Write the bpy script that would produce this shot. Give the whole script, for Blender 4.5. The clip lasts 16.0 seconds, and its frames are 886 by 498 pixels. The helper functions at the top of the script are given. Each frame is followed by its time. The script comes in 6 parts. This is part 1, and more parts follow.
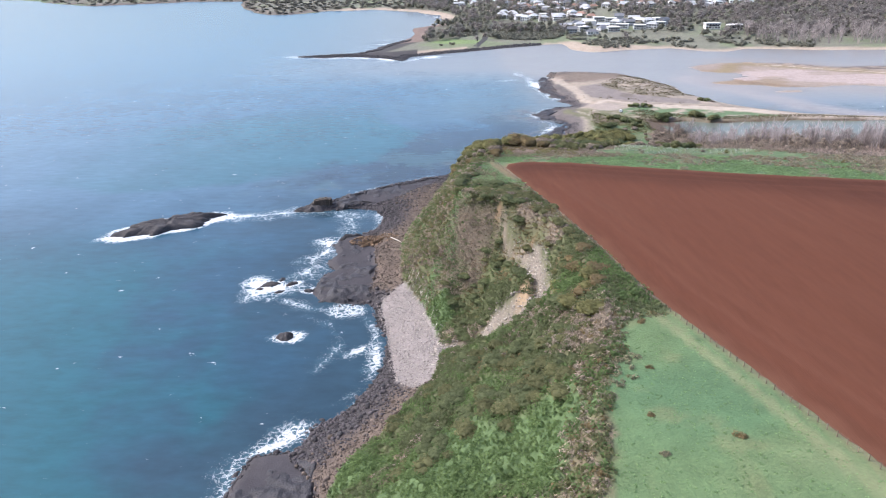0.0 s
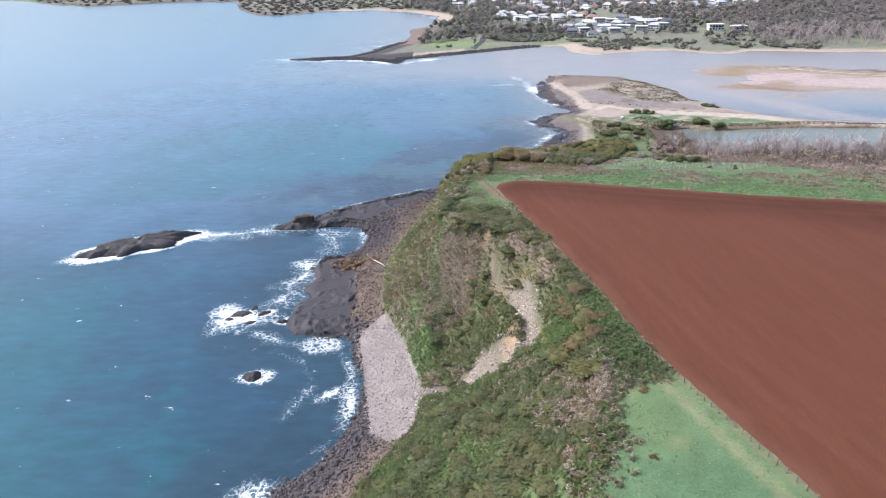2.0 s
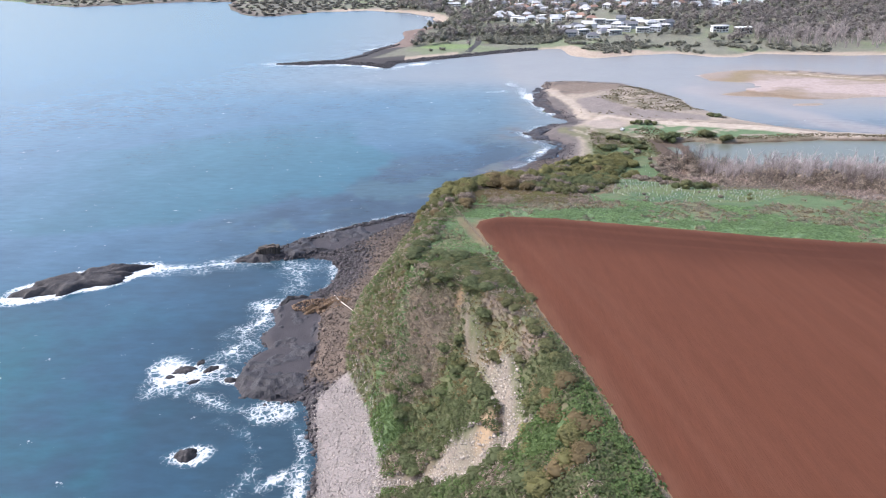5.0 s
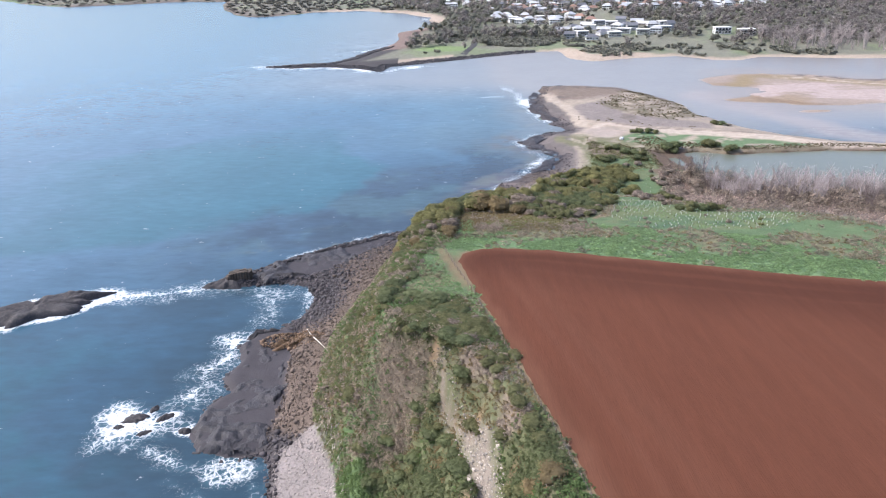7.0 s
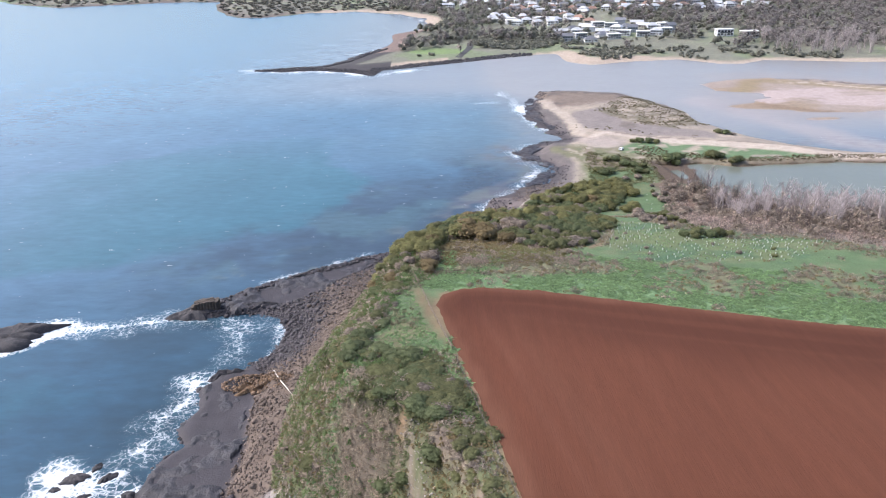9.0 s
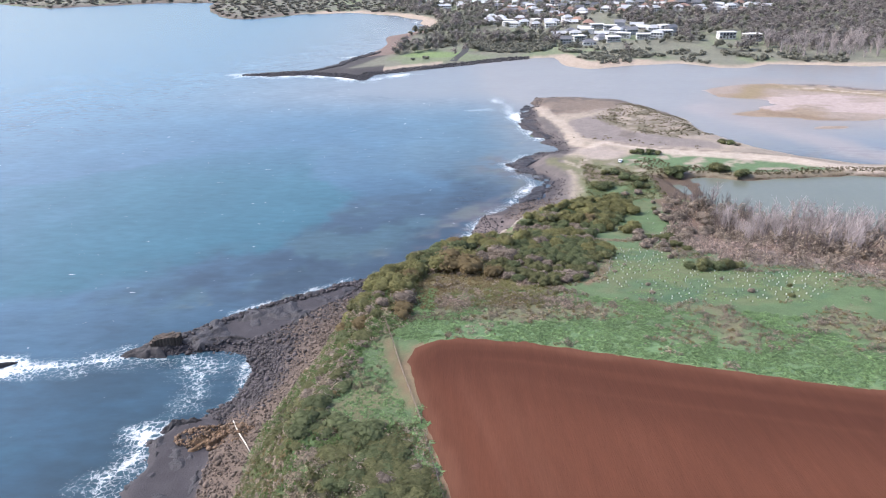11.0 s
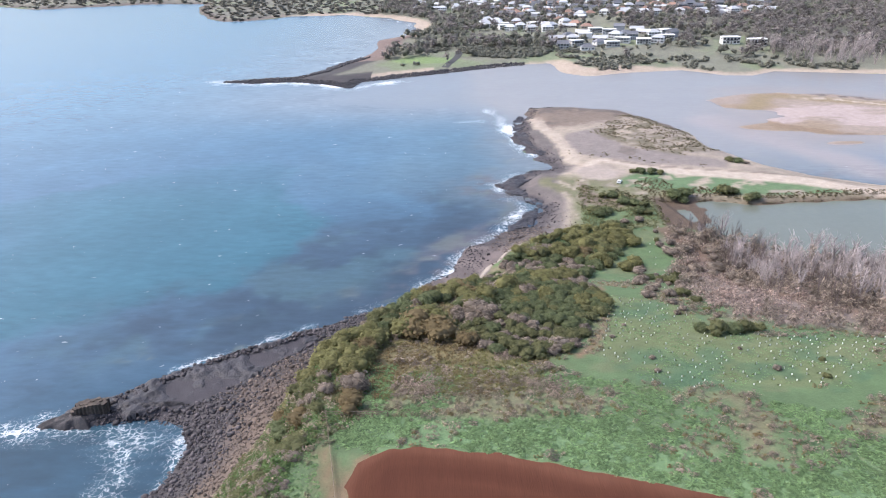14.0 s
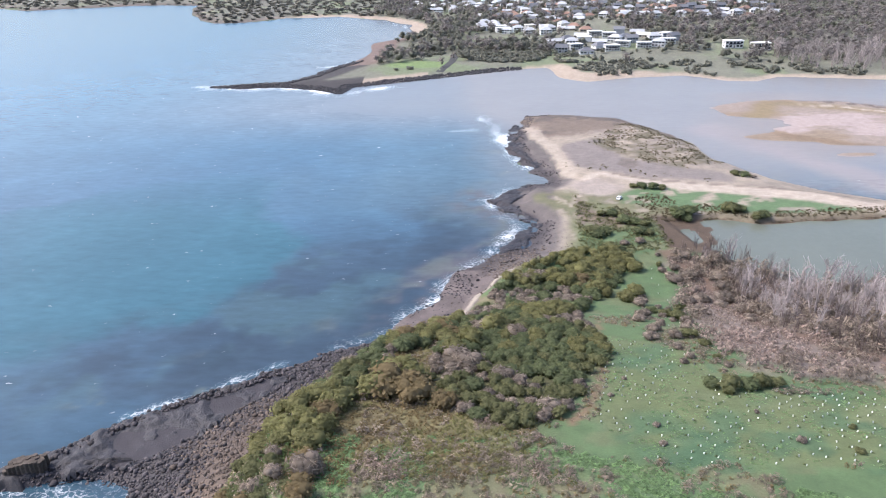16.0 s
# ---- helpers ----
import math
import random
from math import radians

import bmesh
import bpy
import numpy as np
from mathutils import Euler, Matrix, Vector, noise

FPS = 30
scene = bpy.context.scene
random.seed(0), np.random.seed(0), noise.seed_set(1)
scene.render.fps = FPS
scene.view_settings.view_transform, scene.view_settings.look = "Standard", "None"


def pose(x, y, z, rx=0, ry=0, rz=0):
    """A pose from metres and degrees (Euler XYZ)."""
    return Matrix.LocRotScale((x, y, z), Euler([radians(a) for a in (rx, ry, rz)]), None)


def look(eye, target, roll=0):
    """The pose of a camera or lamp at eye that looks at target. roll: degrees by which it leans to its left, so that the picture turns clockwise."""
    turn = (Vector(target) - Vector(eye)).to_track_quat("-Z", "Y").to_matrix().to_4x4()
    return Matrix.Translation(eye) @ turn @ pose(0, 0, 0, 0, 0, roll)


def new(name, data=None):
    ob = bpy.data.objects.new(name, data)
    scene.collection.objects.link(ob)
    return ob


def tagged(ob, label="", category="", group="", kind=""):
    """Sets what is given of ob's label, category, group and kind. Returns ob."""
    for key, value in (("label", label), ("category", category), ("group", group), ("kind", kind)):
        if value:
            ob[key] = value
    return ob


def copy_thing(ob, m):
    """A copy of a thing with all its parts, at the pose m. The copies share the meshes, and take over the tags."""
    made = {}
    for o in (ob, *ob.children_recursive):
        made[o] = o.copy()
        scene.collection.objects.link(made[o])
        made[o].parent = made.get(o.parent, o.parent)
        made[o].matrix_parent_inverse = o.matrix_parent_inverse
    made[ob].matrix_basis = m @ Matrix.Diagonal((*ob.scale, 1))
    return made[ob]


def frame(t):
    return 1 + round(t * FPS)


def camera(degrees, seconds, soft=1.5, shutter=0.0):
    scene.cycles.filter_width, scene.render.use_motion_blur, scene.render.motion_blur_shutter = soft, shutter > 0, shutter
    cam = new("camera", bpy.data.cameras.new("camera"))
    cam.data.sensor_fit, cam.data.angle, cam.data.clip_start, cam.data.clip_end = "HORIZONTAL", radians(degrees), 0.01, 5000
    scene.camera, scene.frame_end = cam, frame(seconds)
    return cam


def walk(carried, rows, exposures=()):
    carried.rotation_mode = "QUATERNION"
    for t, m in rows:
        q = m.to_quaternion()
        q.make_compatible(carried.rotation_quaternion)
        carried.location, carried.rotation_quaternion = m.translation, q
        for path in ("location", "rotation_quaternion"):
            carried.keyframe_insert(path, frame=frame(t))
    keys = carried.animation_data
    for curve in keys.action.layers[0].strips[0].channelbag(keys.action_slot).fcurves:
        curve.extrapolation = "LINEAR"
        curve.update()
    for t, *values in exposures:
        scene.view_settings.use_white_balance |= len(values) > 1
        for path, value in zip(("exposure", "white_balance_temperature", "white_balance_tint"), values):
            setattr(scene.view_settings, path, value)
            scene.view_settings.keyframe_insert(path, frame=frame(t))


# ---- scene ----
cam = camera(65, 16.0, soft=1.0)
PATH = [
    (0, (0.14, -0.50, 109.99), (0.12, 90.94, 69.49), -0.81),
    (1, (2.85, 9.95, 110.12), (2.71, 101.37, 69.59), -0.85),
    (2, (5.54, 20.54, 110.27), (5.31, 111.92, 69.67), -0.88),
    (3, (8.23, 31.21, 110.42), (7.93, 122.57, 69.76), -0.91),
    (4, (10.91, 41.93, 110.59), (10.57, 133.26, 69.86), -0.94),
    (5, (13.59, 52.70, 110.77), (13.23, 143.99, 69.96), -0.95),
    (6, (16.26, 63.47, 110.95), (15.89, 154.74, 70.08), -0.96),
    (7, (18.91, 74.25, 111.14), (18.55, 165.48, 70.20), -0.96),
    (8, (21.55, 85.01, 111.32), (21.21, 176.22, 70.34), -0.96),
    (9, (24.18, 95.76, 111.51), (23.86, 186.95, 70.47), -0.95),
    (10, (26.79, 106.49, 111.68), (26.50, 197.67, 70.61), -0.93),
    (11, (29.38, 117.20, 111.83), (29.12, 208.37, 70.75), -0.90),
    (12, (31.94, 127.89, 111.97), (31.72, 219.05, 70.87), -0.87),
    (13, (34.49, 138.55, 112.09), (34.30, 229.72, 70.99), -0.84),
    (14, (37.01, 149.20, 112.19), (36.85, 240.36, 71.10), -0.80),
    (15, (39.52, 159.81, 112.27), (39.39, 250.99, 71.20), -0.77),
    (16, (42.03, 170.40, 112.34), (41.91, 261.59, 71.29), -0.73),
]
walk(cam, [(t, look(eye, target, roll)) for t, eye, target, roll in PATH], [(0, 1.0, 6180, 13), (16, 1.0, 6180, 13)])

# ---- the world and its light ----
SUN_HEIGHT, SUN_FROM = radians(50), radians(-82)
world = bpy.data.worlds.new("sky")
scene.world = world
world.use_nodes = True
sky = world.node_tree.nodes.new("ShaderNodeTexSky")
sky.sky_type, sky.sun_disc = "NISHITA", False
sky.sun_elevation, sky.sun_rotation = SUN_HEIGHT, SUN_FROM
sky.air_density, sky.dust_density, sky.ozone_density = 1.0, 4.0, 1.5
world.node_tree.links.new(sky.outputs["Color"], world.node_tree.nodes["Background"].inputs["Color"])
world.node_tree.nodes["Background"].inputs["Strength"].default_value = 0.15
lamp = bpy.data.lights.new("sun", "SUN")
lamp.energy, lamp.angle, lamp.color = 1.65, radians(14), (1.0, 0.95, 0.89)
sun = new("sun", lamp)
way = Vector((math.sin(SUN_FROM) * math.cos(SUN_HEIGHT), math.cos(SUN_FROM) * math.cos(SUN_HEIGHT), math.sin(SUN_HEIGHT)))
sun.matrix_world = look(way * 300, (0, 0, 0))


# ---- the plan: coast lines, heights ----
SEA_SHORE = [(-75, 20), (-62, 80), (-47, 116), (-46, 129), (-36, 131), (-34, 138), (-28, 143), (-23, 150), (-19, 156), (-16, 169), (-17, 181),
             (-24, 204), (-33, 203), (-41, 205), (-46, 213), (-45, 220), (-42, 225), (-39, 230), (-43, 236), (-40.5, 243), (-43, 251), (-40, 257), (-33, 262), (-28, 269), (-25, 283), (-28, 291), (-40, 293),
             (-62, 291), (-62, 299), (-49, 305), (-42, 313), (-31, 322), (-19, 328), (-5, 338), (10, 347), (24, 354), (29, 366), (41, 377)]
RIVER_SHORE = [(48, 398), (60, 412), (75, 419), (80, 443), (64, 471), (75, 487), (94, 497), (88, 525), (80, 561), (84, 589), (97, 640),
               (126, 640), (158, 629), (176, 598), (188, 571), (190, 536), (200, 513), (214, 490), (243, 468), (420, 420), (900, 380), (4500, 300), (4500, -900), (-75, -900)]
TOE = [(-45, 20), (-36, 80), (-23, 117), (-13, 134), (-4, 150), (0, 166), (-6, 193), (-14, 212), (-16, 243), (-11, 267), (-4, 287), (7, 302), (25, 325),
       (36, 336), (45, 350), (55, 374), (61, 386), (75, 402), (88, 412), (4500, 414), (4500, -900), (-45, -900)]
TOP = [(8, 20), (22, 80), (31, 117), (34, 138), (32, 155), (29, 168), (25, 181), (19, 191), (11, 197), (6, 207), (9, 228), (14, 244), (13, 262), (18, 290), (26, 310),
       (40, 327), (54, 344), (70, 371), (83, 391), (92, 413), (4500, 415), (4500, -900), (8, -900)]
PEBBLE = [(-21, 203), (-16, 175), (-13, 156), (-8, 151), (-2, 154), (0, 172), (-5, 199), (-12, 211)]
SHELVES = [[(-62, 112), (-47, 114), (-44, 128), (-37, 129), (-28, 118), (-26, 100), (-60, 96)],
           [(-41, 204), (-46, 213), (-45, 220), (-42, 225), (-39, 230), (-43, 236), (-40.5, 243), (-43, 251), (-39, 258), (-33, 262), (-27, 260), (-25, 240), (-23.5, 222), (-25, 206), (-33, 203)],
           [(-62, 291), (-62, 299), (-49, 305), (-31, 321), (-5, 337), (0, 330), (-15, 312), (-26, 300), (-40, 293)],
           [(60, 412), (74, 419), (84, 441), (75, 469), (91, 495), (86, 498), (74, 488), (62, 471), (78, 443)],
           [(80, 561), (88, 530), (92, 508), (95, 528), (87, 572), (92, 612), (88, 614), (82, 589)]]
FAR_SHORE = [(-150, 752), (-120, 762), (-92, 765), (-74, 795), (-60, 835), (-46, 860), (-34, 906), (-35, 1000), (0, 1050), (10, 1084), (-1, 1177),
             (-42, 1250), (-116, 1300), (-199, 1285), (-253, 1225), (-287, 1225), (-330, 1290), (-370, 1380), (-409, 1530), (-520, 1549), (-605, 1505),
             (-696, 1464), (-800, 1540), (-1200, 1900), (-2500, 4000), (4500, 4000), (4500, 700), (700, 735), (410, 752), (326, 768), (306, 750), (280, 752),
             (247, 780), (195, 768), (168, 757), (147, 771), (135, 822), (103, 815), (77, 804), (41, 784), (3, 764), (-34, 745), (-39, 722), (-60, 738), (-92, 750), (-125, 746)]
BARS = [(236, 625), (266, 683), (303, 690), (328, 672), (380, 650), (900, 620), (900, 500), (380, 520), (287, 545), (254, 551), (231, 582)]
BAR_PINK = [(253, 619), (289, 635), (315, 635), (334, 622), (420, 590), (420, 540), (307, 577), (290, 574), (290, 594), (276, 600), (259, 579), (249, 596)]
BAR_REEF = [(316, 670), (321, 697), (342, 700), (370, 684), (460, 640), (460, 590), (350, 650), (329, 660)]
OCHRE = [[(228, 604), (242, 596), (261, 571), (292, 551), (360, 525)], [(241, 616), (258, 638), (278, 668), (298, 662), (322, 648), (400, 605)], [(277, 606), (288, 596), (300, 592), (340, 575)]]
SHOAL = [(214, 600), (224, 570), (234, 540), (245, 514), (257, 491), (310, 430)]
POND = [(134, 444), (138, 430), (142, 414), (147, 398), (160, 384), (200, 368), (320, 345), (600, 330), (600, 420), (320, 440), (229, 446), (172, 441), (158, 447)]
MUD = [(131, 445), (128, 413), (145, 404), (153, 433), (152, 446)]
SLIP_LOW = [(-1, 167), (6, 165), (12, 161.5), (19, 153), (24.5, 150.5)]
SLIP_UP = [(25, 152), (25, 160), (24.2, 167), (21, 176), (18.6, 183), (17.5, 188)]
GULLY = SLIP_LOW + SLIP_UP[1:]
BROW_SCRUB = [(7, 197), (9.4, 200), (15.3, 206), (22.6, 203), (27.9, 191), (23.8, 181.6), (18.5, 187.5), (13.6, 193)]
DEAD_STRIP = [(20.5, 184), (26.9, 187), (32.5, 174), (31.5, 161), (27.9, 163), (26.6, 172)]
DEAD_BROW = [(4, 209), (8, 222), (11.2, 219), (14.3, 212), (10.7, 203)]


def noise2(x, y, size, seed=0):
    """Smooth value noise in -1..1, for arrays."""
    u, v = x / size + 17.3 * seed, y / size - 9.7 * seed
    i, j = np.floor(u), np.floor(v)
    f, g = u - i, v - j
    f, g = f * f * (3 - 2 * f), g * g * (3 - 2 * g)

    def corner(a, b):
        h = np.sin(a * 127.1 + b * 311.7 + seed * 74.7) * 43758.5453
        return 2 * (h - np.floor(h)) - 1
    return (corner(i, j) * (1 - f) + corner(i + 1, j) * f) * (1 - g) + (corner(i, j + 1) * (1 - f) + corner(i + 1, j + 1) * f) * g


def fractal(x, y, size, seed=0):
    return (noise2(x, y, size, seed) + 0.5 * noise2(x, y, size * 0.47, seed + 1) + 0.25 * noise2(x, y, size * 0.21, seed + 2)) / 1.4


def inside(x, y, poly):
    odd = np.zeros(np.shape(x), bool)
    for (ax, ay), (bx, by) in zip(poly, poly[1:] + poly[:1]):
        if ay != by:
            odd ^= ((ay > y) != (by > y)) & (x < (bx - ax) * (y - ay) / (by - ay) + ax)
    return odd


def gap(x, y, line):
    """The distance to an open line."""
    best = np.full(np.shape(x), 1e9)
    for (ax, ay), (bx, by) in zip(line, line[1:]):
        ux, uy = bx - ax, by - ay
        k = np.clip(((x - ax) * ux + (y - ay) * uy) / (ux * ux + uy * uy), 0, 1)
        best = np.minimum(best, (x - ax - k * ux) ** 2 + (y - ay - k * uy) ** 2)
    return np.sqrt(best)


def within(x, y, poly):
    """The distance to a closed outline, positive inside."""
    return gap(x, y, poly + poly[:1]) * np.where(inside(x, y, poly), 1, -1)


def smooth(a, b, v):
    k = np.clip((v - a) / (b - a), 0, 1)
    return k * k * (3 - 2 * k)


def plateau(x, y):
    e = y + 0.12 * (np.clip(x, -50, 400) - 50)
    return np.interp(e, [0, 110, 175, 235, 250, 285, 315, 335, 355, 375, 400, 430], [53, 45.5, 42, 38, 36.5, 30, 23, 17.5, 10, 4.5, 2.8, 2.6])


def bent(x, y):
    """Places shifted a little, so that the coast is broken; more so along the reefs of the spit."""
    reef = smooth(372, 420, y) * smooth(125, 105, x)
    much = 1.6 + 3.2 * reef
    return (x + much * noise2(x, y, 9, 3) + 3.5 * reef * noise2(x, y, 22, 5), y + much * noise2(x, y, 9, 4) + 3.5 * reef * noise2(x, y, 22, 6))


def ground_height(x, y):
    x, y = np.asarray(x, float), np.asarray(y, float)
    wx, wy = bent(x, y)
    shore = within(wx, wy, SEA_SHORE + RIVER_SHORE)
    toe, top = within(wx, wy, TOE), within(wx, wy, TOP)
    high = plateau(x, y)
    foot = np.minimum(4.6, high)
    ramp = foot * np.clip(shore / np.maximum(shore - toe, 0.1), 0, 1) ** 0.85
    u = np.clip(toe / np.maximum(toe - top, 0.1), 0, 1)
    u = np.clip(u + 0.10 * fractal(x, y, 14, 7) * np.sin(np.pi * u), 0, 1)
    bowl = np.exp(-((x - 14) ** 2 + (y - 172) ** 2) / 24 ** 2)
    face = foot + (high - foot) * (u + (u ** 2.0 - u) * bowl)
    ramp = ramp * (1 - 0.75 * smooth(342, 362, y) * smooth(0, -6, toe))
    z = np.where(toe > 0, np.where(top > 0, high, np.minimum(face, np.maximum(high, foot))), ramp)
    # the landslip, a scoured chute below a steep back
    z = z - np.where(toe > 0, 3.5 * np.exp(-(gap(wx, wy, GULLY) / 3.5) ** 2) * smooth(0, 10, toe) * smooth(-1, -6, top), 0)
    # low ground by the river
    low = (toe < -0.5) & (y > 405)
    z = np.where(low, np.minimum(2.6, 0.16 * np.maximum(shore, 0)), z)
    for k, poly in enumerate(SHELVES):
        inner = within(wx, wy, poly)
        flat = (0.9 if k < 3 else 0.3) + 0.35 * fractal(x, y, 6, 11 + k) + (0.5 if k == 1 else 0)
        z = np.where(inner > -2, z + (np.minimum(z, flat) - z) * smooth(-2, 1, inner), z)
        z = np.where(inner > 0, np.maximum(z, np.minimum(flat, 0.25 + 0.8 * inner)), z)
    sea = np.where(shore > 0, 1e9, np.maximum(-4, 0.35 * shore))
    z = np.where(shore > 0, np.maximum(z, 0.06), sea)
    far = within(x + 6 * noise2(x, y, 40, 5), y + 6 * noise2(x, y, 40, 6), FAR_SHORE)
    rise = np.minimum(2.5, 0.12 * far) + 0.065 * np.maximum(0, far - 40) * smooth(40, 260, x) + 0.06 * np.maximum(0, far - 15) * smooth(-180, -320, x)
    rise = np.where((x < 40) & (y < 850), np.minimum(rise, 2.2), rise)
    rise = 70 * np.tanh(rise / 70) + 2.5 * fractal(x, y, 90, 21) * smooth(80, 200, far)
    z = np.where(far > 0, np.maximum(rise, 0.06), np.maximum(z, np.maximum(-4, 0.1 * far)))
    bar = within(x + 9 * noise2(x, y, 35, 8), y + 9 * noise2(x, y, 35, 9), BARS)
    z = np.where(bar > -30, np.maximum(z, np.minimum(0.4, 0.02 * bar - 0.1 + 0.55 * fractal(x * 0.3, y, 20, 44))), z)
    wet = within(wx, wy, POND)
    z = np.where((wet > 0) & (z < 6), np.minimum(z, np.maximum(0.2, 1.4 - 0.25 * wet)), z)
    flat = within(x + 2 * noise2(x, y, 6, 45), y + 2 * noise2(x, y, 6, 46), MUD)
    z = np.where((flat > 0) & (np.hypot((x - 141) * 1.2, (y - 427) * 0.6) > 4.5), np.maximum(z, 0.97), z)
    soft = (toe > 0.5) & (top < 0.5) & (slip_gap(x, y) > 3.6)
    mound = (1.5 - 2.6 * np.abs(fractal(x, y, 6.5, 31)) + 0.35 * fractal(x, y, 2.4, 33)) * smooth(0.5, -4.0, top) * smooth(0.5, 2.0, toe)
    z = z + np.where(soft, mound, 0.12 * fractal(x, y, 7, 32) * (z > 2))
    return z


def slip_gap(x, y):
    """The distance to the middle of the landslip, which is wide below and narrow above."""
    return np.minimum(gap(x, y, SLIP_LOW) + np.interp(x, [4, 14], [1.3, -0.5]), gap(x, y, SLIP_UP) + np.interp(y, [164, 177], [1.4, 3.0]))


GRID = {}


def ground_at(x, y):
    """The height of the ground sheet at a place."""
    xs, ys, z = GRID["x"], GRID["y"], GRID["z"]
    i, j = int(np.clip(np.searchsorted(xs, x) - 1, 0, len(xs) - 2)), int(np.clip(np.searchsorted(ys, y) - 1, 0, len(ys) - 2))
    u, v = (x - xs[i]) / (xs[i + 1] - xs[i]), (y - ys[j]) / (ys[j + 1] - ys[j])
    return float((z[j, i] * (1 - u) + z[j, i + 1] * u) * (1 - v) + (z[j + 1, i] * (1 - u) + z[j + 1, i + 1] * u) * v)


# ---- materials ----
def links(mat):
    return mat.node_tree.nodes, mat.node_tree.links


def put(nodes, wires, kind, **inputs):
    """A node, with values or sockets put into its inputs."""
    node = nodes.new(kind)
    for key, value in inputs.items():
        socket = node.inputs[int(key[1:])] if key[0] == "i" and key[1:].isdigit() else node.inputs[key.replace("_", " ")]
        if isinstance(value, bpy.types.NodeSocket):
            wires.new(value, socket)
        else:
            socket.default_value = value
    return node


def calc(nodes, wires, what, a, b=0.0, c=0.0):
    node = nodes.new("ShaderNodeMath")
    node.operation = what
    for socket, value in zip(node.inputs, (a, b, c)):
        if isinstance(value, bpy.types.NodeSocket):
            wires.new(value, socket)
        else:
            socket.default_value = value
    return node.outputs[0]


def material(name, color, rough=0.85, vary=0.2, scale=0.5, fine=4.0, bump=0.3, depth=0.08, each=0.0, apart=0.0, attribute="", gloss=0.3, stretch=None, other=None, metal=0.0):
    """A surface whose colour wavers at two sizes; each: from piece to piece of a mesh, apart: from object to object; other: a second colour in patches."""
    mat = bpy.data.materials.new(name)
    mat.use_nodes = True
    nodes, wires = links(mat)
    shader = nodes["Principled BSDF"]
    place = nodes.new("ShaderNodeTexCoord").outputs["Object"]
    if stretch:
        turn = put(nodes, wires, "ShaderNodeMapping", Vector=place, Rotation=(0, 0, stretch[0]), Scale=(stretch[1], stretch[2], 1))
        place = turn.outputs[0]
    big = put(nodes, wires, "ShaderNodeTexNoise", Vector=place, Scale=scale, Detail=4.0, Roughness=0.6)
    small = put(nodes, wires, "ShaderNodeTexNoise", Vector=place, Scale=fine, Detail=3.0, Roughness=0.6)
    k = calc(nodes, wires, "MULTIPLY_ADD", big.outputs[0], 3.2 * vary, 1 - 1.6 * vary)
    k = calc(nodes, wires, "MULTIPLY", k, calc(nodes, wires, "MULTIPLY_ADD", small.outputs[0], 2.6 * vary, 1 - 1.3 * vary))
    if each:
        k = calc(nodes, wires, "MULTIPLY", k, calc(nodes, wires, "MULTIPLY_ADD", nodes.new("ShaderNodeNewGeometry").outputs["Random Per Island"], 2 * each, 1 - each))
    if apart:
        k = calc(nodes, wires, "MULTIPLY", k, calc(nodes, wires, "MULTIPLY_ADD", nodes.new("ShaderNodeObjectInfo").outputs["Random"], 2 * apart, 1 - apart))
    if attribute:
        paint = nodes.new("ShaderNodeAttribute")
        paint.attribute_name = attribute
        source = paint.outputs["Color"]
    else:
        source = put(nodes, wires, "ShaderNodeRGB").outputs[0]
        source.default_value = (*color, 1)
    if other:
        patch = put(nodes, wires, "ShaderNodeTexNoise", Vector=place, Scale=scale * 2.3, Detail=5.0, Roughness=0.65)
        mask = calc(nodes, wires, "MULTIPLY_ADD", patch.outputs[0], 6.0, -2.9)
        mix = nodes.new("ShaderNodeMix")
        mix.data_type, mix.clamp_factor = "RGBA", True
        wires.new(mask, mix.inputs[0])
        wires.new(source, mix.inputs[6])
        mix.inputs[7].default_value = (*other, 1)
        source = mix.outputs[2]
    scaled = nodes.new("ShaderNodeVectorMath")
    scaled.operation = "SCALE"
    wires.new(source, scaled.inputs[0])
    wires.new(k, scaled.inputs["Scale"])
    wires.new(scaled.outputs[0], shader.inputs["Base Color"])
    shader.inputs["Roughness"].default_value = rough
    shader.inputs["Metallic"].default_value = metal
    shader.inputs["Specular IOR Level"].default_value = gloss
    if each and not bump:
        # leaves and twigs let some light through
        glow = put(nodes, wires, "ShaderNodeBsdfTranslucent", Color=scaled.outputs[0])
        blend = nodes.new("ShaderNodeMixShader")
        blend.inputs[0].default_value = 0.55
        wires.new(shader.outputs[0], blend.inputs[1])
        wires.new(glow.outputs[0], blend.inputs[2])
        wires.new(blend.outputs[0], nodes["Material Output"].inputs["Surface"])
    if bump:
        relief = put(nodes, wires, "ShaderNodeBump", Strength=bump, Distance=depth, Height=small.outputs[0])
        wires.new(relief.outputs[0], shader.inputs["Normal"])
    return mat


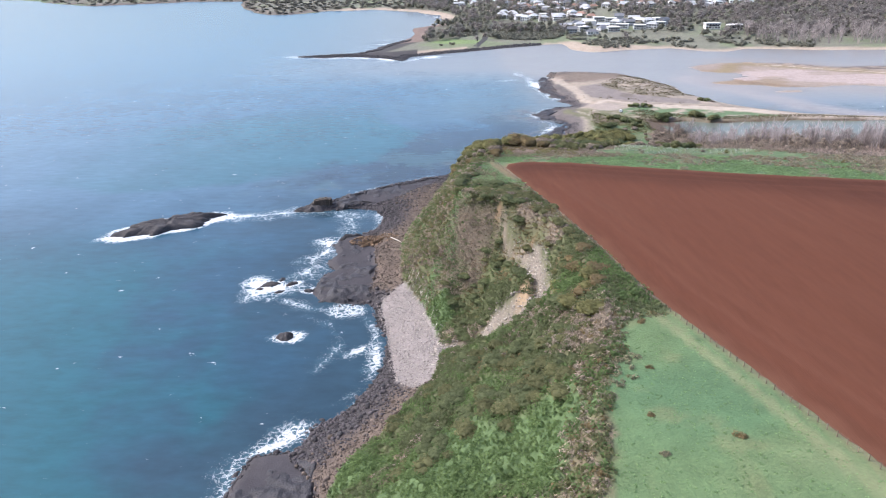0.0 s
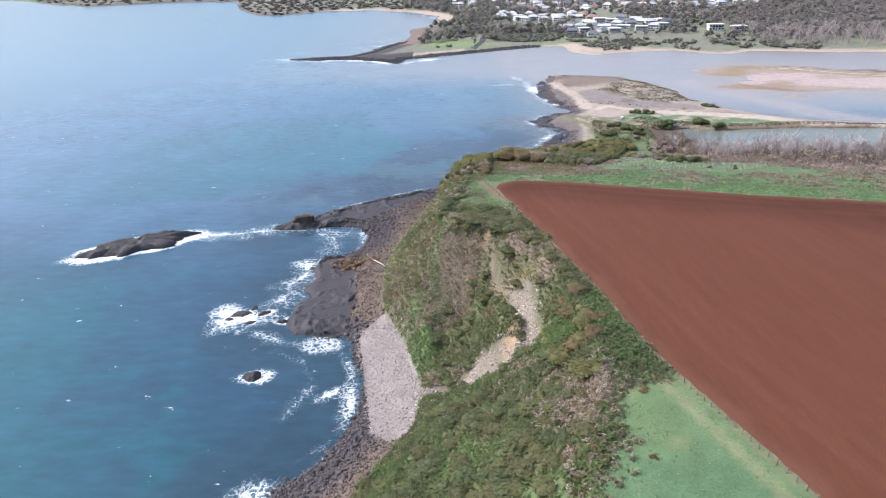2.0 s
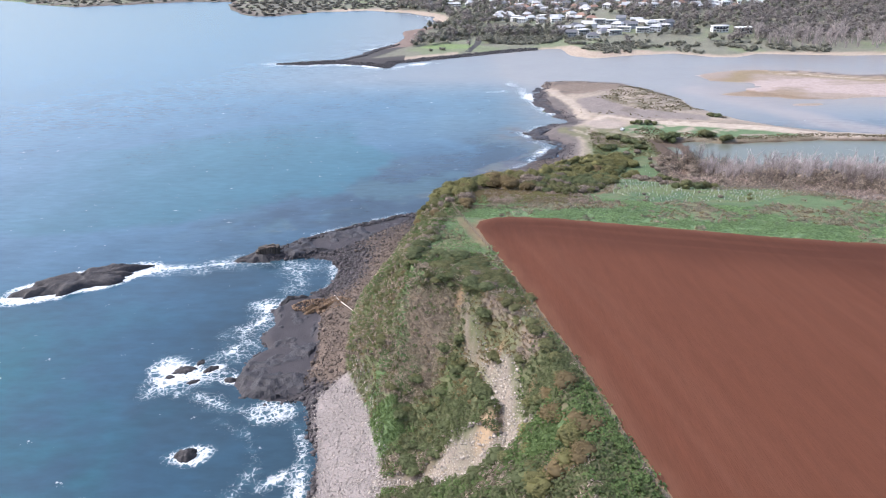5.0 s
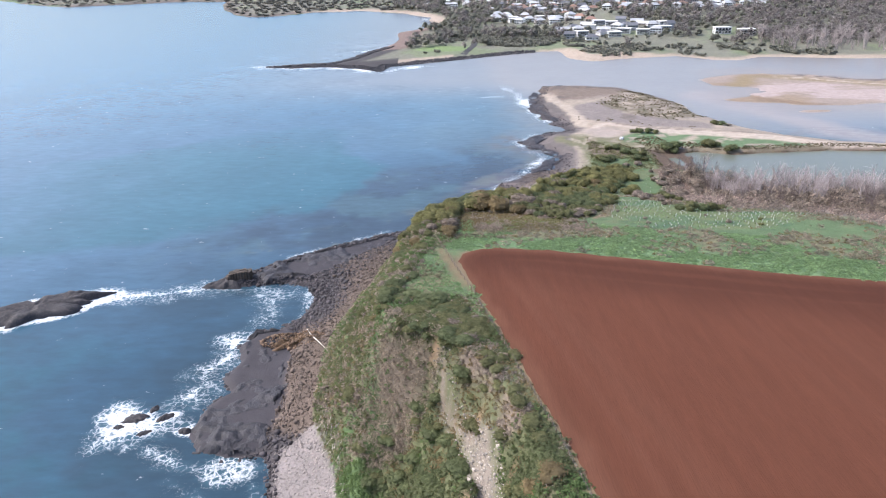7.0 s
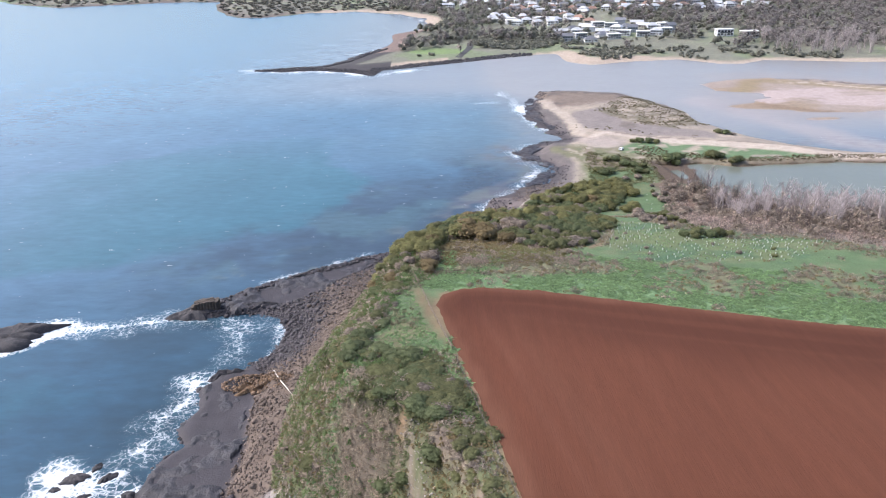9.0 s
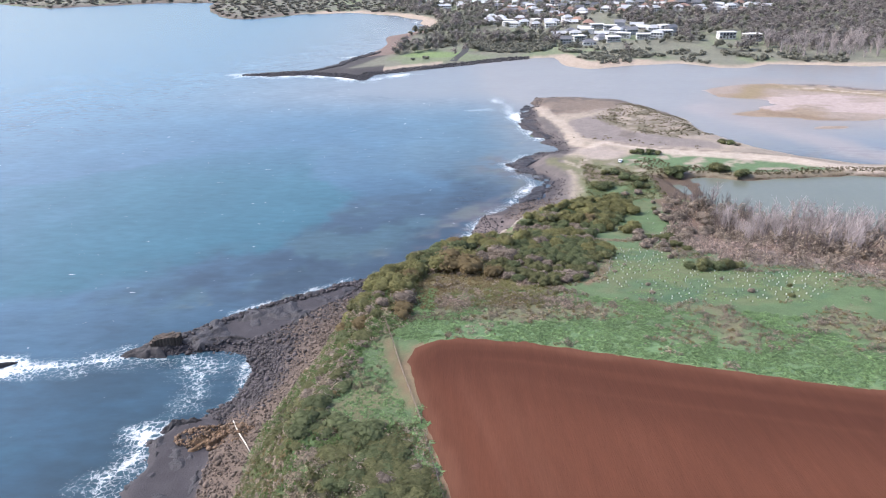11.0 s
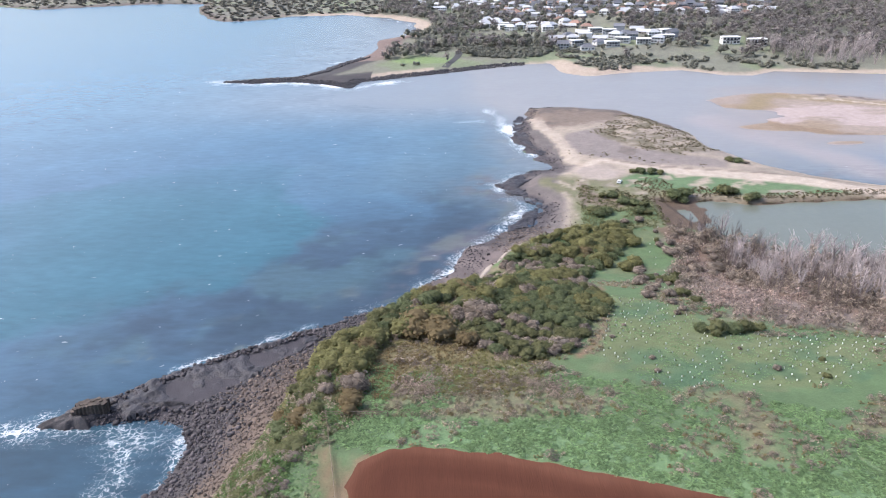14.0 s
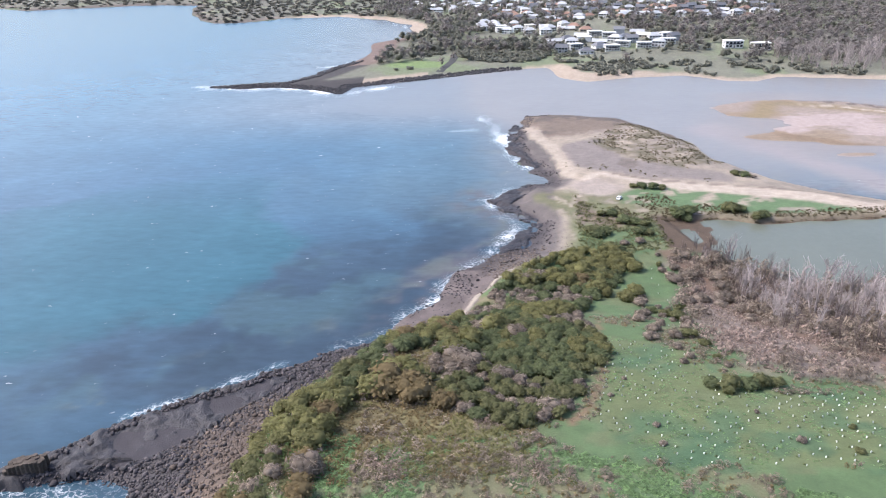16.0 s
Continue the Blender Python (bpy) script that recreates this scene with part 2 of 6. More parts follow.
def water(name):
    mat = bpy.data.materials.new(name)
    mat.use_nodes = True
    nodes, wires = links(mat)
    shader = nodes["Principled BSDF"]
    place = nodes.new("ShaderNodeTexCoord").outputs["Object"]
    tint, foam = nodes.new("ShaderNodeAttribute"), nodes.new("ShaderNodeAttribute")
    tint.attribute_name, foam.attribute_name = "tint", "foam"
    warp = put(nodes, wires, "ShaderNodeTexNoise", Vector=place, Scale=0.35, Detail=7.0, Roughness=0.72)
    shift = nodes.new("ShaderNodeVectorMath")
    shift.operation = "MULTIPLY_ADD"
    wires.new(warp.outputs["Color"], shift.inputs[0])
    shift.inputs[1].default_value = (4.5, 4.5, 0)
    wires.new(place, shift.inputs[2])
    net = nodes.new("ShaderNodeTexVoronoi")
    net.feature = "DISTANCE_TO_EDGE"
    net.inputs["Scale"].default_value = 0.62
    net.inputs["Randomness"].default_value = 1.0
    wires.new(shift.outputs[0], net.inputs["Vector"])
    # thick white lumps, and thin threads of lace around them
    lump = put(nodes, wires, "ShaderNodeTexNoise", Vector=shift.outputs[0], Scale=0.5, Detail=8.0, Roughness=0.68)
    thick = calc(nodes, wires, "MULTIPLY_ADD", lump.outputs[0], 2.6, calc(nodes, wires, "MULTIPLY_ADD", foam.outputs["Fac"], 1.25, -2.2))
    thick = put(nodes, wires, "ShaderNodeMapRange", Value=thick, i1=0.0, i2=0.42)
    fine = put(nodes, wires, "ShaderNodeTexNoise", Vector=shift.outputs[0], Scale=2.2, Detail=6.0, Roughness=0.75)
    thread = calc(nodes, wires, "MULTIPLY_ADD", net.outputs["Distance"], -2.4, calc(nodes, wires, "MULTIPLY_ADD", fine.outputs[0], 1.3, calc(nodes, wires, "MULTIPLY_ADD", foam.outputs["Fac"], 1.0, -0.92)))
    thread = put(nodes, wires, "ShaderNodeMapRange", Value=thread, i1=0.0, i2=0.45, i4=0.8)
    white = nodes.new("ShaderNodeMath")
    white.operation = "MAXIMUM"
    wires.new(thick.outputs[0], white.inputs[0])
    wires.new(thread.outputs[0], white.inputs[1])
    # scattered whitecaps, none on still water
    calm = calc(nodes, wires, "MULTIPLY_ADD", foam.outputs["Fac"], 2.0, 0.7)
    calm = calc(nodes, wires, "MINIMUM", calc(nodes, wires, "MAXIMUM", calm, 0.0), 0.7)
    row = put(nodes, wires, "ShaderNodeMapping", Vector=place, Rotation=(0, 0, 0.5), Scale=(0.3, 0.55, 1))
    crest = put(nodes, wires, "ShaderNodeTexNoise", Vector=row.outputs[0], Scale=0.62, Detail=7.0, Roughness=0.66)
    cap = put(nodes, wires, "ShaderNodeMapRange", Value=crest.outputs[0], i1=0.672, i2=0.73)
    white = calc(nodes, wires, "MAXIMUM", white.outputs[0], calc(nodes, wires, "MULTIPLY", cap.outputs[0], calm))
    swell = put(nodes, wires, "ShaderNodeMapping", Vector=place, Rotation=(0, 0, 0.35), Scale=(0.4, 1, 1))
    wave = put(nodes, wires, "ShaderNodeTexNoise", Vector=swell.outputs[0], Scale=0.3, Detail=6.0, Roughness=0.62)
    patch = put(nodes, wires, "ShaderNodeTexNoise", Vector=place, Scale=0.03, Detail=5.0, Roughness=0.6)
    k = calc(nodes, wires, "MULTIPLY", calc(nodes, wires, "MULTIPLY_ADD", wave.outputs[0], 0.8, 0.6), calc(nodes, wires, "MULTIPLY_ADD", patch.outputs[0], 0.6, 0.68))
    k = calc(nodes, wires, "MULTIPLY_ADD", calc(nodes, wires, "SUBTRACT", k, 1.0), calc(nodes, wires, "ADD", calm, 0.25), 1.0)
    scaled = nodes.new("ShaderNodeVectorMath")
    scaled.operation = "SCALE"
    wires.new(tint.outputs["Color"], scaled.inputs[0])
    wires.new(k, scaled.inputs["Scale"])
    mix = nodes.new("ShaderNodeMix")
    mix.data_type = "RGBA"
    wires.new(white, mix.inputs[0])
    mix.inputs[7].default_value = (0.82, 0.84, 0.86, 1)
    # water full of bubbles is paler and greener
    milk = nodes.new("ShaderNodeMix")
    milk.data_type = "RGBA"
    wires.new(put(nodes, wires, "ShaderNodeMapRange", Value=calc(nodes, wires, "MULTIPLY_ADD", wave.outputs[0], 0.6, foam.outputs["Fac"]), i1=0.55, i2=1.5, i4=0.55).outputs[0], milk.inputs[0])
    wires.new(scaled.outputs[0], milk.inputs[6])
    milk.inputs[7].default_value = (0.11, 0.23, 0.27, 1)
    wires.new(milk.outputs[2], mix.inputs[6])
    wires.new(mix.outputs[2], shader.inputs["Base Color"])
    wires.new(calc(nodes, wires, "MULTIPLY_ADD", white, 0.6, 0.22), shader.inputs["Roughness"])
    shader.inputs["IOR"].default_value = 1.33
    relief = put(nodes, wires, "ShaderNodeBump", Strength=0.2, Distance=0.3, Height=wave.outputs[0])
    wires.new(relief.outputs[0], shader.inputs["Normal"])
    return mat


M = {
    "ground": material("turf_sand_and_rock", (0.2, 0.2, 0.2), vary=0.17, scale=0.33, fine=2.2, bump=0.6, depth=0.25, attribute="cover"),
    "soil": material("ploughed_red_soil", (0.094, 0.036, 0.021), 0.95, 0.1, 0.2, 1.6, 0.5, 0.12, stretch=(radians(-14), 3.0, 0.22), attribute="cover", gloss=0.12),
    "sea": water("sea_water"),
    "basalt": material("dark_basalt", (0.036, 0.034, 0.038), 0.7, 0.32, 0.5, 3.0, 0.9, 0.25, gloss=0.4, other=(0.068, 0.06, 0.06)),
    "lichen": material("orange_lichen_basalt", (0.17, 0.11, 0.065), 0.9, 0.3, 0.6, 3.0, 0.6, 0.15, other=(0.11, 0.08, 0.06)),
    "lichen_stone": material("orange_lichen_stones", (0.165, 0.112, 0.075), 0.9, 0.2, 0.4, 3.0, 0.4, 0.05, each=0.45),
    "boulder": material("basalt_boulders", (0.068, 0.06, 0.063), 0.8, 0.2, 0.4, 3.0, 0.4, 0.05, each=0.55, gloss=0.3),
    "brown_boulder": material("weathered_brown_boulders", (0.12, 0.094, 0.078), 0.9, 0.2, 0.4, 3.0, 0.4, 0.05, each=0.5),
    "pebble": material("pale_pebbles", (0.265, 0.235, 0.218), 0.9, 0.16, 0.2, 3.0, 0.3, 0.05, each=0.4),
    "stack": material("sea_stained_columns", (0.085, 0.068, 0.056), 0.85, 0.3, 0.5, 2.0, 0.6, 0.1, apart=0.3),
    "column": material("columnar_basalt", (0.15, 0.12, 0.092), 0.9, 0.3, 0.5, 2.0, 0.6, 0.1, apart=0.35),
    "olive": material("olive_foliage", (0.168, 0.172, 0.08), 0.7, 0.16, 0.25, 1.5, 0, each=0.2, apart=0.14, gloss=0.25),
    "deep": material("dark_green_foliage", (0.142, 0.166, 0.08), 0.7, 0.16, 0.25, 1.5, 0, each=0.2, apart=0.14, gloss=0.25),
    "lime": material("yellow_green_foliage", (0.212, 0.206, 0.088), 0.7, 0.16, 0.25, 1.5, 0, each=0.2, apart=0.14, gloss=0.25),
    "rust": material("russet_foliage", (0.23, 0.178, 0.093), 0.8, 0.16, 0.25, 1.5, 0, each=0.2, apart=0.14),
    "herb": material("fresh_green_herbage", (0.148, 0.215, 0.082), 0.75, 0.2, 0.15, 1.0, 0, each=0.2, apart=0.14, gloss=0.25),
    "crop": material("lush_green_leaves", (0.2, 0.3, 0.136), 0.7, 0.25, 0.15, 1.0, 0, each=0.4),
    "twig": material("grey_brown_twigs", (0.3, 0.25, 0.205), 0.9, 0.25, 0.2, 1.5, 0, each=0.45, apart=0.2),
    "straw": material("pale_tussock_straw", (0.27, 0.25, 0.165), 0.9, 0.2, 0.3, 2.0, 0, each=0.4),
    "bark": material("brown_bark", (0.13, 0.1, 0.075), 0.95, 0.25, 1.0, 8.0, 0.4, 0.02, apart=0.2),
    "dead": material("bleached_dead_wood", (0.37, 0.322, 0.31), 0.9, 0.2, 0.8, 6.0, 0.3, 0.02, apart=0.2),
    "stem": material("pinkish_grey_bare_stems", (0.25, 0.208, 0.196), 0.9, 0.2, 0.8, 6.0, 0, each=0.3),
    "drift": material("bleached_driftwood", (0.62, 0.57, 0.5), 0.85, 0.15, 1.0, 8.0, 0.4, 0.03),
    "rail": material("weathered_fence_timber", (0.22, 0.175, 0.13), 0.9, 0.2, 0.5, 6.0, 0.3, 0.02, apart=0.15),
    "wire": material("galvanised_wire", (0.2, 0.2, 0.2), 0.6, 0.1, 1.0, 10.0, 0, metal=0.8),
    "guard": material("white_plastic_tree_guard", (0.82, 0.84, 0.78), 0.5, 0.08, 1.0, 8.0, 0, apart=0.08),
    "render": material("white_render", (0.68, 0.675, 0.665), 0.8, 0.07, 0.4, 3.0, 0.1, 0.01, apart=0.06),
    "cream": material("cream_brick_render", (0.52, 0.46, 0.38), 0.85, 0.1, 0.5, 4.0, 0.1, 0.01, apart=0.1),
    "grey_wall": material("grey_cladding", (0.33, 0.34, 0.36), 0.8, 0.1, 0.5, 4.0, 0.1, 0.01, apart=0.1),
    "tile": material("terracotta_roof_tiles", (0.28, 0.18, 0.14), 0.85, 0.15, 0.8, 6.0, 0.3, 0.03, apart=0.15),
    "steel": material("pale_steel_roofing", (0.46, 0.47, 0.48), 0.5, 0.08, 0.4, 4.0, 0.1, 0.01, apart=0.12),
    "slate": material("dark_grey_roofing", (0.16, 0.165, 0.18), 0.6, 0.1, 0.6, 5.0, 0.2, 0.02, apart=0.15),
    "shelf": material("wave_worn_basalt_shelf", (0.034, 0.033, 0.039), 0.6, 0.34, 0.22, 1.9, 0.9, 0.35, gloss=0.4, other=(0.056, 0.052, 0.057)),
    "glass": material("dark_window_glass", (0.03, 0.035, 0.045), 0.12, 0.05, 1.0, 3.0, 0, gloss=0.6),
    "door": material("painted_door", (0.2, 0.17, 0.15), 0.6, 0.1, 1.0, 6.0, 0),
    "paint": material("white_car_paint", (0.8, 0.8, 0.8), 0.3, 0.03, 1.0, 4.0, 0, gloss=0.5),
    "rubber": material("black_rubber", (0.025, 0.025, 0.025), 0.9, 0.1, 2.0, 8.0, 0),
    "rim": material("silver_wheel_rim", (0.5, 0.5, 0.5), 0.4, 0.05, 2.0, 8.0, 0, metal=0.8),
    "scree": material("pale_scree_stones", (0.285, 0.255, 0.225), 0.9, 0.2, 0.4, 3.0, 0.3, 0.05, each=0.45),
    "asphalt": material("asphalt", (0.06, 0.06, 0.06), 0.9, 0.15, 0.4, 5.0, 0.2, 0.02),
    "reed": material("brown_dead_reeds", (0.385, 0.305, 0.262), 0.9, 0.25, 0.2, 1.5, 0, each=0.4),
    # scrub colour with a grey haze tint mixed in
    "headland": material("hazed_headland_scrub", (0.17, 0.165, 0.14), 0.9, 0.2, 0.05, 0.4, 0, each=0.2),
    # grey of bare limbs, lifted further so that the colour includes haze
    "greywood": material("hazed_grey_bare_woods", (0.27, 0.245, 0.232), 0.9, 0.2, 0.1, 1.0, 0, each=0.3),
    "dry_stem": material("dead_stems_and_straw", (0.36, 0.3, 0.235), 0.95, 0.2, 0.3, 2.0, 0, each=0.35),
    # foliage green paled and dulled to carry the haze of distance
    "farwood": material("hazed_far_green_woods", (0.225, 0.225, 0.182), 0.9, 0.15, 0.03, 0.3, 0, each=0.22),
    "pond": material("still_pond_water", (0.14, 0.152, 0.122), 0.2, 0.06, 0.02, 0.5, 0.05, 0.05, gloss=0.35),
    "dune": material("spit_scrub_foliage", (0.15, 0.128, 0.078), 0.85, 0.25, 0.3, 1.5, 0, each=0.45),
}


# ---- making meshes ----
def raw(name, verts, faces, mat):
    """A mesh from arrays of corners and of triangles or quads."""
    me = bpy.data.meshes.new(name)
    verts, faces = np.asarray(verts, np.float32), np.asarray(faces, np.int32)
    count, size = faces.shape
    me.vertices.add(len(verts))
    me.vertices.foreach_set("co", verts.ravel())
    me.loops.add(count * size)
    me.loops.foreach_set("vertex_index", faces.ravel())
    me.polygons.add(count)
    me.polygons.foreach_set("loop_start", np.arange(0, count * size, size, dtype=np.int32))
    me.update(calc_edges=True)
    me.materials.append(mat)
    return me


def thing(name, me, label, category, group="", kind=""):
    return tagged(new(name, me), label, category, group, kind)


def base(name, x, y, z, rz, label, category, group=""):
    """An Empty at a thing's base, to parent its parts."""
    ob = tagged(new(name), label, category, group)
    ob.matrix_basis = pose(x, y, z, 0, 0, rz)
    return ob


def part(name, bm, mat, parent, label=""):
    """Links a bmesh, or a mesh, as one object under a thing or a part."""
    if isinstance(bm, bmesh.types.BMesh):
        me = bpy.data.meshes.new(name)
        bm.to_mesh(me)
        bm.free()
        me.materials.append(mat)
    else:
        me = bm
    ob = new(name, me)
    ob.parent = parent
    return tagged(ob, label)


def block(sx, sy, sz, at=(0, 0, 0), bevel=0.0):
    """A box that stands on z = at, with worn edges."""
    bm = bmesh.new()
    bmesh.ops.create_cube(bm, size=1)
    bmesh.ops.scale(bm, vec=(sx, sy, sz), verts=bm.verts)
    bmesh.ops.translate(bm, vec=(at[0], at[1], at[2] + sz / 2), verts=bm.verts)
    if bevel:
        bmesh.ops.bevel(bm, geom=bm.edges[:], offset=bevel, segments=1, affect="EDGES")
    return bm


def tube(path, radii, sides=5):
    """Corners and triangles of a tapered tube along a path."""
    path = [Vector(p) for p in path]
    verts, tris = [], []
    for k, p in enumerate(path):
        d = (path[min(k + 1, len(path) - 1)] - path[max(k - 1, 0)]).normalized()
        a = d.orthogonal().normalized()
        b = d.cross(a)
        for s in range(sides):
            w = 2 * math.pi * s / sides
            verts.append(p + radii[k] * (math.cos(w) * a + math.sin(w) * b))
    for k in range(len(path) - 1):
        for s in range(sides):
            q, r = k * sides + s, k * sides + (s + 1) % sides
            tris += [(q, r, r + sides), (q, r + sides, q + sides)]
    top = (len(path) - 1) * sides
    tris += [(top, top + s, top + s + 1) for s in range(1, sides - 1)]
    return np.array([v[:] for v in verts]), np.array(tris)


def joined(pieces):
    verts, tris, n = [], [], 0
    for v, f in pieces:
        verts.append(v)
        tris.append(f + n)
        n += len(v)
    return np.concatenate(verts), np.concatenate(tris)


def ball(detail=1):
    bm = bmesh.new()
    bmesh.ops.create_icosphere(bm, subdivisions=detail, radius=1)
    v, f = np.array([p.co[:] for p in bm.verts]), np.array([[q.index for q in p.verts] for p in bm.faces])
    bm.free()
    return v, f


BALL1, BALL2, BALL3 = ball(1), ball(2), ball(3)


def leaves(rng, centres, radii, count, size, slim=0.8, up=0.15):
    """Folded leaf sprays all over a set of lobes, and their dark inner cores."""
    pick = rng.integers(0, len(centres), count)
    d = rng.normal(size=(count, 3))
    d[:, 2] = d[:, 2] * 0.9 + up
    d /= np.linalg.norm(d, axis=1)[:, None]
    p = centres[pick] + radii[pick] * d * rng.uniform(0.78, 1.08, (count, 1))
    n = d * 0.8 + rng.normal(size=(count, 3)) * 0.35 + np.array([0, 0, 0.95])
    a = np.cross(n, rng.normal(size=(count, 3)))
    a /= np.linalg.norm(a, axis=1)[:, None]
    b = np.cross(n / np.linalg.norm(n, axis=1)[:, None], a)
    s = size * rng.uniform(0.6, 1.4, (count, 1))
    v = np.stack([p - a * s, p + b * s * slim - d * s * 0.3, p + a * s + d * s * 0.2, p - b * s * slim - d * s * 0.3], 1).reshape(-1, 3)
    k = np.arange(count)[:, None] * 4
    f = np.concatenate([k + [0, 1, 2], k + [0, 2, 3]])
    return v, f


def bush(seed, wide, high, lobes, count, size, core=0.8, slim=0.8, lift=0.0):
    rng = np.random.default_rng(seed)
    a, r = rng.uniform(0, 2 * math.pi, lobes), wide / 2 * np.sqrt(rng.uniform(0, 1, lobes)) * 0.72
    lobe = np.stack([rng.uniform(0.3, 0.48, lobes) * wide, rng.uniform(0.3, 0.48, lobes) * wide, rng.uniform(0.3, 0.5, lobes) * high], 1)
    c = np.stack([r * np.cos(a), r * np.sin(a), lift + (high - lobe[:, 2]) * (1 - 0.55 * (2 * r / wide) ** 2) * rng.uniform(0.7, 1, lobes)], 1)
    pieces = [leaves(rng, c, lobe, count, size, slim)]
    if core:
        pieces += [(BALL1[0] * lobe[k] * core * rng.uniform(0.9, 1.1, (len(BALL1[0]), 1)) + c[k], BALL1[1]) for k in range(lobes)]
    return joined(pieces)


def stems(seed, wide, high, count=4):
    rng = np.random.default_rng(seed)
    out = []
    for k in range(count):
        a, r = rng.uniform(0, 2 * math.pi), wide * rng.uniform(0.1, 0.3)
        tip = (r * math.cos(a), r * math.sin(a), high * 0.75)
        mid = (tip[0] * 0.35 + rng.normal() * 0.05 * wide, tip[1] * 0.35, high * 0.35)
        out.append(tube([(0, 0, -0.5), mid, tip], [0.045 * wide, 0.03 * wide, 0.012 * wide], 5))
    return joined(out)


def bare(seed, high, spread=0.32, limbs=6, twigs=4):
    """A leafless tree: trunk, and limbs with twigs."""
    rng = np.random.default_rng(seed)
    lean = rng.normal(size=2) * 0.06 * high
    spine = [np.array([lean[0] * k * k, lean[1] * k * k, high * k * 0.82 - 0.4 * (k == 0)]) for k in np.linspace(0, 1, 5)]
    trunk = tube(spine, [high * 0.026, high * 0.021, high * 0.017, high * 0.012, high * 0.006], 6)
    out = []
    for k in range(limbs):
        h = rng.uniform(0.25, 0.95)
        p = spine[int(h * 4)] * (1 - (h * 4) % 1) + spine[min(4, int(h * 4) + 1)] * ((h * 4) % 1)
        a, far = rng.uniform(0, 2 * math.pi), spread * high * (1.15 - 0.5 * h) * rng.uniform(0.5, 1)
        d = np.array([math.cos(a) * far, math.sin(a) * far, high * rng.uniform(0.18, 0.4)])
        q = p + d * 0.5 + rng.normal(size=3) * 0.03 * high
        out.append(tube([p, q, p + d], [high * 0.013, high * 0.009, high * 0.005], 4))
        for j in range(twigs):
            e = p + d * rng.uniform(0.35, 1)
            w = rng.normal(size=3) * 0.1 * high + np.array([0, 0, 0.1 * high])
            out.append(tube([e, e + w * 0.55 + rng.normal(size=3) * 0.01 * high, e + w], [high * 0.007, high * 0.005, high * 0.003], 3))
    return trunk, joined(out)


def strewn(rng, protos, x, y, size, sink=0.0, squash=None, z=None):
    """Many turned and scaled copies of some shapes, joined."""
    z = ground_height(x, y) - sink * size if z is None else z
    turn, kind = rng.uniform(0, 2 * math.pi, len(x)), rng.integers(0, len(protos), len(x))
    verts, tris, n = [], [], 0
    for k, (v, f) in enumerate(protos):
        on = np.nonzero(kind == k)[0]
        if not len(on):
            continue
        c, s = np.cos(turn[on])[:, None], np.sin(turn[on])[:, None]
        w = size[on][:, None]
        h = w if squash is None else w * squash[on][:, None]
        out = np.stack([(c * v[:, 0] - s * v[:, 1]) * w + x[on][:, None], (s * v[:, 0] + c * v[:, 1]) * w + y[on][:, None], v[:, 2] * h + z[on][:, None]], 2)
        verts.append(out.reshape(-1, 3))
        tris.append((f[None] + (np.arange(len(on)) * len(v))[:, None, None]).reshape(-1, 3) + n)
        n += len(on) * len(v)
    return np.concatenate(verts), np.concatenate(tris)


def scatter(rng, box, count, chance):
    """Random places in a box (x0, x1, y0, y1) that pass the chance given for each."""
    x, y = rng.uniform(box[0], box[1], count), rng.uniform(box[2], box[3], count)
    keep = rng.uniform(0, 1, count) < chance(x, y)
    return x[keep], y[keep]


def spaced(x, y, gap_size):
    """Indices of places that keep a distance from each other."""
    kept, cells = [], {}
    for k in range(len(x)):
        i, j = int(x[k] // gap_size), int(y[k] // gap_size)
        near = [q for a in (-1, 0, 1) for b in (-1, 0, 1) for q in cells.get((i + a, j + b), ())]
        if all((x[q] - x[k]) ** 2 + (y[q] - y[k]) ** 2 > gap_size ** 2 for q in near):
            kept.append(k)
            cells.setdefault((i, j), []).append(k)
    return np.array(kept, int)


def steps(stops):
    """Grid lines: (end, spacing) stretches from the first end on."""
    out = [stops[0]]
    for end, gap_size in stops[1:]:
        n = max(1, round((end - out[-1]) / gap_size))
        out += list(np.linspace(out[-1], end, n + 1)[1:])
    return np.array(out)


def sheet(xs, ys):
    gx, gy = np.meshgrid(xs, ys)
    n, m = len(xs), len(ys)
    k = (np.arange(m - 1)[:, None] * n + np.arange(n - 1)[None]).ravel()
    return gx.ravel(), gy.ravel(), np.stack([k, k + 1, k + n + 1, k + n], 1)


def colours(me, name, rgb):
    layer = me.attributes.new(name, "FLOAT_COLOR", "POINT")
    layer.data.foreach_set("color", np.concatenate([rgb, np.ones((len(rgb), 1))], 1).astype(np.float32).ravel())


# ---- the ground: one sheet to the horizon ----
FIELD = [(90, -65), (73, 0), (55.8, 68.4), (48.3, 97.6), (41.5, 123.4), (36.7, 154.8), (26.8, 204.3), (21.8, 227.5), (23.3, 233.6), (28, 236.8), (34, 237),
         (44, 235.5), (67, 228.5), (100, 218), (140, 208.5), (260, 175), (330, -65)]
PLANTED = [(82, 319), (77, 300), (69, 274), (78, 257), (113, 258), (140, 285), (118, 285), (100, 286), (97, 310)]
STEM_EDGE = [(127, 408), (132, 392), (134.5, 373), (133, 351), (131, 332), (137, 316), (147, 302), (165, 280), (220, 262), (400, 225), (400, 430), (200, 430), (150, 420)]
THICKET = [(128, 408), (121, 384), (112, 350), (106.5, 324), (108, 302), (116, 293), (134, 290), (141, 279), (147, 263), (180, 246), (400, 200), (400, 352), (200, 366), (162, 382), (147, 396), (138, 404)]
COPSE = [(81, 327), (79, 305), (64, 274), (53, 269), (46, 274), (38, 290), (42, 322), (60, 345), (80, 345)]
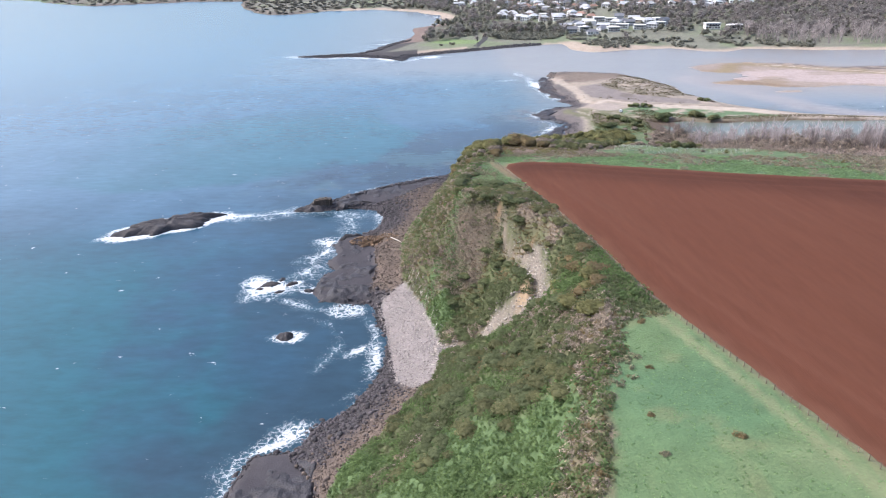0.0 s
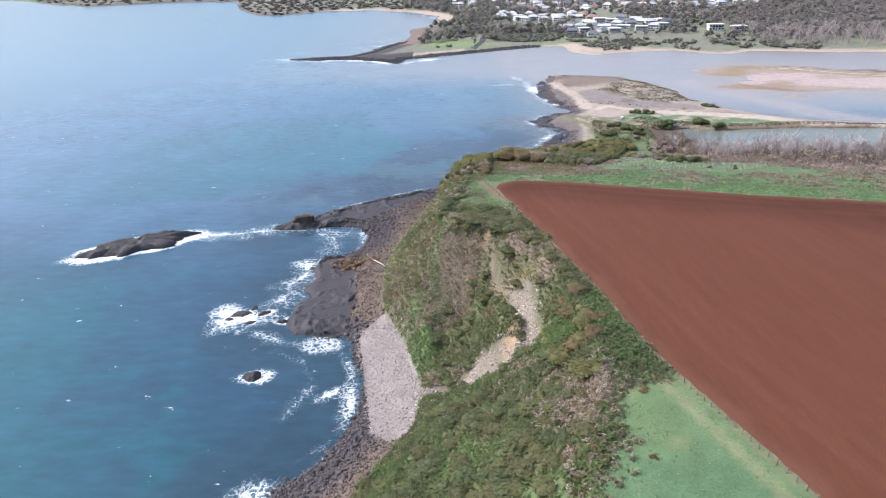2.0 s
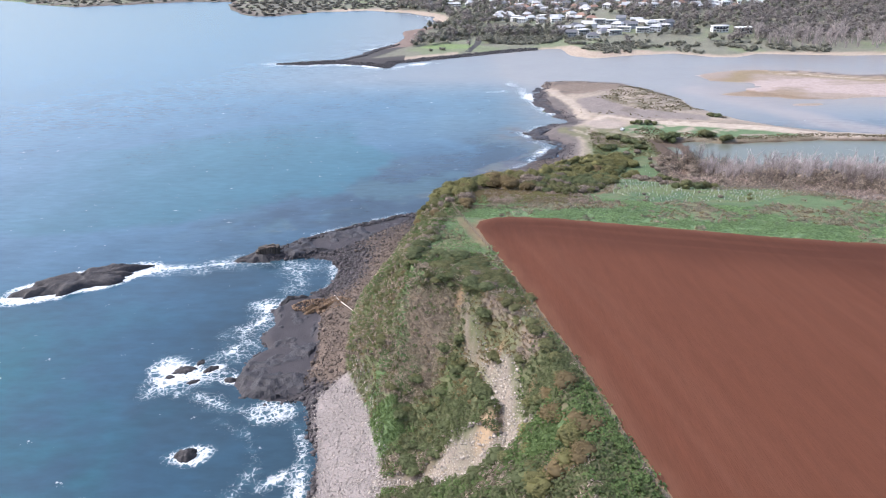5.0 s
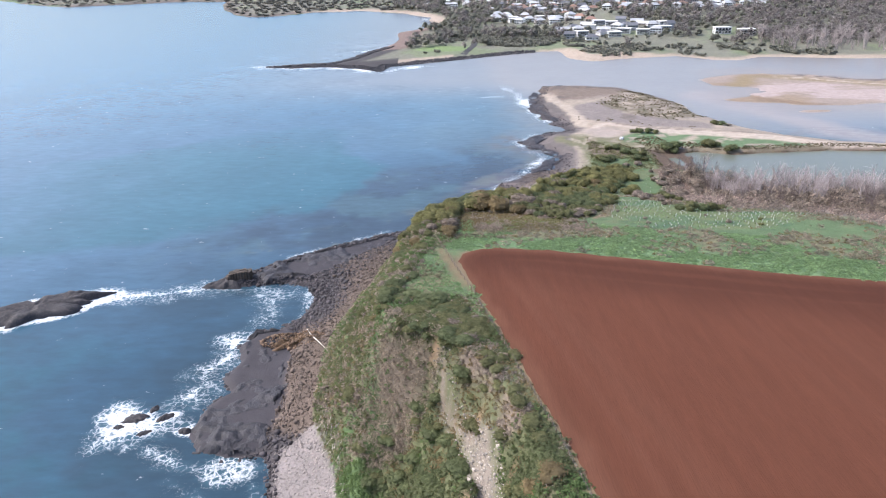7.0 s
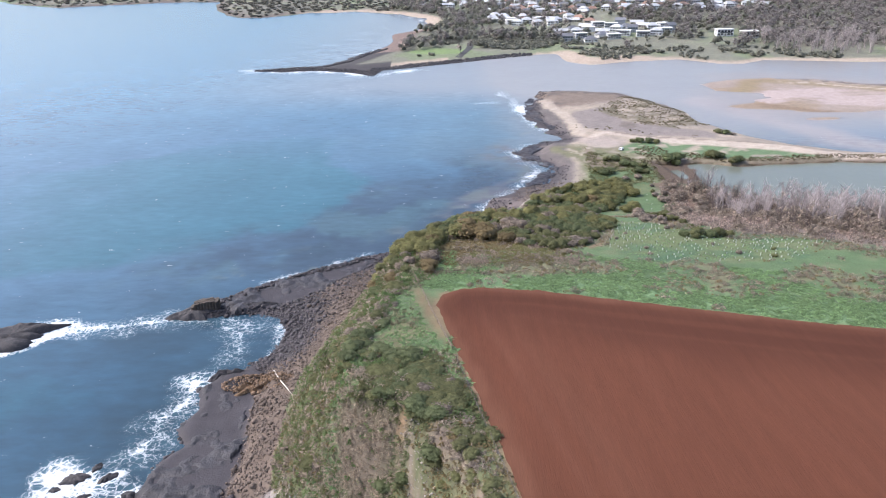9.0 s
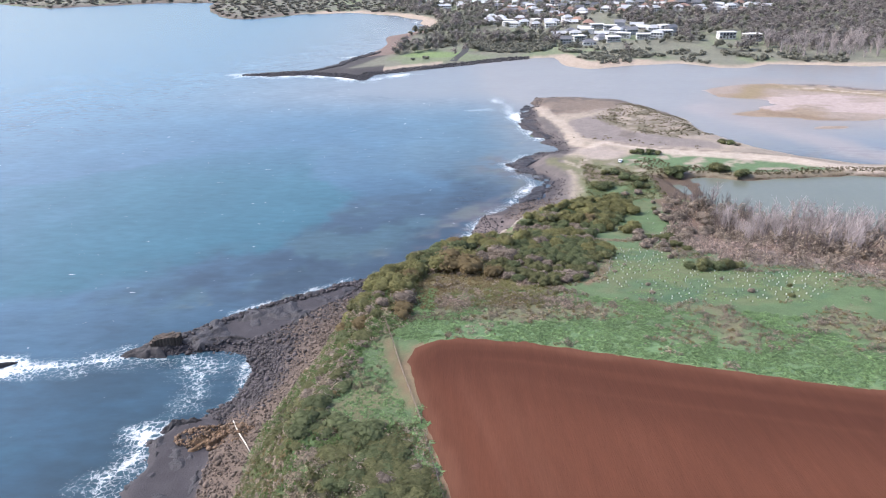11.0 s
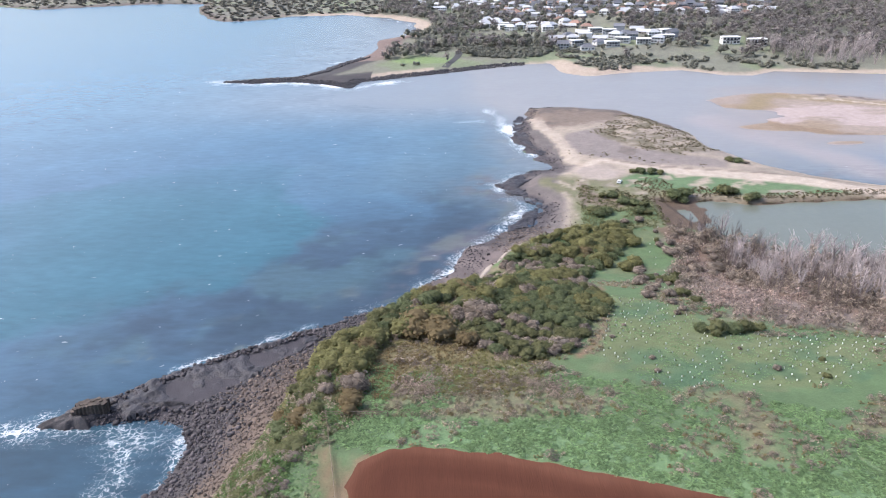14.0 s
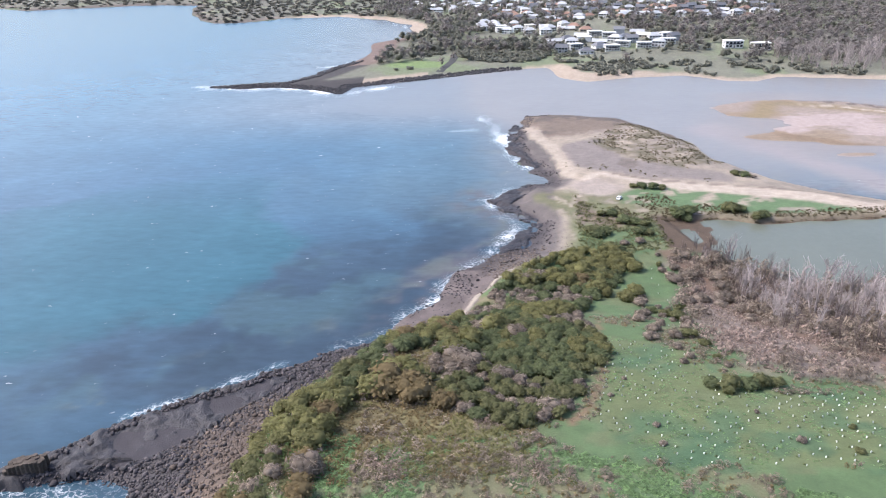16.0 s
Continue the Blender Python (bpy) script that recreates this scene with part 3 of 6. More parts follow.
PATH_LINE = [(84, 336), (80.1, 317.8), (79.1, 305.1), (73.4, 288.7), (69.5, 278.2), (64.5, 271.5)]
TRACK = [(112, 497), (121, 506), (135, 495), (151, 486), (180, 477), (208, 468), (233, 452), (420, 405)]
TRACK_EDGE = [(128, 504), (145, 492.5), (165, 487), (190, 481), (215, 474), (242, 464), (420, 416)]
SHORE_SAND = [(97, 600), (99, 573), (106, 540), (106, 509), (99, 474), (95, 440), (90, 414), (84, 403)]
GRAVEL = [(90, 648), (145, 648), (172, 622), (160, 608), (143, 591), (112, 576), (98, 572), (92, 600)]
NECK = [(102, 474), (108, 464), (118, 456), (131, 442), (131, 410), (109, 408), (93, 410), (97, 440)]
SPIT_SCRUB = [(128, 565), (148, 592), (158, 612), (170, 606), (184, 585), (191, 560), (195, 528), (167, 511), (149, 525), (134, 546)]
SPIT_FLAT = [(106, 542), (112, 560), (134, 572), (139, 530), (166, 514), (188, 500), (181, 488), (147, 497), (120, 510), (110, 520)]
SPIT_GRASS = [(124, 474), (138, 485), (156, 479), (200, 464), (228, 449), (198, 447), (156, 451), (122, 462)]


def mixed(rgb, colour, k):
    return rgb + (np.array(colour)[None] - rgb) * np.clip(k, 0, 1)[:, None]


def cover(x, y, z):
    """The colour of turf, sand, rock or earth at a place."""
    n1, n2, n3 = fractal(x, y, 18, 41), fractal(x, y, 6, 42), fractal(x, y, 45, 43)
    shore, toe, top = within(x, y, SEA_SHORE + RIVER_SHORE), within(x, y, TOE), within(x, y, TOP)
    rgb = np.tile([0.105, 0.163, 0.072], (len(x), 1))
    rgb = mixed(rgb, (0.135, 0.178, 0.085), smooth(-0.1, 0.6, n1))
    rgb = mixed(rgb, (0.085, 0.152, 0.072), smooth(0.1, 0.6, n3))
    rgb = mixed(rgb, (0.17, 0.185, 0.09), 0.5 * smooth(0.35, 0.7, n2))
    # a trodden strip along the fence
    rgb = mixed(rgb, (0.22, 0.225, 0.12), 0.6 * smooth(1.6, 0.6, np.abs(gap(x, y, FIELD) - 4)) * (y < 150))
    # north slope: rank green, brown growth between
    slope = (y > np.interp(x, [20, 44, 67, 100, 140, 260], [236, 235, 228, 218, 208, 175])) & (x > 20) & (top > -1) & (y < 420)
    rgb = np.where(slope[:, None], mixed(np.tile([0.088, 0.136, 0.062], (len(x), 1)), (0.15, 0.145, 0.082), 0.45 * smooth(0.0, 0.5, n2 + 0.5 * n1)), rgb)
    meadow = within(x, y, PLANTED)
    rgb = mixed(rgb, (0.115, 0.14, 0.064), smooth(-3, 3, meadow + 3 * n2))
    rgb = mixed(rgb, (0.07, 0.12, 0.06), smooth(0.1, 0.5, n1) * (meadow > 0))
    rgb = mixed(rgb, (0.122, 0.142, 0.072), 0.8 * smooth(0.05, 0.4, fractal(x, y, 4, 48)) * (meadow > -2))
    rgb = mixed(rgb, (0.062, 0.115, 0.06), 0.7 * smooth(0.1, 0.45, fractal(x, y, 9, 49)) * (meadow > -2))
    growth = smooth(17, 23, -within(x, y, FIELD) + 3 * n2) * smooth(66, 44, x + 6 * n2) * (y > 244) * (y < 330) * (x > 12)
    rgb = mixed(rgb, (0.165, 0.132, 0.066), 0.85 * growth)
    tangle = fractal(x, y, 9, 97) + 0.5 * fractal(x, y, 18, 41)
    rgb = mixed(rgb, (0.165, 0.135, 0.085), 0.6 * slope * (meadow < 0) * (x > 27) * smooth(-0.02, 0.3, tangle) * smooth(7, 11, -within(x, y, FIELD)) * smooth(45, 32, -within(x, y, FIELD)))
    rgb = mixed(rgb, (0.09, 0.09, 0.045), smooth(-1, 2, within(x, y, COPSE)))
    rgb = mixed(rgb, (0.185, 0.148, 0.125), smooth(-3, 5, within(x, y, THICKET) + 6 * n2))
    rgb = mixed(rgb, (0.14, 0.095, 0.07), 0.9 * smooth(5, 1.5, np.abs(within(x, y, STEM_EDGE) + 1.5) + 2 * n2))
    rgb = mixed(rgb, (0.165, 0.115, 0.072), smooth(0.95, 0.35, gap(x, y, PATH_LINE) + 0.4 * n2))
    verge = gap(x, y, FIELD)
    rgb = mixed(rgb, (0.2, 0.135, 0.085), (0.4 + 0.5 * (y > 118) - 0.45 * (y > 205)) * smooth(2.0, 0.8, verge + 0.8 * n2) * (y > 40) * (y < 240))
    rgb = mixed(rgb, (0.108, 0.174, 0.08), 0.9 * slope * smooth(13, 7, -within(x, y, FIELD) + 3 * n1) * ((x > 26) | (y > 237)) * (x > 17.5))
    # bare tan corner of the field, patchy soil beyond the fence
    rgb = mixed(rgb, (0.32, 0.23, 0.15), 0.8 * smooth(1.5, 0.5, np.hypot(x - 22.3, (y - 234) / 1.6) + 0.6 * n2))
    rgb = mixed(rgb, (0.08, 0.125, 0.058), 0.8 * (x > 8) * (x < 25) * (y > 204) * (y < 248) * (top > 2))
    rgb = mixed(rgb, (0.155, 0.12, 0.07), 0.6 * (x > 8) * (x < 25) * (y > 204) * (y < 248) * (top > 2) * smooth(0.0, 0.45, fractal(x, y, 7, 47)))
    rgb = mixed(rgb, (0.18, 0.12, 0.075), 0.65 * smooth(1.0, 0.3, gap(x, y, [(26, 205), (20.3, 225), (15.6, 246.5)]) + 0.8 * n2) * (x < 26))
    rgb = mixed(rgb, (0.21, 0.14, 0.088), 0.7 * smooth(1.3, 0.4, verge + 0.8 * n2) * (y > 190) * (y < 236) * (x < 30))
    rgb = mixed(rgb, (0.105, 0.11, 0.055), 0.9 * smooth(110, 120, y + 4 * n2) * smooth(212, 206, y + 3 * n2) * (top > -1) * (within(x, y, FIELD) < -0.8))
    # cliff
    face = (toe > 0) & (top < 1.5 + 2 * n2)
    m1, m2 = fractal(x, y, 13, 91), fractal(x, y, 20, 92)
    cliff = mixed(np.tile([0.105, 0.115, 0.056], (len(x), 1)), (0.165, 0.135, 0.09), smooth(0.1, 0.35, m2))
    cliff = mixed(cliff, (0.095, 0.145, 0.06), smooth(0.0, 0.25, m1))
    cliff = mixed(cliff, (0.185, 0.148, 0.11), smooth(1.1, 0.8, np.hypot((x - 9) / 12, (y - 193) / 8)) * smooth(-0.45, 0.0, n2))
    cliff = mixed(cliff, (0.1, 0.1, 0.05), smooth(-1, 1.5, within(x, y, BROW_SCRUB) + n2))
    cliff = mixed(cliff, (0.18, 0.142, 0.11), smooth(-1, 1.5, np.maximum(within(x, y, DEAD_STRIP), within(x, y, DEAD_BROW)) + n2))
    slip = slip_gap(x + 1.2 * n2, y + 1.2 * n1)
    cliff = mixed(cliff, (0.235, 0.2, 0.165), smooth(4.0, 3.1, slip) * (0.88 + 0.24 * noise2(x, y, 1.6, 138)))
    cliff = mixed(cliff, (0.195, 0.145, 0.11), 0.8 * smooth(3.9, 3.2, slip) * smooth(170, 178, y + 2 * n2) * (0.8 + 0.4 * noise2(x, y, 1.1, 139)))
    cliff = mixed(cliff, (0.36, 0.26, 0.165), smooth(3.4, 1.5, np.hypot(x - 21.3, y - 158)))
    for cx, cy, size in ((16.8, 190, 1.5), (24.2, 172.4, 1.3), (28.6, 158, 1.2)):
        cliff = mixed(cliff, (0.26, 0.165, 0.1), 0.75 * smooth(size, 0.4 * size, np.hypot(x - cx, y - cy) + 0.5 * n2))
    rgb = np.where(face[:, None], cliff, rgb)
    # beach: black below, brown above
    strand = (toe <= 0) & (shore > -3) & (y < 430)
    part_up = np.clip(shore / np.maximum(shore - toe, 0.1), 0, 1)
    stones = mixed(np.tile([0.062, 0.056, 0.058], (len(x), 1)), (0.135, 0.103, 0.082), smooth(0.3, 0.85, part_up + 0.2 * n2 + 0.28 * smooth(270, 250, y) * smooth(205, 215, y)))
    stones = mixed(stones, (0.235, 0.208, 0.198), smooth(-1.2, 0.8, within(x, y, PEBBLE) + 0.8 * n2))
    stones = mixed(stones, (0.15, 0.122, 0.116), 0.9 * smooth(346, 362, y + 5 * n2))
    stones = mixed(stones, (0.09, 0.075, 0.072), 0.7 * smooth(346, 362, y) * smooth(0.0, 0.35, n2))
    stones = mixed(stones, (0.3, 0.262, 0.22), smooth(318, 335, y) * smooth(1.8, 0.6, np.abs(toe + 1.6) + 0.8 * n2))
    rgb = np.where(strand[:, None], stones, rgb)
    for poly in SHELVES:
        rgb = mixed(rgb, (0.052, 0.048, 0.054), smooth(-1, 1, within(x, y, poly) + n2))
    # the spit
    spit = (y > 400) & (toe <= 0) & (shore > -4) & (y < 700)
    sand = mixed(np.tile([0.31, 0.262, 0.208], (len(x), 1)), (0.25, 0.212, 0.175), smooth(-0.1, 0.4, n1))
    sand = mixed(sand, (0.2, 0.172, 0.158), smooth(-3, 3, within(x, y, SPIT_FLAT) + 2 * n2))
    sand = mixed(sand, (0.14, 0.115, 0.1), 0.8 * smooth(1.15, 0.8, np.hypot((x - 139) / 5, (y - 522) / 9) + 0.3 * n2))
    sand = mixed(sand, (0.15, 0.13, 0.09), smooth(-4, 3, within(x, y, SPIT_SCRUB)) * smooth(-0.3, 0.1, n2))
    sand = mixed(sand, (0.168, 0.132, 0.106), smooth(-8, 6, within(x, y, GRAVEL) + 5 * n2))
    sand = mixed(sand, (0.105, 0.088, 0.08), 0.8 * smooth(0.0, 0.35, n2 + 0.5 * n1) * smooth(-4, 8, within(x, y, GRAVEL)) * smooth(34, 14, shore))
    sand = mixed(sand, (0.115, 0.09, 0.075), smooth(9, 3, shore + 3 * n2) * (y > 570))
    sand = mixed(sand, (0.10, 0.09, 0.09), smooth(9, 4, shore + 3 * n2) * (x < 125) * (y < 610) * (y > 500))
    sand = mixed(sand, (0.365, 0.308, 0.25), 0.85 * smooth(6, 2.5, gap(x, y, SHORE_SAND) + 1.5 * n2))
    sand = mixed(sand, (0.14, 0.12, 0.112), smooth(17, 9, shore + 3 * n2) * (y < 500) * (x < 110))
    sand = mixed(sand, (0.125, 0.108, 0.102), smooth(3.5, 6, gap(x, y, SHORE_SAND) + 2 * n2) * (within(x, y, SHORE_SAND + [(60, 380), (40, 500), (70, 620)]) > 0))
    sand = mixed(sand, (0.065, 0.057, 0.059), smooth(10, 4, shore + 5 * n2) * (x < 108) * (y < 600))
    bank = (y < 500) & (x > 84)
    sand = mixed(sand, (0.15, 0.145, 0.085), bank * smooth(12, 18, shore) * smooth(486, 466, y + 0.3 * (x - 110)) * smooth(-0.6, 0.0, n2))
    sand = mixed(sand, (0.155, 0.165, 0.09), smooth(-3, 3, within(x, y, NECK) + 3 * n2))
    sand = mixed(sand, (0.11, 0.155, 0.075), smooth(-1, 3, within(x, y, NECK)) * smooth(0.0, 0.3, n1))
    sand = mixed(sand, (0.18, 0.145, 0.11), smooth(-1, 3, within(x, y, NECK)) * smooth(0.15, 0.4, -n1))
    sand = mixed(sand, (0.105, 0.162, 0.08), smooth(-2, 2, within(x, y, SPIT_GRASS)) * smooth(-0.45, -0.1, n2))
    sand = mixed(sand, (0.20, 0.17, 0.12), smooth(3.5, 1.5, np.abs(gap(x, y, POND) - 1.5)) * (y < 470) * (x > 120))
    sand = mixed(sand, (0.31, 0.262, 0.225), smooth(15, 9, np.hypot(x - 114, y - 484) + 3 * n2))
    sand = mixed(sand, (0.4, 0.338, 0.278), smooth(7.5, 4.5, gap(x, y, TRACK) + 1.0 * n2 + 3.5 * (x < 150)))
    sand = mixed(sand, (0.17, 0.135, 0.11), 0.8 * smooth(1.5, 0.5, gap(x, y, TRACK_EDGE) + 0.6 * n2))
    rgb = np.where(spit[:, None], sand, rgb)
    rgb = mixed(rgb, (0.10, 0.07, 0.05), smooth(0, 2, within(x, y, POND)))
    rgb = mixed(rgb, (0.09, 0.065, 0.047), smooth(-1.5, 1, within(x, y, MUD)))
    # the far shore
    far = within(x, y, FAR_SHORE)
    # wood floor and turf colours raised to stand in for distant haze
    land = mixed(np.tile([0.165, 0.165, 0.125], (len(x), 1)), (0.16, 0.185, 0.11), smooth(0.0, 0.4, n3))
    land = mixed(land, (0.16, 0.22, 0.09), smooth(22, 14, np.hypot((x - 22) * 0.55, y - 838)))
    strip = np.where((x > 120) & (y < 900), 8 + 14 * smooth(130, 160, x) * smooth(240, 205, x), np.where(x < 30, np.where(x < -230, 3, 18), 5))
    land = mixed(land, (0.35, 0.285, 0.225), smooth(strip + 4, strip - 3, far + 2 * n2))
    land = mixed(land, (0.055, 0.05, 0.05), smooth(32, 24, far) * (x < -25) * (y < 880))
    land = mixed(land, (0.17, 0.125, 0.105), smooth(32, 24, far) * (x < 20) * (y > 840) * (y < 1035))
    land = mixed(land, (0.13, 0.12, 0.115), smooth(9, 5, far) * (x > -25) * (x < 110) * (y < 830))
    # headland ground greyed with the same painted haze as its scrub
    land = mixed(land, (0.155, 0.15, 0.122), smooth(-150, -280, x))
    land = mixed(land, (0.17, 0.19, 0.115), 0.7 * smooth(-150, -280, x) * smooth(0.0, 0.4, n3))
    land = mixed(land, (0.13, 0.105, 0.09), smooth(-150, -280, x) * smooth(22, 10, far + 4 * n2))
    rgb = np.where((far > -6)[:, None], land, rgb)
    bar = (within(x, y, BARS) > -40) & (far < 0) & (shore < 0)
    flat = mixed(np.tile([0.27, 0.22, 0.185], (len(x), 1)), (0.24, 0.185, 0.135), smooth(-0.05, 0.25, fractal(x * 0.35, y, 22, 44)))
    for k, line in enumerate(OCHRE):
        flat = mixed(flat, ((0.2, 0.145, 0.098), (0.215, 0.168, 0.1), (0.2, 0.16, 0.115))[k], 0.95 * smooth((9, 12, 5)[k], 2, gap(x, y, line) + 4 * n1 + 2 * n2))
    flat = mixed(flat, (0.35, 0.285, 0.262), smooth(-4, 3, within(x, y, BAR_PINK) + 5 * n2) * smooth(0.5, 0.1, fractal(x * 0.25, y, 12, 47)))
    flat = mixed(flat, (0.4, 0.34, 0.28), smooth(2.6, 1.0, gap(x, y, [(273, 659), (308, 659), (342, 637), (400, 606)]) + 1.6 * n2))
    flat = mixed(flat, (0.115, 0.095, 0.085), smooth(-3, 3, within(x, y, BAR_REEF) + 8 * n2) * smooth(-0.35, 0.1, n2))
    rgb = np.where(bar[:, None], flat, rgb)
    return rgb * (1 + 0.10 * noise2(x, y, 2.5, 51))[:, None]


xs = steps([-4500, (-1500, 600), (-700, 60), (-160, 12), (-66, 3), (60, 1.05), (150, 1.6), (220, 2.6), (350, 3.2), (500, 9), (1000, 40), (4500, 700)])
ys = steps([-900, (0, 100), (70, 5), (345, 1.0), (480, 1.8), (650, 2.6), (1000, 6), (1600, 14), (4000, 150)])
gx, gy, quads = sheet(xs, ys)
gz = ground_height(gx, gy)
GRID.update(x=xs, y=ys, z=gz.reshape(len(ys), len(xs)))
me = raw("ground", np.stack([gx, gy, gz], 1), quads, M["ground"])
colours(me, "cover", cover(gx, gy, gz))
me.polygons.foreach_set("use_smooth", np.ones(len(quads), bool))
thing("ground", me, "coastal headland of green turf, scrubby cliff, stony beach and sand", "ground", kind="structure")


# ---- the sea ----
FOAM_LINES = [([(-97, 284), (-80, 288), (-62, 292)], 2.4, 0.9), ([(-20.5, 158), (-19.5, 170), (-21, 184), (-28, 202)], 1.1, 0.68), ([(-36, 164), (-31, 178), (-37, 194)], 1.4, 0.5), ([(-29, 172), (-24, 176)], 1.1, 0.55), ([(-45, 196), (-36, 190)], 1.6, 0.6),
              ([(-49, 114), (-49, 128), (-40, 133), (-36, 140)], 2.0, 0.85), ([(-46, 287), (-40, 281), (-37, 272)], 3.0, 0.78), ([(-51, 227), (-48, 233), (-49, 240), (-45, 247), (-45, 255)], 3.0, 0.9), ([(-53, 207), (-44, 201), (-34, 199)], 1.8, 0.8),
              ([(-38, 144), (-27, 150), (-20, 160)], 1.7, 0.5), ([(-60, 290), (-44, 289), (-36, 285)], 3.0, 0.75), ([(-30, 262), (-27, 275), (-28, 288)], 1.6, 0.7),
              ([(-40, 317), (-19, 330), (-5, 340)], 1.2, 0.75), ([(10, 349), (26, 358), (30, 369), (43, 381)], 2.0, 0.7), ([(60, 416), (72, 440), (62, 474), (77, 490)], 2.6, 0.8), ([(43, 386), (50, 402), (62, 416)], 2.4, 0.72), ([(66, 640), (74, 613), (77, 575)], 2.6, 0.72),
              ([(80, 590), (78, 560), (88, 525)], 2.6, 0.85), ([(48, 600), (62, 603)], 2.5, 0.6),
              ([(-154, 753), (-125, 743), (-92, 746), (-60, 733), (-38, 716)], 5.0, 1.0), ([(-30, 728), (-5, 742)], 5.0, 0.85), ([(-38, 890), (-50, 860), (-70, 840)], 4, 0.55),
              ([(-260, 1214), (-285, 1216)], 5, 0.8), ([(2, 1090), (-8, 1170), (-46, 1240)], 5, 0.6)]
ISLETS = [(-117, 276, 23, 8.2, 30), (-61, 219, 4.5, 2.6, 20), (-48.5, 183, 3.6, 2.6, 10), (-53.5, 219, 3.2, 1.8, 40), (-46.5, 213.5, 2.2, 1.5, 0)]
xs = steps([-4500, (-1500, 600), (-500, 80), (-145, 6), (-90, 1.5), (-15, 1.0), (60, 2.0), (130, 4), (300, 7), (500, 20), (4500, 800)])
ys = steps([-900, (60, 60), (110, 3), (300, 0.9), (390, 1.5), (480, 2.2), (660, 4), (880, 4), (1000, 9), (1700, 25), (4000, 400)])
gx, gy, quads = sheet(xs, ys)
me = raw("sea", np.stack([gx, gy, 0 * gx], 1), quads, M["sea"])
shore = -within(*bent(gx, gy), SEA_SHORE + RIVER_SHORE)
n1, n2, n3 = fractal(gx, gy, 26, 61), fractal(gx, gy, 9, 62), fractal(gx, gy, 70, 63)
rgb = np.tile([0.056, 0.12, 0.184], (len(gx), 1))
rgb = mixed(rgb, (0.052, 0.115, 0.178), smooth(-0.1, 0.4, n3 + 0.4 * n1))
TURQUOISE = [(-65, 527), (-33, 507), (-42, 482), (-13, 422), (-22, 393), (-33, 369), (-60, 355), (-100, 334), (-140, 320), (-210, 330), (-240, 430), (-158, 465), (-110, 500)]
lagoon = within(gx, gy, TURQUOISE) + 7 * n1 + 4 * n2
rgb = mixed(rgb, (0.032, 0.104, 0.136), 0.85 * smooth(-6, 7, lagoon) * smooth(-240, -110, gx + 20 * n1) * smooth(545, 440, gy + 14 * n1))
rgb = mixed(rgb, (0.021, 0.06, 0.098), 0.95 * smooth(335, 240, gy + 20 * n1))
# pale teal over sand in the deep bay
rgb = mixed(rgb, (0.016, 0.088, 0.116), 0.95 * smooth(-45, 15, -(gx + 85 + 0.35 * (gy - 150)) + 26 * n1 + 10 * n2) * smooth(300, 200, gy))
# weedy reef under the north shore, with sandy gaps
reef = smooth(60, 18, shore + 18 * n1 + 6 * n2) * smooth(290, 345, gy + 14 * n1) * smooth(650, 600, gy)
reef = np.maximum(reef, 0.85 * smooth(10, -4, lagoon) * smooth(95, 60, shore + 14 * n1) * smooth(320, 370, gy + 14 * n1) * smooth(470, 405, gy))
rgb = mixed(rgb, (0.034, 0.057, 0.083), reef)
rgb = mixed(rgb, (0.058, 0.112, 0.128), 0.6 * reef * smooth(0.0, 0.4, fractal(gx, gy, 19, 64)) * smooth(6, 26, shore))
rgb = mixed(rgb, (0.026, 0.044, 0.066), 0.6 * reef * smooth(0.05, 0.4, fractal(gx * 0.8, gy, 13, 65)))
rgb = mixed(rgb, (0.078, 0.138, 0.182), 0.8 * smooth(130, 40, shore + 20 * n1) * smooth(430, 500, gy) * (gy < 700))
rgb = mixed(rgb, (0.095, 0.13, 0.15), 0.7 * smooth(34, 8, shore + 8 * n2) * smooth(420, 450, gy) * (gy < 650))
rgb = mixed(rgb, (0.1, 0.09, 0.095), 0.8 * smooth(-0.2, 0.2, n2) * smooth(22, 4, shore + 5 * n1) * smooth(352, 385, gy) * smooth(500, 480, gy))
rgb = mixed(rgb, (0.13, 0.15, 0.12), 0.4 * smooth(0.25, 0.55, n2) * smooth(26, 8, shore) * (gy > 320) * (gy < 560))
rgb = mixed(rgb, (0.022, 0.048, 0.071), 0.8 * smooth(34, 8, shore + 8 * n2) * smooth(335, 275, gy + 14 * n1))
river = smooth(40, 130, gx) * smooth(430, 560, gy) + smooth(560, 680, gy) * smooth(-250, 60, gx) * 0.75
# far water paled and blued: sky reflection and haze put into the tint
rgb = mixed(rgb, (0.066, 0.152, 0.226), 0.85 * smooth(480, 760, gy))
rgb = mixed(rgb, (0.225, 0.215, 0.208), river)
rgb = mixed(rgb, (0.285, 0.24, 0.222), 0.8 * smooth(24, 4, gap(gx, gy, SHOAL) + 8 * n1))
rgb = mixed(rgb, (0.25, 0.205, 0.175), 0.8 * smooth(-35, 15, within(gx, gy, BARS) + 10 * n1))
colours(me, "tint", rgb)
foam = np.zeros(len(gx))
near = shore < 40
edge = 0.62 * np.exp(-np.maximum(shore, 0) / 1.6) * (0.5 + 0.8 * n2)
foam = np.where((gy < 420) & (gx < 45) & near, edge, 0.4 * edge * (gx < 110))
for line, wide, much in FOAM_LINES:
    off = gap(gx, gy, line)
    uneven = 0.9 + 0.5 * fractal(gx, gy, 13, 66)
    foam = np.maximum(foam, much * uneven * np.maximum(smooth(1.5 * wide, 0.0, off + wide * 1.1 * n2), 0.66 * smooth(4.6 * wide, 0.3 * wide, off + 1.7 * wide * n2)))
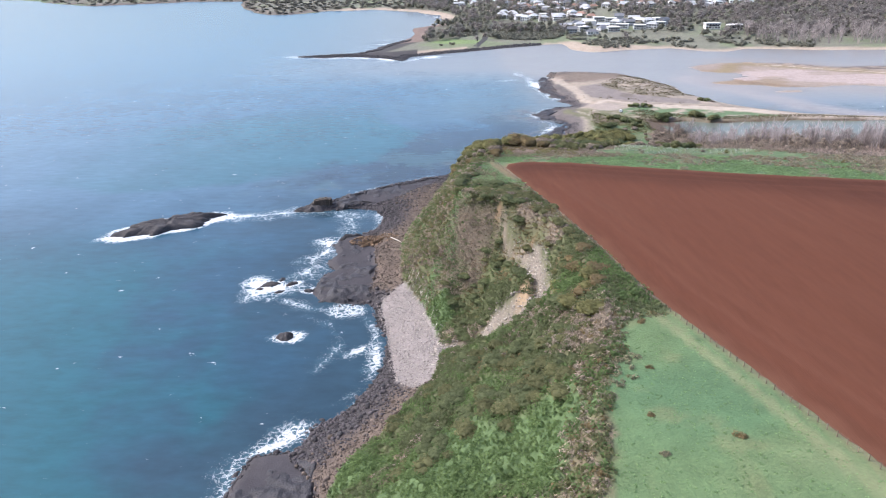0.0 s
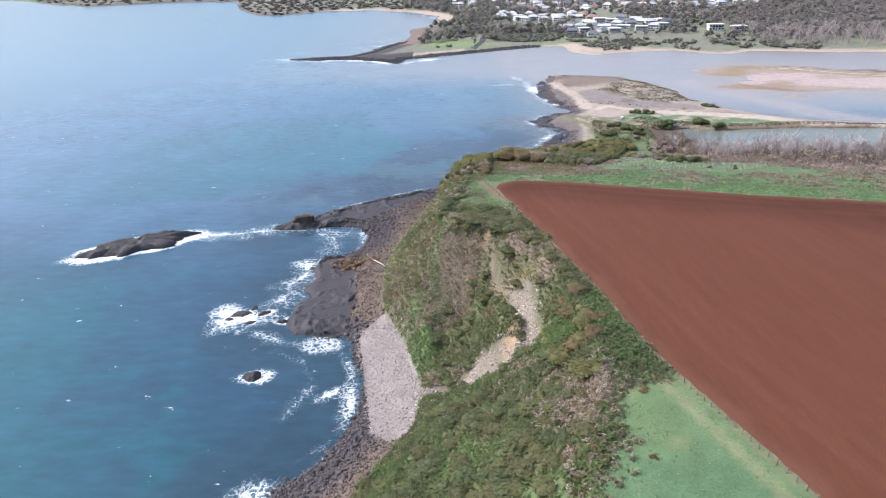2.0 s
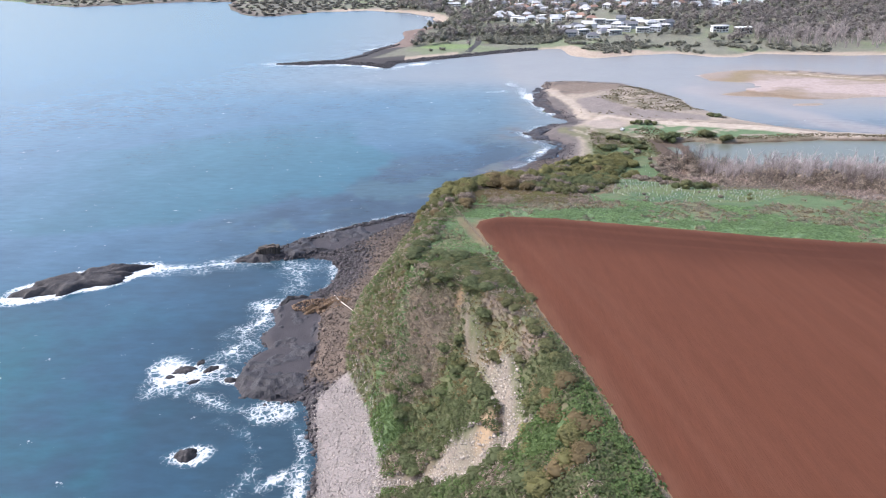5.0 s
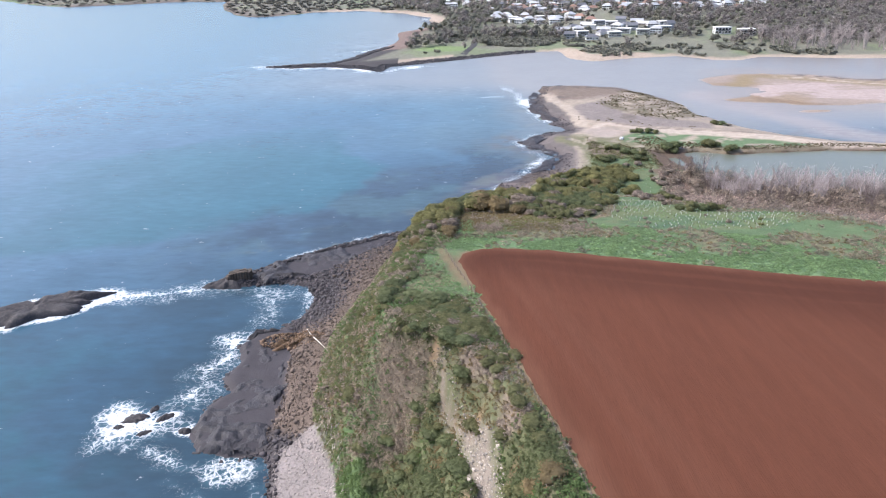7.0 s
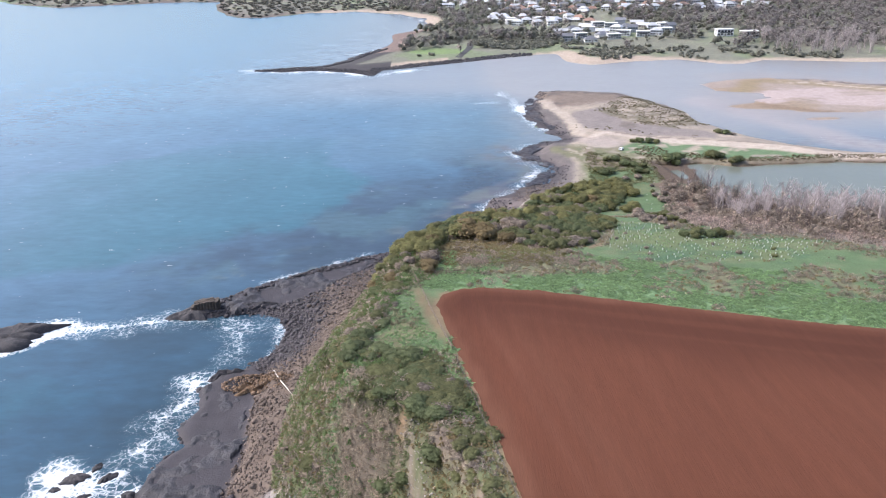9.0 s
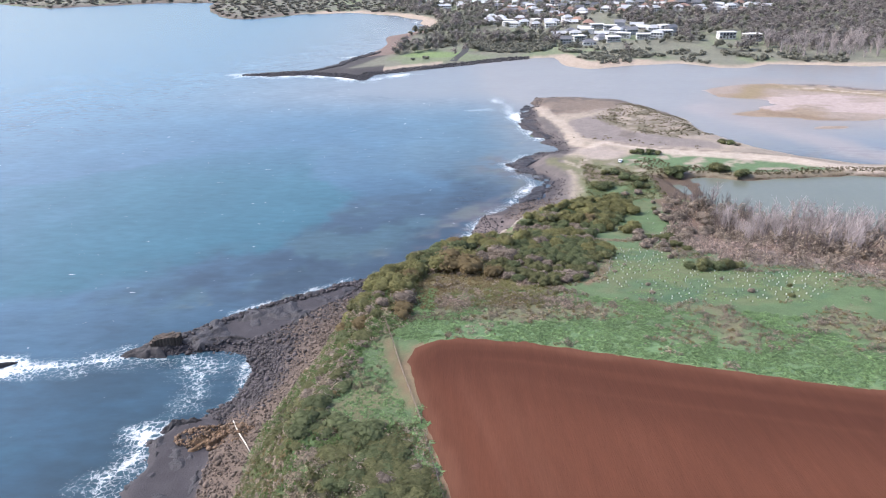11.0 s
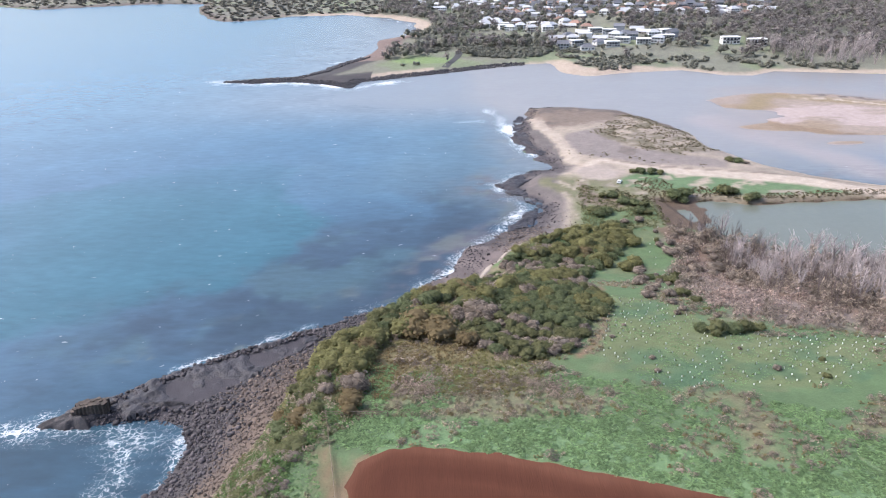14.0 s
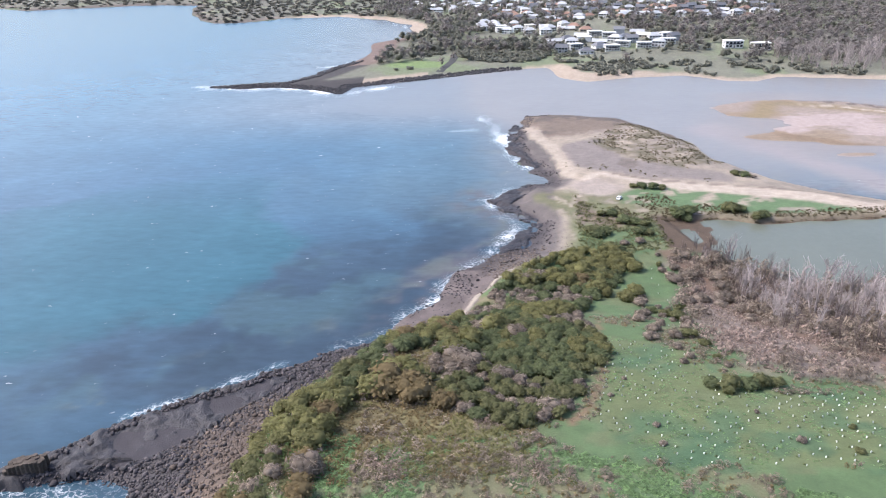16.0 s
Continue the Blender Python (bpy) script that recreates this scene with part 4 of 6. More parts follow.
for x, y, a, b, turn in ISLETS:
    c, s = math.cos(radians(turn)), math.sin(radians(turn))
    u, v = ((gx - x) * c + (gy - y) * s) / a, (-(gx - x) * s + (gy - y) * c) / b
    foam = np.maximum(foam, 0.88 * smooth(2.2 if a < 10 else 1.75, 0.9, np.sqrt(u * u + v * v) ** (1.0 if a < 10 else 1.4) + 0.5 * n2))
foam = np.maximum(foam, 0.86 * smooth(1.3, 0.3, np.hypot((gx + 58.5) / 15, (gy - 217) / 11.5) + 0.6 * n2))
foam = np.maximum(foam, 0.66 * smooth(1.2, 0.5, np.hypot((gx + 32) / 10, (gy - 199) / 7) + 0.4 * n2))
layer = me.attributes.new("foam", "FLOAT", "POINT")
foam = np.where((river > 0.55) & (foam < 0.2), -0.5, foam)
layer.data.foreach_set("value", np.clip(foam, -0.5, 1).astype(np.float32))
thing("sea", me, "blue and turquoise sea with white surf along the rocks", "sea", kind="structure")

# the pond behind the spit
me = bpy.data.meshes.new("pond")
me.from_pydata([(x, y, 0.9) for x, y in POND], [], [list(range(len(POND)))])
me.materials.append(M["pond"])
thing("pond", me, "still grey-green lagoon water behind the sand spit", "pond", kind="structure")

# ---- the ploughed field, a sheet of soil with a lip over the turf ----
side, head = [p for p in FIELD[:8]], FIELD[7:16] + [(330, 155)]
share, rows_up = np.meshgrid(np.linspace(0, 1, 170) ** 1.6, np.linspace(0, 1, 230))
share, rows_up = share.ravel(), rows_up.ravel()
gy = -65 + rows_up * 300
for _ in range(4):
    left = np.interp(gy, [p[1] for p in side], [p[0] for p in side])
    gx = left + share * (330 - left)
    gy = -65 + rows_up * (np.interp(gx, [p[0] for p in head], [p[1] for p in head]) + 65)
edge = np.minimum(1, np.minimum(share, 1 - rows_up) * 60)
gx, gy = gx + 0.35 * (1 - edge) * noise2(gx, gy, 2.2, 71), gy + 0.45 * (1 - edge) * noise2(gx, gy, 2.6, 72)
k = (np.arange(229)[:, None] * 170 + np.arange(169)[None]).ravel()
quads = np.stack([k, k + 1, k + 171, k + 170], 1)
ridge = 0.03 * np.sin((gx * math.cos(radians(-14)) - gy * math.sin(radians(-14))) * 1.4)
gz = ground_height(gx, gy) + 0.05 + 0.1 * edge + ridge * edge
me = raw("ploughed_field", np.stack([gx, gy, gz], 1), quads, M["soil"])
# drying soil: lighter margins, curved passes of the plough at the headland, damp bands
rgb = np.tile([0.102, 0.039, 0.023], (len(gx), 1))
inner = within(gx, gy, FIELD)
run = gx * math.cos(radians(-14)) - gy * math.sin(radians(-14))
wave = fractal(run * 1.0 + 2 * noise2(gx, gy, 40, 172), gy * 0.06, 5, 173)
rgb = mixed(rgb, (0.076, 0.028, 0.017), 0.8 * smooth(0.0, 0.5, fractal(gx * 0.6, gy * 0.25, 26, 174)))
rgb = mixed(rgb, (0.108, 0.043, 0.026), 0.45 * smooth(0.05, 0.5, wave))
rgb = mixed(rgb, (0.118, 0.049, 0.03), 0.5 * smooth(0.1, 0.6, noise2(inner, run * 0.03, 1.6, 175)) * smooth(24, 8, inner))
head_strip = np.interp(gx, [p[0] for p in head], [p[1] for p in head]) - gy
rgb = mixed(rgb, (0.064, 0.024, 0.015), 0.85 * smooth(34, 8, head_strip + 5 * noise2(gx, gy, 14, 176)))
rgb = mixed(rgb, (0.092, 0.037, 0.022), 0.55 * smooth(0.1, 0.5, noise2(inner, run * 0.03, 2.2, 178)) * smooth(34, 10, inner))
rgb = mixed(rgb, (0.125, 0.055, 0.034), 0.8 * smooth(3.5, 0.5, inner + 1.2 * noise2(gx, gy, 5, 177)))
colours(me, "cover", rgb)
thing("ploughed_field", me, "freshly ploughed red-brown soil field on the headland", "field", kind="structure")


# ---- rocks of the shore ----
def rock(seed, rough, detail=BALL2):
    rng = np.random.default_rng(seed)
    v = detail[0].copy()
    for _ in range(7):
        d = rng.normal(size=3)
        d /= np.linalg.norm(d)
        cut = rng.uniform(0.6, 0.9)
        far = v @ d
        v = v - np.where(far > cut, far - cut, 0)[:, None] * d
    return v * (1 + rough * rng.normal(size=(len(v), 1))), detail[1]


def islet(name, x, y, a, b, high, turn, label, mat, steep=3.0, seed=1, base_z=-1.5):
    """A rock mass with a broken outline and a ledgy top."""
    rings, n = 14, 64
    verts, tris = [(0, 0, high)], []
    w = np.linspace(0, 2 * math.pi, n, endpoint=False)
    for k in range(1, rings + 1):
        q = k / rings
        jag = 1 + 0.26 * noise2(np.cos(w) * 3, np.sin(w) * 3, 1.0, seed) + 0.16 * noise2(np.cos(w) * 9, np.sin(w) * 9, 1.0, seed + 1)
        px, py = a * q * jag * np.cos(w), b * q * jag * np.sin(w)
        pz = base_z + (high - base_z) * (1 - q ** steep) + (0.3 * high * fractal(px, py, max(1.2, b * 0.45), seed + 2) + 0.2 * high * noise2(px, py, 1.1, seed + 3)) * (q < 0.98)
        pz = pz + 0.05 * high * (np.floor(pz * 2) / 2 - pz)
        verts += list(zip(px, py, pz))
    for s in range(n):
        tris.append((0, 1 + s, 1 + (s + 1) % n))
    for k in range(rings - 1):
        for s in range(n):
            p, q = 1 + k * n + s, 1 + k * n + (s + 1) % n
            tris += [(p, p + n, q + n), (p, q + n, q)]
    ob = thing(name, raw(name, verts, tris, mat), label, "rock")
    ob.matrix_basis = pose(x, y, 0, 0, 0, turn)
    return ob


islet("rock_islet", -117, 276, 22, 7.2, 2.5, 31, "long black basalt islet ringed with white surf", M["basalt"], 8, 3)
islet("sea_rock", -48.5, 183, 3.6, 2.6, 1.6, 10, "low black rock awash in foam off the beach", M["basalt"], 3, 5)
islet("sea_rock", -57.5, 222.5, 2.4, 1.5, 0.7, 60, "small black rock breaking the surf off the shelf", M["basalt"], 3, 19)
islet("sea_rock", -64, 215.5, 2.0, 1.2, 0.6, 10, "small black rock breaking the surf off the shelf", M["basalt"], 3, 21)
islet("sea_rock", -56.5, 213, 2.6, 1.2, 0.6, 30, "small black rock breaking the surf off the shelf", M["basalt"], 3, 23)
islet("sea_rock", -61, 219, 4.5, 2.6, 0.8, 20, "low black rock awash in the surf off the shelf", M["basalt"], 3, 6)
islet("sea_rock", -53.5, 219, 3.2, 1.8, 0.7, 40, "low black rock awash at the tip of the shelf", M["basalt"], 3, 7)
islet("sea_rock", -46.5, 213.5, 2.2, 1.5, 0.9, 0, "small black rock awash beside the shelf", M["basalt"], 3, 9)
islet("rock_ledge", -57, 294, 8.5, 4.0, 2.2, 15, "low dark rock ledge under the block of basalt", M["basalt"], 4, 11)
islet("rock_ledge", -27, 252.5, 9.5, 3.4, 2.5, 30, "brown lichen-covered rock ledge at the head of the shelf", M["lichen"], 4, 13)
islet("rock_ledge", -41, 298, 14, 1.6, 2.0, 8, "narrow ridge of dark rock running out to the block", M["basalt"], 3, 15)
islet("rock_ledge", -37, 258.5, 6.5, 1.6, 2.4, 15, "dark broken rim of the wave-cut shelf", M["basalt"], 3, 17)
# the square block of columns on its ledge
rng = np.random.default_rng(5)
stack = base("rock_stack", -54.5, 295.5, 1.4, 12, "square block of brown columnar basalt standing in the surf", "rock")
for i in range(9):
    for j in range(4):
        bm = bmesh.new()
        h = 3.7 - 0.1 * abs(i - 5) + rng.uniform(-0.25, 0.2) - (1.2 if i == 0 else 0)
        bmesh.ops.create_cone(bm, cap_ends=True, segments=6, radius1=0.82, radius2=0.76, depth=h + 1.2)
        bmesh.ops.translate(bm, vec=(1.15 * (i - 4) + 0.55 * (j % 2), 1.0 * (j - 1.5), (h + 1.2) / 2 - 1.2), verts=bm.verts)
        bmesh.ops.scale(bm, vec=(0.8, 0.8, 0.88), verts=bm.verts)
        part("column", bm, M["stack"], stack)

# wave-worn shelves, with steps and cracks
for k, poly in enumerate(SHELVES):
    sx, sy = [p[0] for p in poly], [p[1] for p in poly]
    gx, gy, quads = sheet(np.arange(min(sx) - 2, max(sx) + 2, 0.6), np.arange(min(sy) - 2, max(sy) + 2, 0.6))
    inner = within(gx, gy, poly) + 2.6 * fractal(gx, gy, 6, 140 + k) + 1.0 * noise2(gx, gy, 1.4, 141)
    step = fractal(gx, gy, 7, 142 + k) * 3.0
    step = (np.floor(step) + smooth(0.8, 1.0, step - np.floor(step))) * 0.42
    crack = smooth(0.07, 0.0, np.abs(fractal(gx, gy, 9, 143 + k))) + smooth(0.06, 0.0, np.abs(fractal(gx, gy, 4, 144 + k)))
    gz = ground_height(gx, gy)
    if k > 2:
        step, gz = 0.5 * step, gz - 0.2
    gz = np.maximum(gz, 0.15) + 0.22 + step - 0.45 * crack + 0.26 * noise2(gx, gy, 1.3, 145) + 0.35 * smooth(2.0, 0.3, inner) * smooth(-0.1, 0.3, fractal(gx, gy, 4, 146))
    gz = np.where(inner < 0.25, gz - 2.2, gz)
    use = (inner > -0.6)[quads].all(1)
    index = np.unique(quads[use])
    renumber = np.zeros(len(gx), int)
    renumber[index] = np.arange(len(index))
    thing("rock_shelf", raw("rock_shelf", np.stack([gx, gy, gz], 1)[index], renumber[quads[use]], M["shelf"]), "flat dark wave-cut basalt shelf with cracks and low steps", "rock shelf", kind="structure")

# boulders of the beach
protos = [rock(k, 0.05, BALL1) for k in range(6)]
rng = np.random.default_rng(11)


def strand_share(x, y):
    shore, toe = within(x, y, SEA_SHORE + RIVER_SHORE), within(x, y, TOE)
    return shore, toe, np.clip(shore / np.maximum(shore - toe, 0.1), 0, 1)


def on_shelf(x, y):
    return np.max([within(x, y, poly) for poly in SHELVES], 0)


def boulder_chance(x, y):
    shore, toe, up = strand_share(x, y)
    ok = (shore > -1.5) & (toe < 0.5) & (y < 424)
    shelf = on_shelf(x, y)
    rim = (y > 286) & (shore < 4.5) & (shelf < 6) & (fractal(x, y, 5, 78) > -0.35) | (np.hypot((x + 27) / 10, (y - 252.5) / 4.5) < 1)
    ok &= (within(x, y, PEBBLE) < 0) & ((shelf < 0.8 - 1.3 * (shore < 3)) | rim)
    return np.where(ok, 1.0 - 0.965 * smooth(344, 358, y + 4 * noise2(x, y, 6, 136)), 0.0)


x, y = scatter(rng, (-60, 92, 85, 424), 220000, boulder_chance)
shore, toe, up = strand_share(x, y)
size = np.clip(rng.lognormal(-1.25, 0.42, len(x)), 0.14, 1.0) * (1.15 - 0.3 * up)
keep = spaced(x, y, 0.36)[:24000]
x, y, size, up = x[keep], y[keep], size[keep], up[keep]
brown = (rng.uniform(0, 1, len(x)) < smooth(0.3, 0.9, up + 0.28 * smooth(270, 250, y) * smooth(205, 215, y) + 0.25 * fractal(x, y, 12, 79))) | (np.hypot((x + 27) / 10, (y - 252.5) / 4.5) < 1)
stone_z = ground_height(x, y) + 1.4 * smooth(1.0, 0.6, np.hypot((x + 27) / 9.5, (y - 252.5) / 4)) + 0.15 * size + 0.35 * (on_shelf(x, y) > 0)
orange = np.hypot((x + 27) / 10, (y - 252.5) / 4.5) < 1
brown &= ~orange
for mask, name, mat, label in ((orange, "lichen_boulders", "lichen_stone", "orange-brown lichen-covered stones heaped on the ledge"), (~brown & ~orange, "boulder_beach", "boulder", "black rounded basalt boulders along the waterline"), (brown, "boulder_bank", "brown_boulder", "brown weathered boulders banked below the cliff")):
    v, f = strewn(rng, protos, x[mask], y[mask], size[mask], 0, rng.uniform(0.55, 0.95, mask.sum()), stone_z[mask])
    thing(name, raw(name, v, f, M[mat]), label, "boulders", kind="stuff")
# single large boulders
mesh = [raw("boulder", *rock(20 + k, 0.03, BALL2), M["basalt"]) for k in range(5)]
x, y = scatter(rng, (-60, 20, 100, 345), 6000, lambda x, y: boulder_chance(x, y) * (strand_share(x, y)[2] < 0.5))
keep = spaced(x, y, 5.0)[:46]
for k, (px, py, pz) in enumerate(zip(x[keep], y[keep], ground_height(x[keep], y[keep]))):
    ob = thing("boulder", mesh[k % 5], "large black basalt boulder among smaller ones on the beach", "boulder", "large boulders of the beach")
    s = rng.uniform(0.55, 0.95)
    ob.matrix_basis = pose(px, py, pz + 0.2, 0, 0, rng.uniform(0, 360)) @ Matrix.Diagonal((s * 1.2, s, s * 0.8, 1))
# pebbles
x, y = scatter(rng, (-24, 2, 148, 214), 19000, lambda x, y: np.where(within(x, y, PEBBLE) + 0.8 * noise2(x, y, 3, 134) > -0.6, 1.0, 0))
keep = np.arange(len(x))[:7500]
v, f = strewn(rng, protos, x[keep], y[keep], np.clip(rng.lognormal(-2.1, 0.45, len(keep)), 0.06, 0.4), -0.1, rng.uniform(0.5, 0.8, len(keep)))
thing("pebble_beach", raw("pebble_beach", v, f, M["pebble"]), "bank of pale grey pebbles between surf and cliff", "pebbles", kind="stuff")
# stones of the landslip
x, y = scatter(rng, (-4, 32, 143, 192), 60000, lambda x, y: np.where(slip_gap(x, y) < 4.0 + 0.8 * smooth(170, 176, y), 0.8, 0))
keep = spaced(x, y, 0.27)[:9500]
v, f = strewn(rng, protos, x[keep], y[keep], np.clip(rng.lognormal(-1.65, 0.45, len(keep)), 0.1, 0.55) * (1 - 0.3 * smooth(166, 178, y[keep])), -0.1, rng.uniform(0.5, 0.9, len(keep)))
thing("scree", raw("scree", v, f, M["scree"]), "pale angular stones fallen down the landslip chute", "scree", kind="stuff")
# brown reef at the foot of the wood
x, y = scatter(rng, (50, 84, 386, 424), 6000, lambda x, y: smooth(-1, 4, within(x, y, [(55, 406), (66, 419), (80, 416), (76, 398), (62, 390)]) + 3 * noise2(x, y, 5, 133)))
keep = spaced(x, y, 0.7)[:900]
v, f = strewn(rng, protos, x[keep], y[keep], rng.uniform(0.2, 0.65, len(keep)), -0.1, rng.uniform(0.4, 0.8, len(keep)), np.maximum(ground_height(x[keep], y[keep]), 0.05))
thing("brown_reef", raw("brown_reef", v, f, M["brown_boulder"]), "low brown stony reef awash below the wood", "stones", kind="stuff")
# stones of the far north shore and the breakwater
x, y = scatter(rng, (40, 115, 380, 645), 26000, lambda x, y: np.where((within(x, y, SEA_SHORE + RIVER_SHORE) > -2) & (within(x, y, SEA_SHORE + RIVER_SHORE) < 9) & (within(x, y, TOE) < 0), 0.6, 0) * smooth(-0.3, 0.2, fractal(x, y, 8, 77)))
keep = spaced(x, y, 0.9)[:2600]
v, f = strewn(rng, protos, x[keep], y[keep], rng.uniform(0.25, 0.7, len(keep)), -0.1, rng.uniform(0.4, 0.8, len(keep)))
thing("reef_stones", raw("reef_stones", v, f, M["boulder"]), "dark stones and reef along the shore of the spit", "stones", kind="stuff")
x, y = scatter(rng, (-150, 115, 715, 870), 60000, lambda x, y: np.where((within(x, y, FAR_SHORE) > -3) & (within(x, y, FAR_SHORE) < 8) & ((x < -20) | (y < 830)), 1.0, 0))
keep = spaced(x, y, 1.7)[:3000]
v, f = strewn(rng, protos, x[keep], y[keep], rng.uniform(0.8, 1.9, len(keep)), -0.1, rng.uniform(0.6, 1.0, len(keep)))
thing("breakwater", raw("breakwater", v, f, M["basalt"]), "dark rock breakwater running out from the far shore", "breakwater", kind="stuff")

# columns in the cliff foot, leaning on the slope behind
columns = base("basalt_columns", 0, 0, 0, 0, "brown upright basalt columns in the foot of the cliff", "cliff")
for k in range(46):
    a = (k % 23) / 22
    px, py = -14.6 + 14.5 * a + rng.uniform(-0.3, 0.3) + 1.1 * (k > 22), 215.5 - 20 * a + rng.uniform(-0.3, 0.3) + 0.7 * (k > 22)
    high, deep = rng.uniform(0.5, 1.5) * (1 + 0.5 * math.sin(9 * a)), rng.uniform(4.0, 5.0)
    bm = bmesh.new()
    bmesh.ops.create_cone(bm, cap_ends=True, segments=6, radius1=0.62, radius2=rng.uniform(0.4, 0.54), depth=high + deep)
    bmesh.ops.rotate(bm, matrix=Euler((rng.uniform(-0.12, 0.02), rng.uniform(0.02, 0.16), rng.uniform(0, 1))).to_matrix(), verts=bm.verts)
    bmesh.ops.translate(bm, vec=(px, py, ground_at(px, py) + (high - deep) / 2), verts=bm.verts)
    part("column", bm, M["column"], columns)

# the driftwood pole
path = [(-23.2, 255.8, 0), (-21.6, 252.9, 0), (-19.7, 249.6, 0), (-17.6, 246.2, 0), (-15.7, 242.9, 0)]
path = [(px, py, max(ground_at(px, py), 2.2) + 0.75 + 0.5 * (k == 0)) for k, (px, py, _) in enumerate(path)]
thing("driftwood_log", raw("driftwood_log", *tube(path, [0.15, 0.19, 0.18, 0.15, 0.08], 8), M["drift"]), "long bleached driftwood trunk lying over the boulders", "log")

# bleached sticks thrown up along the back of the pebbles
for k in range(30):
    a = rng.uniform(0, 1)
    px, py = float(np.interp(a, [0, 0.3, 0.75, 1], [-2, -0.4, -5, -11])) - abs(rng.normal()) * 1.2, 156 + 53 * a
    turn, size = rng.uniform(0, 2 * math.pi), rng.uniform(0.8, 2.6)
    way_x, way_y = math.cos(turn) * size / 2, math.sin(turn) * size / 2
    path = [(px + q * way_x + rng.normal() * 0.06, py + q * way_y + rng.normal() * 0.06, ground_at(px + q * way_x, py + q * way_y) + 0.14) for q in (-1, -0.3, 0.4, 1)]
    thing("driftwood_stick", raw("driftwood_stick", *tube(path, [0.07, 0.09, 0.07, 0.04], 6), M["drift"]), "bleached driftwood stick at the back of the pebble beach", "driftwood", "driftwood on the pebbles")

# ---- scrub of the cliff ----
low = [bush(100 + k, 2.0, 0.8, 4, 50, 0.3, 0.7) for k in range(4)]
mid = [bush(110 + k, 2.2, 1.5, 4, 90, 0.28, 0.78) for k in range(5)]
blade = [bush(140 + k, 1.0, 0.5, 2, 15, 0.26, 0, 0.4) for k in range(4)]
brush = [bush(150 + k, 2.0, 1.2, 4, 28, 0.5, 0, 0.2) for k in range(4)]
sward = [bush(160 + k, 1.3, 0.75, 3, 19, 0.205, 0, 0.6) for k in range(5)]
fuzz = [bush(170 + k, 2.0, 1.7, 4, 46, 0.36, 0, 0.095) for k in range(4)]
tuft = [bush(130 + k, 1.0, 0.6, 3, 30, 0.24, 0, 0.3) for k in range(3)]
rng = np.random.default_rng(21)


def cliff_share(x, y):
    toe, top = within(x, y, TOE), within(x, y, TOP)
    edge = 1.6 + 2.6 * noise2(x, y, 12, 81) + 1.2 * noise2(x, y, 4, 83) + 4.0 * smooth(225, 250, y) + 20 * smooth(106, 124, y) * smooth(213, 205, y)
    on = (toe > 0.3) & (top < edge) & (within(x, y, FIELD) < -0.6 - 1.2 * (y < 116) - 1.2 * (y > 206)) & (y < 335)
    on &= ~((y > 208) & (y < 246) & (top > 3.5 + 3.0 * smooth(222, 236, y) + 1.5 * noise2(x, y, 5, 84)))
    return on & (slip_gap(x, y) > 3.7 + (0.8 + 0.5 * (y > 173)) * noise2(x, y, 3, 82) - 0.4 * smooth(173, 180, y)) & (np.hypot(x - 17, y - 190) > 1.2)


x, y = scatter(rng, (-40, 60, 62, 335), 260000, lambda x, y: cliff_share(x, y) * 1.0)
keep = spaced(x, y, 0.66)
x, y = x[keep], y[keep]
# steep faces carry more for each metre of plan
sx, sy = scatter(rng, (-20, 34, 100, 300), 120000, lambda x, y: cliff_share(x, y) * smooth(0.9, 1.5, np.hypot(ground_height(x + 0.5, y) - ground_height(x - 0.5, y), ground_height(x, y + 0.5) - ground_height(x, y - 0.5))))
keep = spaced(sx, sy, 0.5)[:6000]
x, y = np.concatenate([x, sx[keep]]), np.concatenate([y, sy[keep]])
n1, n2 = fractal(x, y, 13, 91), fractal(x, y, 20, 92)
bank = np.hypot((x - 9) / 12, (y - 193) / 8) < 1
pick = rng.uniform(-0.25, 0.25, len(x))
kind = np.where(n1 + pick > 0.0 - 0.22 * smooth(168, 150, y), 0, np.where(n2 + pick > 0.3, 1, np.where(n1 + pick > -0.15, 2, np.where(n2 - pick > -0.4, 3, 4))))
kind = np.where(bank & (rng.uniform(0, 1, len(x)) < 0.8), 5, kind)
dry = rng.uniform(0, 1, len(x)) - 0.25 * fractal(x, y, 8, 93)
kind = np.where((y > 196) & (dry < 0.45), np.where(dry < 0.24, 5, np.where(dry < 0.34, 1, 2)), kind)
lot = rng.uniform(0, 1, len(x))
kind = np.where((within(x, y, BROW_SCRUB) > 0) & (lot < 0.85), np.where(lot < 0.6, 2, 3), kind)
kind = np.where((np.maximum(within(x, y, DEAD_STRIP), within(x, y, DEAD_BROW)) > 0) & (lot < 0.75), np.where(lot < 0.5, 1, 4), kind)
kind = np.where((np.hypot((x + 4) / 13, (y - 214) / 25) < 1) & (x < 4) & (lot < 0.85), np.where(lot < 0.08, 0, np.where(lot < 0.33, 2, np.where(lot < 0.46, 3, np.where(lot < 0.62, 5, np.where(lot < 0.7, 4, 1))))), kind)
kind = np.where((within(x, y, TOE) < 7) & (y > 232) & (y < 340) & (lot < 0.6), np.where(lot < 0.35, 5, 0), kind)
brow = (within(x, y, TOP) > -5) & (y < 114)
kind = np.where(brow & (lot < 0.6), np.where(lot < 0.2, 5, np.where(lot < 0.32, 4, np.where(lot < 0.37, 1, 2))), kind)
